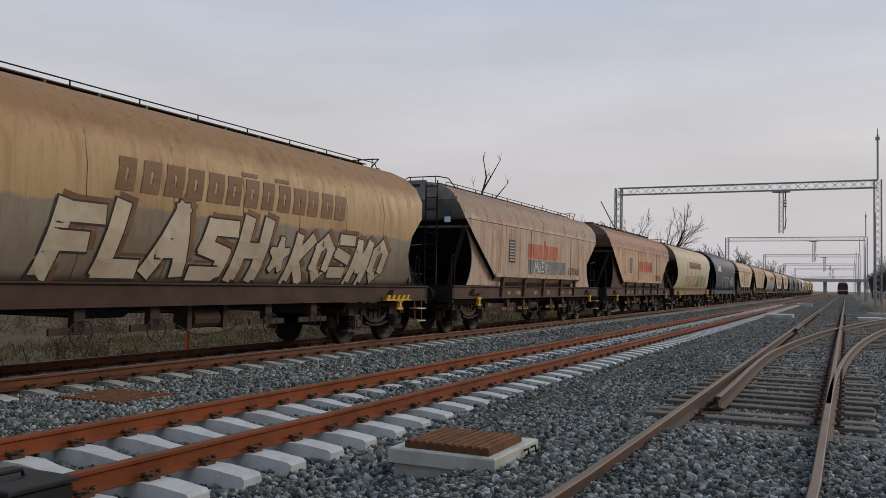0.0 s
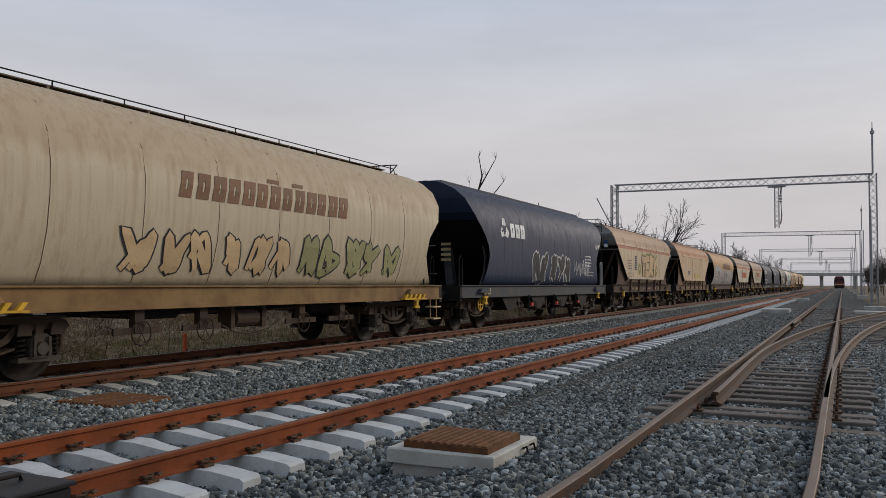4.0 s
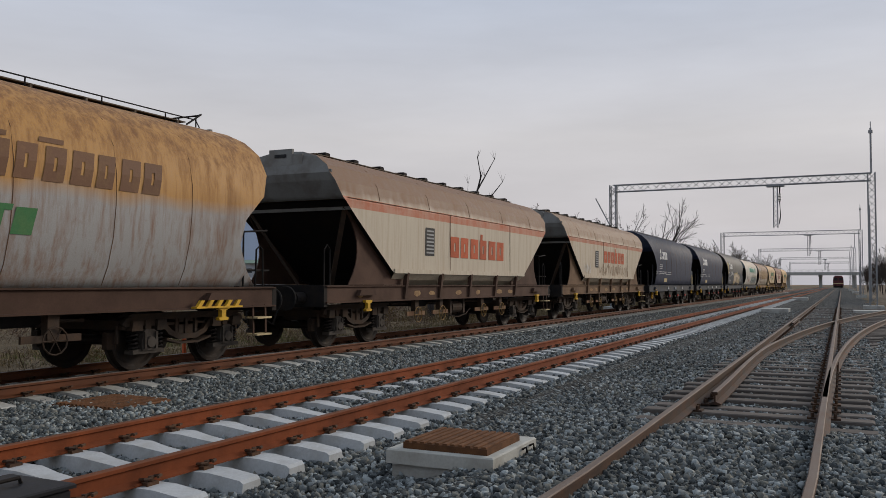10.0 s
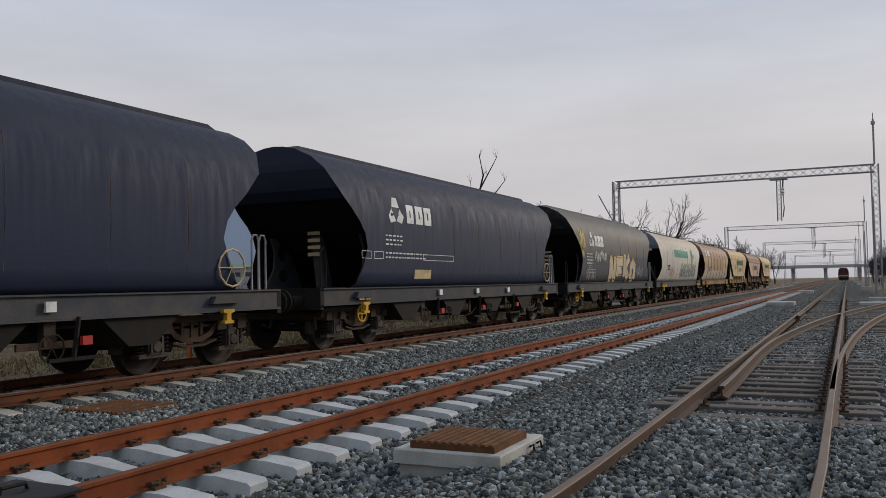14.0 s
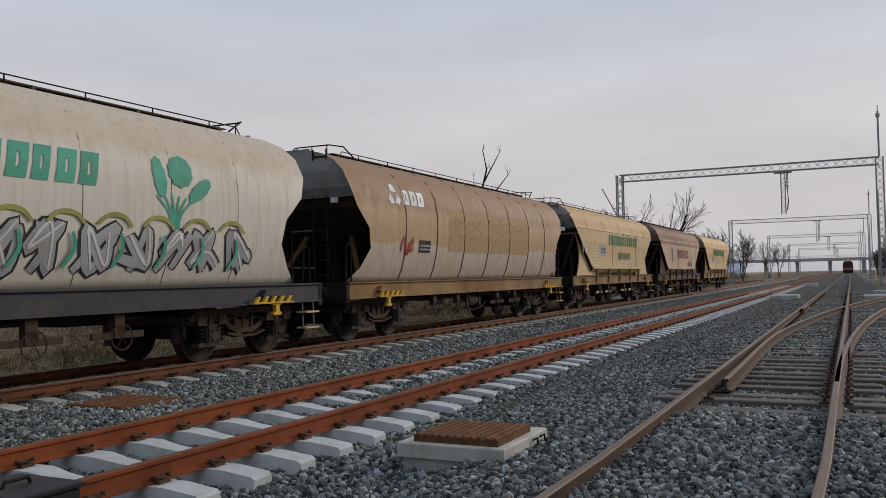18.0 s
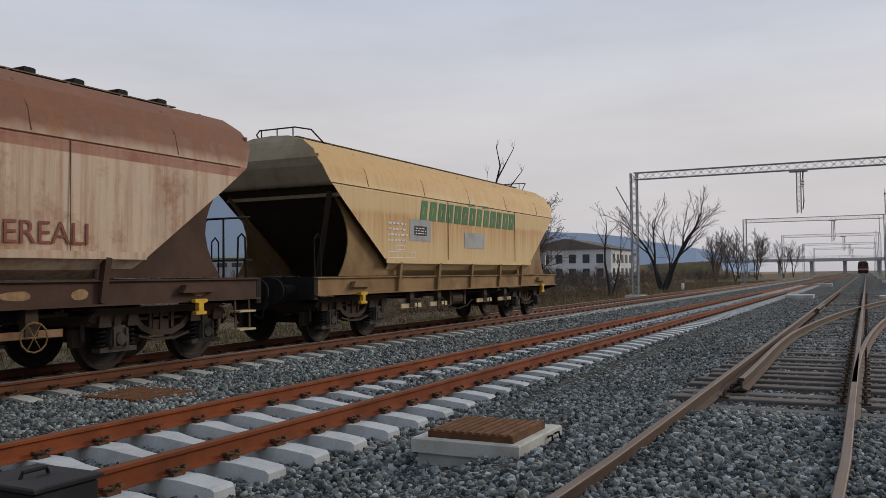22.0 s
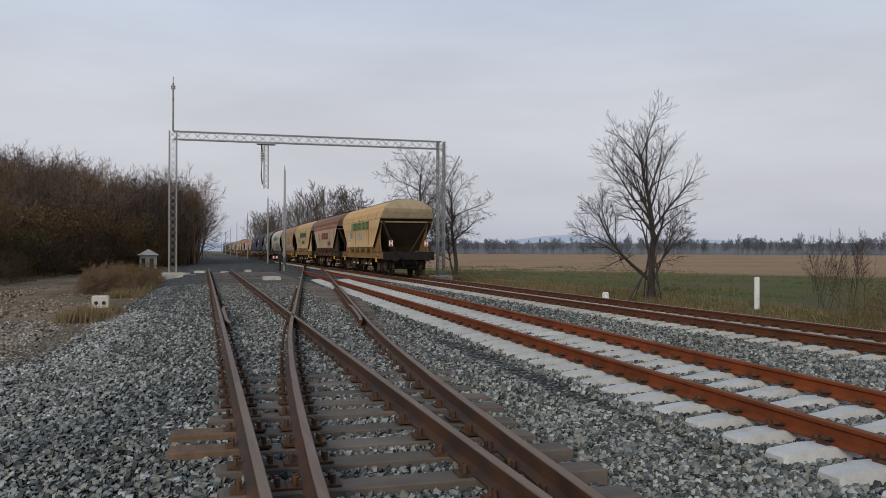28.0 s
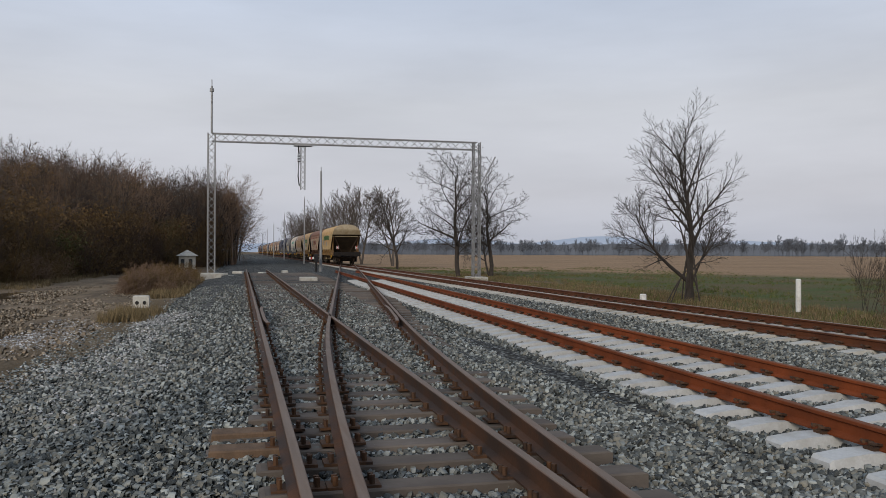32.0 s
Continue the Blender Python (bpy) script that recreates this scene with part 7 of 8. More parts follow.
# distance haze is mixed into the hills' base colour as blue-grey
M_HILL = worn("haze_tinted_hill", (0.36, 0.42, 0.51), (0.32, 0.38, 0.46), 1.0, 0, .004, .5, 0)
def hills(name, label, r0, az0, az1, h, seed, mat):
    k = Mesh()
    n_ = 60
    for i in range(n_ + 1):
        a = radians(az0 + (az1 - az0) * i / n_)
        edge = math.sin(math.pi * min(1, max(0, i / n_))) ** .5
        z = h * edge * (.55 + .8 * abs(noise.noise(Vector((i * .13, seed, 0)))) + .12 * noise.noise(Vector((i * .5, seed, 4))))
        c_, s_ = math.cos(a), math.sin(a)
        k.v += [(r0 * c_, r0 * s_, -2), (r0 * 1.05 * c_, r0 * 1.05 * s_, z), (r0 * 1.4 * c_, r0 * 1.4 * s_, -2)]
    for i in range(n_):
        k.f += [(3 * i + 3, 3 * i, 3 * i + 1, 3 * i + 4), (3 * i + 4, 3 * i + 1, 3 * i + 2, 3 * i + 5)]
    single(name, k, mat, label, "hills", kind="structure")


RIDGE = [(6, .7), (10, 1.6), (15, 2.6), (19, 2.9), (28, 3.6), (40, 5.2), (50, 6.2), (58, 5.4), (69, 4.6), (75, 3.6), (85, 2.3), (100, 1.2), (120, .5)]
k = Mesh()
for i in range(121):
    a = 6 + 114 * i / 120
    el = along(RIDGE, a) * (1 + .10 * noise.noise(Vector((i * .21, 3.3, 0))) + .04 * noise.noise(Vector((i * .7, 1.3, 4))))
    c_, s_ = math.cos(radians(a)), math.sin(radians(a))
    k.v += [(2000 * c_, 2000 * s_, -2), (2100 * c_, 2100 * s_, 2100 * math.tan(radians(el))), (2900 * c_, 2900 * s_, -2)]
for i in range(120):
    k.f += [(3 * i + 3, 3 * i, 3 * i + 1, 3 * i + 4), (3 * i + 4, 3 * i + 1, 3 * i + 2, 3 * i + 5)]
single("backdrop_hills", k, M_HILL, "long hills coloured blue-grey as by haze", "hills", kind="structure")
hills("backdrop_hills", "low hills coloured blue-grey as by haze", 2100, 120, 200, 40, 8.1, M_HILL)


# ---------------------------------------------------------------- trees
def limb_of(k, rng_, p, d, length, r, level, kids, thin, rise=.10, wander=.14, start=.3, open_=.62, round_from=3):
    """A limb that bends upwards, and the limbs that leave it in turn, finer and finer."""
    steps = (7, 5, 3, 2, 1, 1)[level]
    pts, rad, q, dd = [Vector(p)], [r], Vector(p), Vector(d).normalized()
    for i in range(steps):
        dd = (dd + Vector((rng_.uniform(-1, 1), rng_.uniform(-1, 1), rng_.uniform(-.6, .6))) * wander + Vector((0, 0, rise))).normalized()
        q = q + dd * (length / steps)
        pts.append(q.copy())
        rad.append(max(thin, r * (1 - .78 * (i + 1) / steps)))
    if level >= round_from:
        for a, b_ in zip(pts, pts[1:]):
            k.spike(a, b_ + (b_ - a) * .25, max(thin, r))
    else:
        k.tube(pts, rad, (8, 6, 4)[min(level, 2)], False)
    if level >= len(kids):
        return
    turn_ = rng_.uniform(0, 6.28)
    for i in range(kids[level]):
        t = start + (1 - start) * (i + rng_.uniform(.2, .9)) / kids[level]
        a = min(int(t * steps), steps - 1)
        o = pts[a] + (pts[a + 1] - pts[a]) * (t * steps - a)
        along_ = (pts[a + 1] - pts[a]).normalized()
        side_ = along_.cross(Vector((.31, .17, .93)))
        side_.normalize()
        up_ = side_.cross(along_)
        turn_ += 2.4 + rng_.uniform(-.4, .4)
        out = side_ * math.cos(turn_) + up_ * math.sin(turn_)
        ang = open_ * (1.25 - .5 * t) * rng_.uniform(.75, 1.25)
        limb_of(k, rng_, o, along_ * math.cos(ang) + out * math.sin(ang), length * rng_.uniform(.42, .62) * (1.12 - .55 * t), max(thin, rad[a] * rng_.uniform(.45, .65)), level + 1, kids, thin, rise, wander * 1.1, .15, open_, round_from)


def bare_tree(name, at, height, seed, label, mat=None, kids=(10, 7, 6, 4), stems=((0, 0, 1, 1),), trunk=.16, thin=.008, group="bare trees", rise=.08, start=.3, open_=.62, wander=.14):
    """A leafless tree; stems of (lean x, lean y, share of the height, share of the girth), each a part with its twigs."""
    w = thing(name, at, label, "tree", group)
    for q, (lx, ly, share, girth) in enumerate(stems):
        limb = Mesh()
        limb_of(limb, random.Random(seed * 31 + q), (lx * .2, ly * .2, -.1), Vector((lx, ly, 1)), height * share * .86, trunk * girth, 0, kids, thin, rise, wander, start, open_)
        part("stem", limb, mat or M_BARK, w)
    return w


# the dead tree leans over and ends in a few forked limbs
w = thing("dead_tree", (43.5, 15.6, -.7), "dead leaning tree with a few long bare forked limbs", "tree", "bare trees")
across_ = Vector((.41, -.91, 0))


def dead_limb(pts, r0, r1, seed):
    k = Mesh()
    r_ = random.Random(seed)
    n_ = len(pts) - 1
    path = [across_ * a + Vector((r_.uniform(-.08, .08), r_.uniform(-.08, .08), z)) for a, z in pts]
    k.tube(path, [r0 + (r1 - r0) * i / n_ for i in range(n_ + 1)], 6)
    for i in range(5):
        a = path[max(1, n_ - i % 2)]
        k.spike(a, a + Vector((r_.uniform(-.3, .3), r_.uniform(-.3, .3), r_.uniform(.3, .7))), r1 * .8)
    part("limb", k, M_BARKD, w)


dead_limb(((0, -.3), (.25, 1.2), (.62, 2.6), (1.2, 4.6), (1.4, 5.2)), .22, .13, 1)
dead_limb(((1.35, 5.0), (1.55, 6.0), (1.8, 7.2), (2.0, 8.2), (1.85, 9.3)), .10, .03, 2)
dead_limb(((1.85, 7.4), (2.3, 8.2), (2.75, 9.2)), .06, .02, 3)
dead_limb(((1.4, 5.1), (2.1, 6.3), (2.6, 7.0), (3.3, 7.9)), .08, .02, 4)
dead_limb(((1.6, 6.2), (1.3, 7.0), (1.35, 7.8)), .04, .015, 5)
dead_limb(((.8, 3.2), (.35, 4.2), (.25, 5.2)), .06, .02, 6)
dead_limb(((.7, 2.9), (1.6, 3.3), (2.3, 3.6), (2.6, 4.8)), .06, .015, 7)
k = Mesh()
k.tube([(0, 0, -.2), (.05, .05, 2.0), (.08, .02, 3.4), (.02, .1, 4.1)], [.22, .19, .17, .07], 8)
single("tree_stump", k, M_BARKD, "tall broken dead trunk", "tree stump", at=(43.1, 16.3, -.7))

# the willow: an upright stem, one long limb that leans out, and broken limbs at its foot
w = thing("bare_tree", (-32.3, 13.7, -.75), "tall bare willow with a leaning limb and broken branches", "tree", "bare trees")
for lx, ly, z0, ln, tr, sd, kd in ((.0, .10, -.1, 6.5, .17, 21, (15, 8, 6, 4)), (.1, -1.25, .9, 4.3, .09, 22, (9, 7, 6, 4)), (.05, -.16, .6, 2.9, .09, 23, (3, 3, 3)), (-.1, .42, .5, 3.2, .06, 24, (10, 7, 6, 3)), (.2, .9, 1.2, 2.3, .05, 25, (8, 6, 5, 3))):
    limb = Mesh()
    limb_of(limb, random.Random(sd), (0, 0, z0), Vector((lx, ly, 1)), ln, tr, 0, kd, .0058, .05, .12, .28 if sd > 22 else .34, .66)
    part("stem", limb, M_BARKW, w)
for i in range(11):
    a, q = i * 2.4, random.Random(60 + i)
    d, top = q.uniform(.25, 1.1), q.uniform(1.2, 3.0)
    limb = Mesh()
    limb.tube([(d * .5 * math.cos(a), d * math.sin(a), 0), (d * .3 * math.cos(a), d * .5 * math.sin(a), top * .55), (0, .05, top)], [.02, .035, .02], 5)
    part("broken_limb", limb, M_BARKW, w, "broken hanging limb")
bare_tree("bare_tree", (-66, 12.4, -.7), 9.8, 22, "tall bare tree beside the line", M_BARKW, (13, 8, 6, 4), ((0, 0, 1, 1), (.1, -.25, .7, .6)), .20, .012, rise=.02, open_=.95, wander=.2)
bare_tree("bare_tree", (-67, 15.4, -.7), 8.6, 23, "bare tree with a round crown beside the line", M_BARKW, (12, 8, 6, 4), ((0, .16, 1, 1), (0, -.22, .6, .5)), .20, .012, rise=.03, open_=.85, wander=.2)
bare_tree("bare_tree", (-98, 13.2, -.7), 9.6, 24, "slender bare tree far along the line", M_BARKW, (16, 7, 5, 3), ((0, 0, 1, 1),), .18, .018, rise=.03, start=.2, open_=.9)
bare_tree("bare_tree", (3.4, 20.5, -.7), 12.5, 25, "tall bare tree behind the train", M_BARKW, (12, 8, 6, 4), ((0, 0, 1, 1), (-.16, .05, .95, .8), (.06, -.05, .8, .6)), .15, .006, rise=.04, start=.2, open_=.66)
bare_tree("bare_tree", (1.4, 23.5, -.7), 12.0, 35, "tall bare tree behind the train", M_BARKW, (12, 7, 6, 4), ((0, 0, 1, 1), (-.15, 0, .9, .8)), .16, .007, rise=.06, start=.35)
bare_tree("bare_tree", (86, 13.6, -.7), 10.6, 26, "dark bare tree with spreading limbs", M_BARKD, (6, 5, 3), ((0, -.30, .95, 1), (.1, -.08, 1, 1), (0, .12, .95, .9), (-.1, .40, .85, .8), (0, -.55, .7, .6)), .22, .016, rise=.06, start=.4, open_=.5, wander=.2)
bare_tree("bare_tree", (70, 14.6, -.7), 8.0, 27, "thin bare tree beside the line", M_BARKD, (4, 3, 2), ((.1, .1, 1, 1), (.0, -.35, .9, .6)), .14, .012, rise=.06, start=.4)
bare_tree("bushy_tree", (72, 22, -.7), 8.5, 28, "dense twiggy bush tree", M_SHRUB, (12, 8, 6, 3), ((0, 0, 1, 1), (.2, .2, .8, .7)), .14, .016, start=.15, open_=.8)
bare_tree("bushy_tree", (50, 30, -.7), 8.0, 29, "dense twiggy bush tree", M_SHRUB, (12, 8, 6, 3), ((0, 0, 1, 1), (.2, .2, .8, .7), (-.2, -.2, .7, .7)), .14, .014, start=.1, open_=.8)
for i in range(9):
    r_ = random.Random(100 + i)
    bare_tree("bare_tree", (165 + i * 17, 19 + r_.uniform(-4, 10), -.7), r_.uniform(8, 12), 200 + i, "bare tree in the row far along the line", M_BARK, (9, 6, 5), ((0, .1, 1, 1), (0, -.2, .9, .7)), .2, .03, "row of far bare trees")
for i in range(14):
    r_ = random.Random(140 + i)
    bare_tree("bare_tree", (-120 - i * 17, 12.5 + r_.uniform(-2.5, 6), -.7), r_.uniform(11, 15), 240 + i, "bare tree in the row far along the line", M_BARK, (11, 6, 5), ((0, .1, 1, 1), (0, -.2, .9, .7)), .2, .03, "row of far bare trees")


def thicket(name, label, spots, mats, seed, kids=(8, 5, 4), thin=.0030, stems=1, rise=.08, start=.25, open_=.6):
    """Many bare trees or bushes standing close together."""
    protos = []
    r_ = random.Random(seed)
    for i in range(7):
        k = Mesh()
        for q in range(stems):
            limb_of(k, r_, (r_.uniform(-.1, .1) * stems, r_.uniform(-.1, .1) * stems, -.03), Vector((r_.uniform(-.12, .12) * stems, r_.uniform(-.12, .12) * stems, 1)), .84, .012 / stems ** .5, 0, kids, thin, rise, .13, start, open_, 1)
        protos.append((np.array(k.v), k.f))
    for m_i, mt in enumerate(mats):
        vs, fs, base = [], [], 0
        for j, (x, y, z, h, w_) in enumerate(spots):
            if j % len(mats) != m_i:
                continue
            v, f_ = protos[r_.randrange(7)]
            a = r_.uniform(0, 6.28)
            c_, s_ = math.cos(a), math.sin(a)
            vs.append(np.stack([(v[:, 0] * c_ - v[:, 1] * s_) * w_ + x, (v[:, 0] * s_ + v[:, 1] * c_) * w_ + y, v[:, 2] * h + z], 1))
            fs += [tuple(q + base for q in t) for t in f_]
            base += len(v)
        if not vs:
            continue
        me = bpy.data.meshes.new(name)
        me.from_pydata(np.concatenate(vs).tolist(), [], fs)
        me.materials.append(mt)
        tagged(new(name, me), label, "trees", kind="stuff")


def leaves(name, label, clumps, mat, seed, size):
    """Small withered leaves hanging in clumps (x, y, z, radius, half height, how many)."""
    rng_ = np.random.default_rng(seed)
    mid = []
    for x, y, z, r, h, n_ in clumps:
        g_ = rng_.normal(0, .5, (int(n_), 3)) * (r, r, h)
        mid.append(g_ + (x, y, z))
    mid = np.concatenate(mid)
    a, b_ = rng_.normal(0, 1, (len(mid), 3)) * size, rng_.normal(0, 1, (len(mid), 3)) * size
    v = np.stack([mid - a, mid + b_, mid + a], 1).reshape(-1, 3)
    me = bpy.data.meshes.new(name)
    me.vertices.add(len(v))
    me.vertices.foreach_set("co", v.reshape(-1))
    me.loops.add(len(v))
    me.loops.foreach_set("vertex_index", np.arange(len(v), dtype=np.int32))
    me.polygons.add(len(v) // 3)
    me.polygons.foreach_set("loop_start", np.arange(0, len(v), 3, dtype=np.int32))
    me.update(calc_edges=True)
    me.materials.append(mat)
    tagged(new(name, me), label, "leaves", kind="stuff")


def tuft_mat(name, a, b_):
    m, n, l, b = material(name, .95)
    g_ = n.new("ShaderNodeNewGeometry")
    l.new(mixed(n, l, g_.outputs["Random Per Island"], a, b_), b.inputs["Base Color"])
    return m


def wood_edge(x):
    """Where the wood ends towards the dirt road."""
    return min(-17.5 + max(0, -52 - x) * .2, -6.8)


r_ = random.Random(5)
spots_ = []
for i in range(560):
    x = -40 - r_.random() ** .8 * 95
    deep = r_.random() ** 1.2
    y = wood_edge(x) - 1 - deep * 24
    h = min(8.2 + max(0, -52 - x) * .065, 12) * r_.uniform(.72, 1.15) * (.85 + .3 * deep)
    spots_.append((x, y, -.6, h, h * .85))
for i in range(50):
    x = -98 - r_.random() * 60
    spots_.append((x, -5.4 - r_.random() * 4, -.6, r_.uniform(8.5, 11.5), 9))
thicket("woods", "dense brown bare wood beside the dirt road", spots_, (M_SHRUB, M_BARKD, M_SHRUBD, M_BARK), 3, (10, 7, 5), .0020, 1, .03, .22, .85)
spots_ = []
for i in range(230):
    x = -40 - r_.random() * 62
    spots_.append((x, wood_edge(x) + 1.0 - r_.random() * 3.5, -.6, r_.uniform(1.6, 4.8), r_.uniform(1.8, 4.0)))
thicket("undergrowth", "brown and ochre undergrowth at the edge of the wood", spots_, (M_LEAF, M_SHRUBD), 4, (7, 5, 4), .004, 3, .03, .1, .7)
M_LEAFO = tuft_mat("ochre_leaves", (0.060, 0.042, 0.022), (0.17, 0.105, 0.045))
M_LEAFG = tuft_mat("olive_leaves", (0.040, 0.046, 0.016), (0.11, 0.11, 0.042))
leaves("withered_leaves", "withered ochre leaves still hanging in the wood", [(x, y, r_.uniform(.6, 4.2), r_.uniform(.9, 2.0), r_.uniform(.7, 1.6), 520) for x, y, z, h, w_ in spots_[:120]] + [(x, wood_edge(x) - 3 - r_.random() * 8, r_.uniform(3, 7.5), 2.2, 1.5, 420) for x in (-44 - r_.random() * 45 for i in range(50))], M_LEAFO, 21, .05)
leaves("olive_leaves", "olive green leaves of bushes by the white hut", [(-80 - r_.random() * 12, -11.6 - r_.random() * 2.2, r_.uniform(.2, 3.4), 1.3, 1.0, 900) for i in range(22)] + [(-50 - r_.random() * 26, wood_edge(-60) + r_.uniform(-1.5, .5), r_.uniform(0, 2.0), 1.4, .8, 500) for i in range(12)], M_LEAFG, 22, .05)
spots_ = [(-36 - r_.random() * 16, -7.5 - r_.random() * 2.0, -.5, r_.uniform(.5, 1.3), r_.uniform(.7, 1.5)) for i in range(90)]
thicket("dry_bushes", "low russet dry bushes by the portal's foot", spots_, (M_SHRUB, M_LEAF), 6, (7, 5, 4), .006, 4, .02, .05, .8)
spots_ = [(-46 - r_.random() * 14, wood_edge(-46) + 2.2 - r_.random() * 3.5, -.5, r_.uniform(1.0, 2.0), r_.uniform(1.2, 2.2)) for i in range(60)]
thicket("dry_bushes", "russet dry bushes beside the dirt road", spots_, (M_SHRUB, M_LEAF), 16, (7, 5, 4), .006, 4, .02, .05, .8)
spots_ = [(r_.uniform(-22, 70), r_.uniform(11.5, 26), -.75, r_.uniform(.5, 1.3), r_.uniform(.9, 2.0)) for i in range(300)]
thicket("dry_scrub", "knee-high dry brown scrub behind the line", spots_, (M_SHRUB, M_LEAF), 7, (6, 4, 3), .006, 3, .03, .1, .7)
spots_ = [(r_.uniform(20, 200), r_.uniform(16, 48), -.7, r_.uniform(1.2, 2.8), r_.uniform(1.5, 3.2)) for i in range(300)]
thicket("scrub", "brown winter scrub on the waste ground", spots_, (M_SHRUB, M_BARK), 8, (7, 5, 4), .005, 3, .03, .1, .7)
spots_ = [(-25.6 + r_.uniform(-.5, .5), 17.6 + r_.uniform(-.5, .5), -.7, r_.uniform(1.7, 2.9), r_.uniform(1.2, 1.8)) for i in range(4)] + [(r_.uniform(-20, -10), r_.uniform(20, 26), -.7, r_.uniform(1.4, 2.6), r_.uniform(1.3, 2.2)) for i in range(9)]
thicket("bushes", "dark leafless bushes at the field's edge", spots_, (M_SHRUBD, M_BARKD), 9, (7, 5, 4), .003, 3, .04, .1, .6)
spots_ = [(80 + r_.random() * 240, -10.2 - r_.random() * 12, -.5, r_.uniform(4.5, 8), r_.uniform(3.5, 5.5)) for i in range(170)]
thicket("woods", "dark trees standing along the siding far off", spots_, (M_BARKD, M_SHRUBD), 10, (9, 6, 4), .004)
leaves("dark_needles", "dark green needles of firs along the siding", [(x, y, z_, 1.5 - .17 * z_, .5, 420) for x, y in ((84, -11.2), (92, -11.6), (101, -12.2), (112, -12.0)) for z_ in (.6, 1.5, 2.4, 3.3, 4.2, 5.1)], tuft_mat("fir_needles", (0.016, 0.022, 0.014), (0.035, 0.045, 0.026)), 23, .09)
# far woods: the blue of distance haze is part of their base colour
M_FARWOOD = worn("haze_tinted_wood", (0.125, 0.14, 0.165), (0.10, 0.11, 0.13), 1.0, 0, .02, .6, 0)
spots_ = []
for i in range(420):
    a = radians(122 + r_.random() * 55)
    d = r_.uniform(520, 640)
    spots_.append((d * math.cos(a), d * math.sin(a), -1, r_.uniform(7.5, 11.5) * (1.3 if i % 17 == 0 else 1), r_.uniform(8, 14)))
thicket("far_woods", "line of woods across the fields, tinted as by haze", spots_, (M_FARWOOD,), 12, (8, 6, 3), .010)
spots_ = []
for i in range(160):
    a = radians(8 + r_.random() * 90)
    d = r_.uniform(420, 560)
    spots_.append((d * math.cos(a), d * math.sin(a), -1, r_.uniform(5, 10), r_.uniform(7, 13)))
thicket("far_woods", "line of woods across the fields, tinted as by haze", spots_, (M_FARWOOD,), 13, (8, 6, 3), .010)
band = Mesh()
for i in range(481):
    a = radians(100 + i * .1625)
    z = 7.6 + 1.2 * noise.noise(Vector((i * .075, 2, 0))) + 1.4 * noise.noise(Vector((i * .30, 5, 0))) + 1.2 * noise.noise(Vector((i * .9, 8, 0)))
    band.v += [(650 * math.cos(a), 650 * math.sin(a), -1), (655 * math.cos(a), 655 * math.sin(a), z), (700 * math.cos(a), 700 * math.sin(a), -1)]
for i in range(480):
    band.f += [(3 * i + 3, 3 * i, 3 * i + 1, 3 * i + 4), (3 * i + 4, 3 * i + 1, 3 * i + 2, 3 * i + 5)]
single("backdrop_woods", band, M_FARWOOD, "dark haze-tinted belt of woods on the horizon", "woods", kind="structure")

# withered grass and weeds, each tuft a fan of thin blades
def tufts(name, label, spots, mat, seed, lo, hi, blades=12, wide=.012):
    rng_ = np.random.default_rng(seed)
    n_ = len(spots)
    a = rng_.uniform(0, 6.28, (n_, blades))
    h = rng_.uniform(lo, hi, (n_, 1)) * rng_.uniform(.5, 1.0, (n_, blades))
    out = h * rng_.uniform(.15, .8, (n_, blades))
    root = rng_.uniform(-.5, .5, (n_, blades, 2)) * hi * .8
    x, y = spots[:, 0:1] + root[:, :, 0], spots[:, 1:2] + root[:, :, 1]
    z = np.repeat(spots[:, 2:3], blades, 1)
    sx, sy = -np.sin(a) * wide, np.cos(a) * wide
    v = np.stack([np.stack([x - sx, y - sy, z], 2), np.stack([x + sx, y + sy, z], 2), np.stack([x + out * np.cos(a), y + out * np.sin(a), z + h], 2)], 2).reshape(-1, 3)
    k_ = len(v) // 3
    me = bpy.data.meshes.new(name)
    me.vertices.add(len(v))
    me.vertices.foreach_set("co", v.reshape(-1))
    me.loops.add(len(v))
    me.loops.foreach_set("vertex_index", np.arange(len(v), dtype=np.int32))
    me.polygons.add(k_)
    me.polygons.foreach_set("loop_start", np.arange(0, len(v), 3, dtype=np.int32))
    me.update(calc_edges=True)
    me.materials.append(mat)
    tagged(new(name, me), label, "grass", kind="stuff")


M_DRY = tuft_mat("dry_grass", (0.075, 0.060, 0.030), (0.24, 0.18, 0.10))
M_GRASS = tuft_mat("winter_grass", (0.055, 0.085, 0.022), (0.15, 0.14, 0.055))
rng = np.random.default_rng(17)


def strip(n_, x0, x1, y0, y1, cut=-1.0):
    p = np.stack([rng.uniform(x0, x1, n_), y0 + (y1 - y0) * rng.random(n_) ** 1.5, np.zeros(n_)], 1)
    p[:, 2] = [ground_height(x, y) - .03 for x, y in p[:, :2]]
    return p[[noise.noise(Vector((x * .12, y * .25, 5))) > cut for x, y, z in p]]


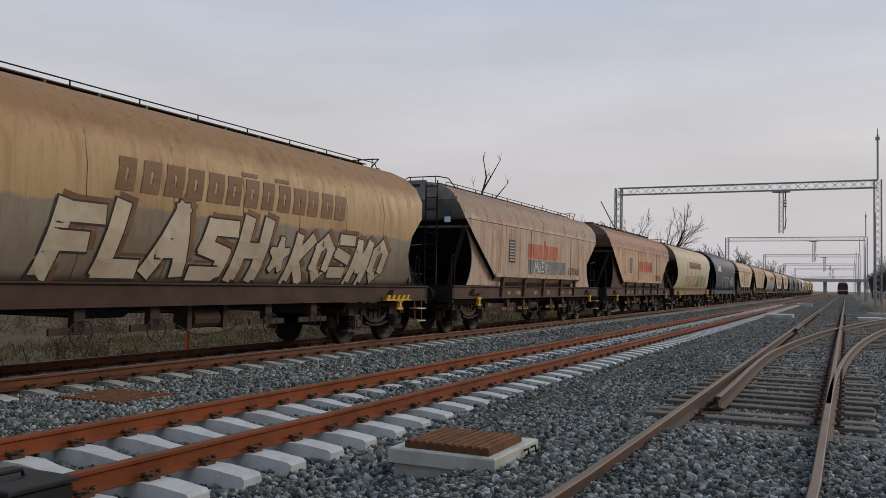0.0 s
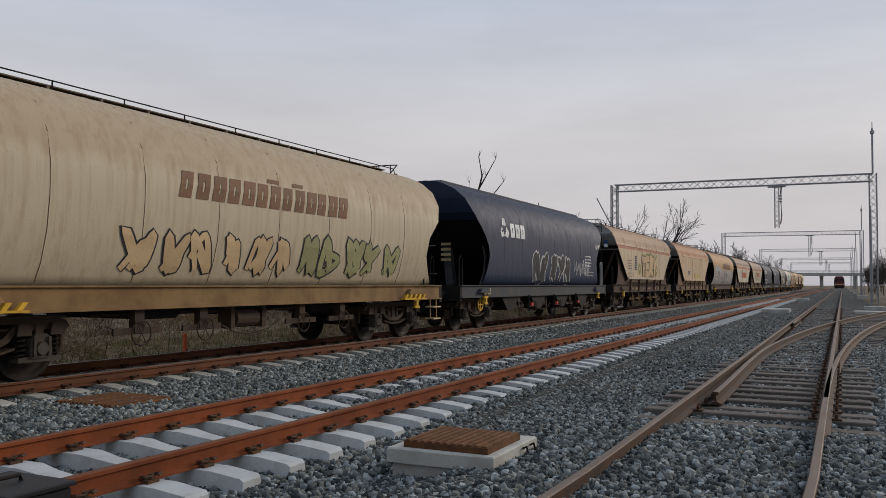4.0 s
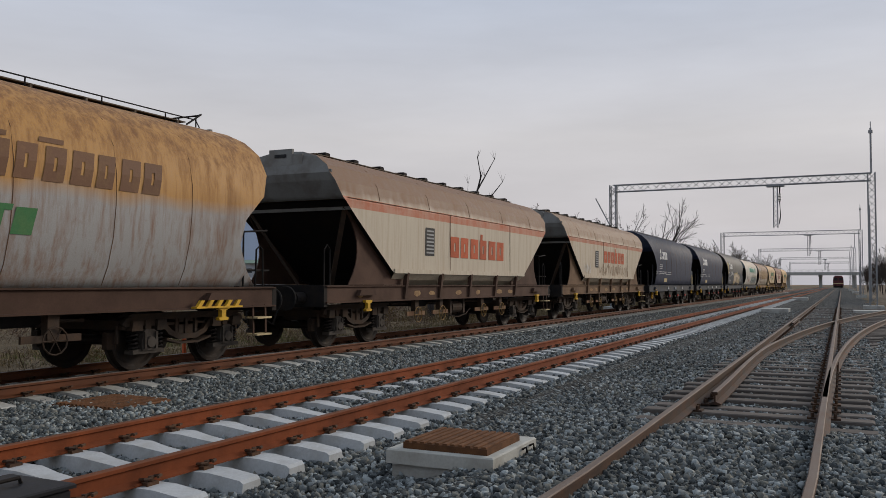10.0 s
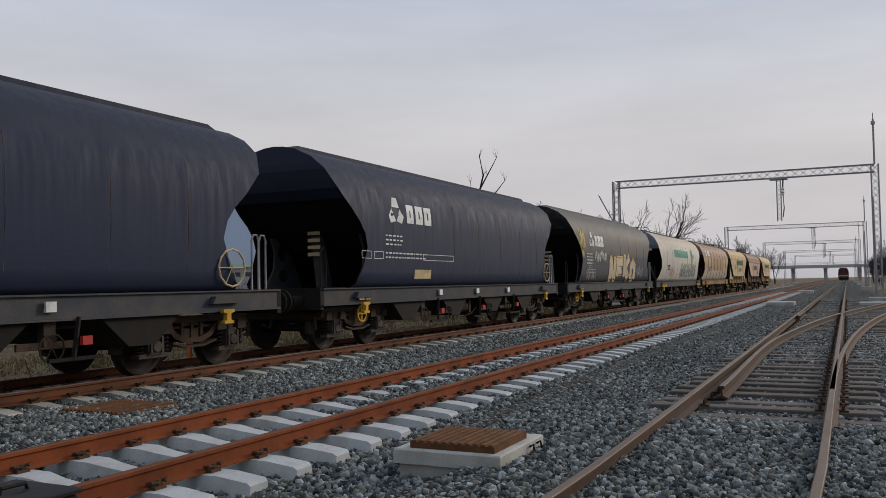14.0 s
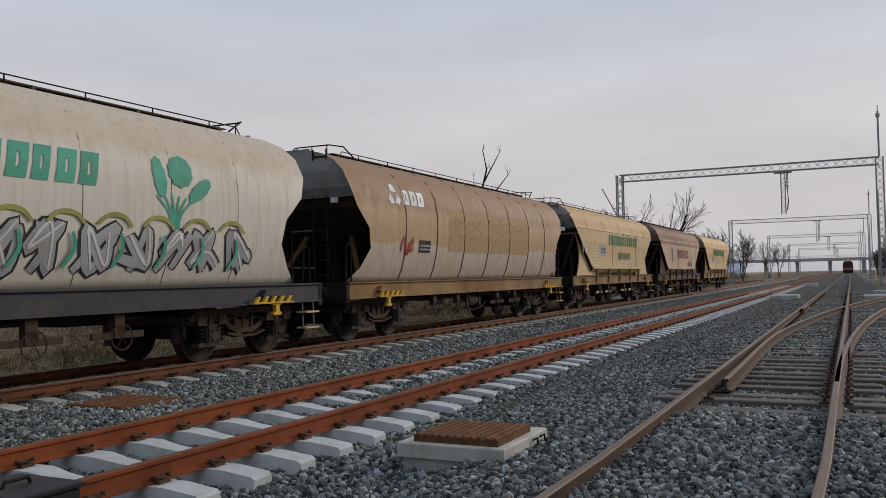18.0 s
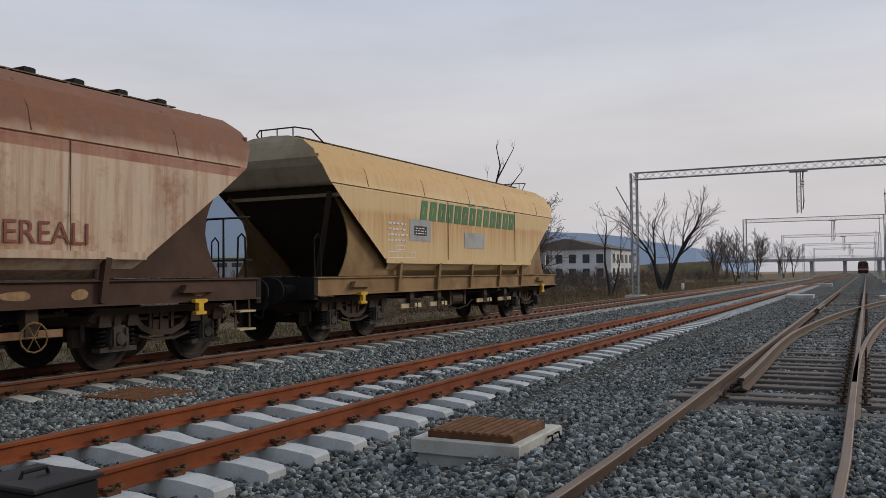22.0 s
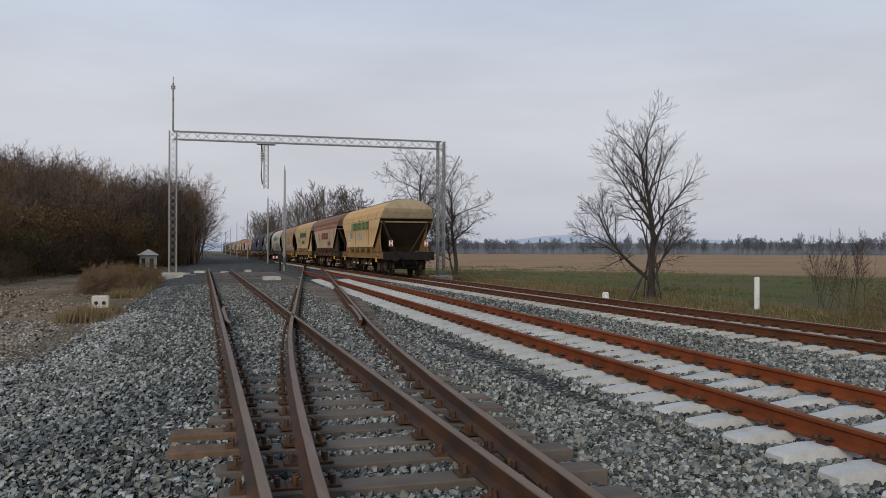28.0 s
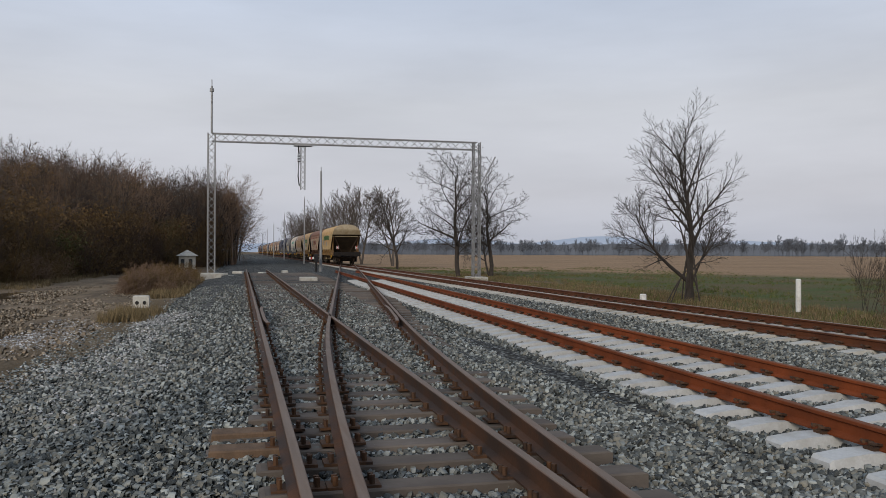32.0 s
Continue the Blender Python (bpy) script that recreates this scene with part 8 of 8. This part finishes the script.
tufts("dry_grass", "withered brown grass along the ballast's edge", strip(9000, -75, 40, 8.9, 17, -.25), M_DRY, 1, .10, .40)
tufts("grass", "green winter grass among the withered stalks", strip(5000, -75, 40, 9.2, 17, -.1), M_GRASS, 11, .08, .28)
tufts("dry_grass", "withered brown grass on the waste ground", strip(5000, 40, 160, 9.2, 24, -.3), M_DRY, 2, .2, .7, 10, .02)
tufts("grass", "short green winter grass in the field", strip(9000, -110, -14, 12, 44, -.1), M_GRASS, 3, .06, .22, 10, .02)
tufts("dry_weeds", "tall brown weeds in the field", strip(2200, -110, -8, 11, 45, .1), M_DRY, 4, .2, .5, 10, .012)
tufts("dry_grass", "brown grass beside the dirt road", strip(2500, -60, -22, -8.0, -6.9, -.1), M_DRY, 5, .12, .45)
tufts("dry_grass", "brown grass at the wood's edge", strip(3000, -90, -18, -17.5, -14.0, -.1), M_DRY, 6, .1, .45)
M_BRUSH = tuft_mat("brushwood", (0.06, 0.042, 0.03), (0.16, 0.11, 0.068))
brush = strip(5000, -150, -40, 0, -30, -1)
brush[:, 1] += [wood_edge(x) - 1.5 for x in brush[:, 0]]
tufts("brushwood", "dark tangled brushwood filling the wood", brush, M_BRUSH, 8, .8, 2.6, 12, .02)
russet = strip(260, -50, -36, -9.2, -7.2, -.1)
tufts("dry_grass", "russet dry stalks by the portal's foot", russet, tuft_mat("russet_stalks", (0.075, 0.044, 0.027), (0.17, 0.105, 0.06)), 9, .2, .7, 18, .008)

# puddles on the dirt road
m, n, l, b = material("puddle_water", 0.04)
b.inputs["Base Color"].default_value = (0.10, 0.075, 0.05, 1)
b.inputs["Specular IOR Level"].default_value = 0.5
M_WATER = m
for x, y, rx, ry, s in ((-24.6, -10.9, 3.2, 1.1, 1), (-36.0, -12.9, 4.2, 1.5, 2), (-19.5, -9.7, 1.6, .5, 3)):
    k = Mesh()
    k.poly([(rx * math.cos(a * .2618) * (1 + .25 * noise.noise(Vector((a * .6, s, 0)))), ry * math.sin(a * .2618) * (1 + .25 * noise.noise(Vector((a * .6, s, 7)))), 0) for a in range(24)])
    single("puddle", k, M_WATER, "shallow puddle on the dirt road", "puddle", "puddles", kind="structure", at=(x, y, ground_height(x, y) + .006))

motions()
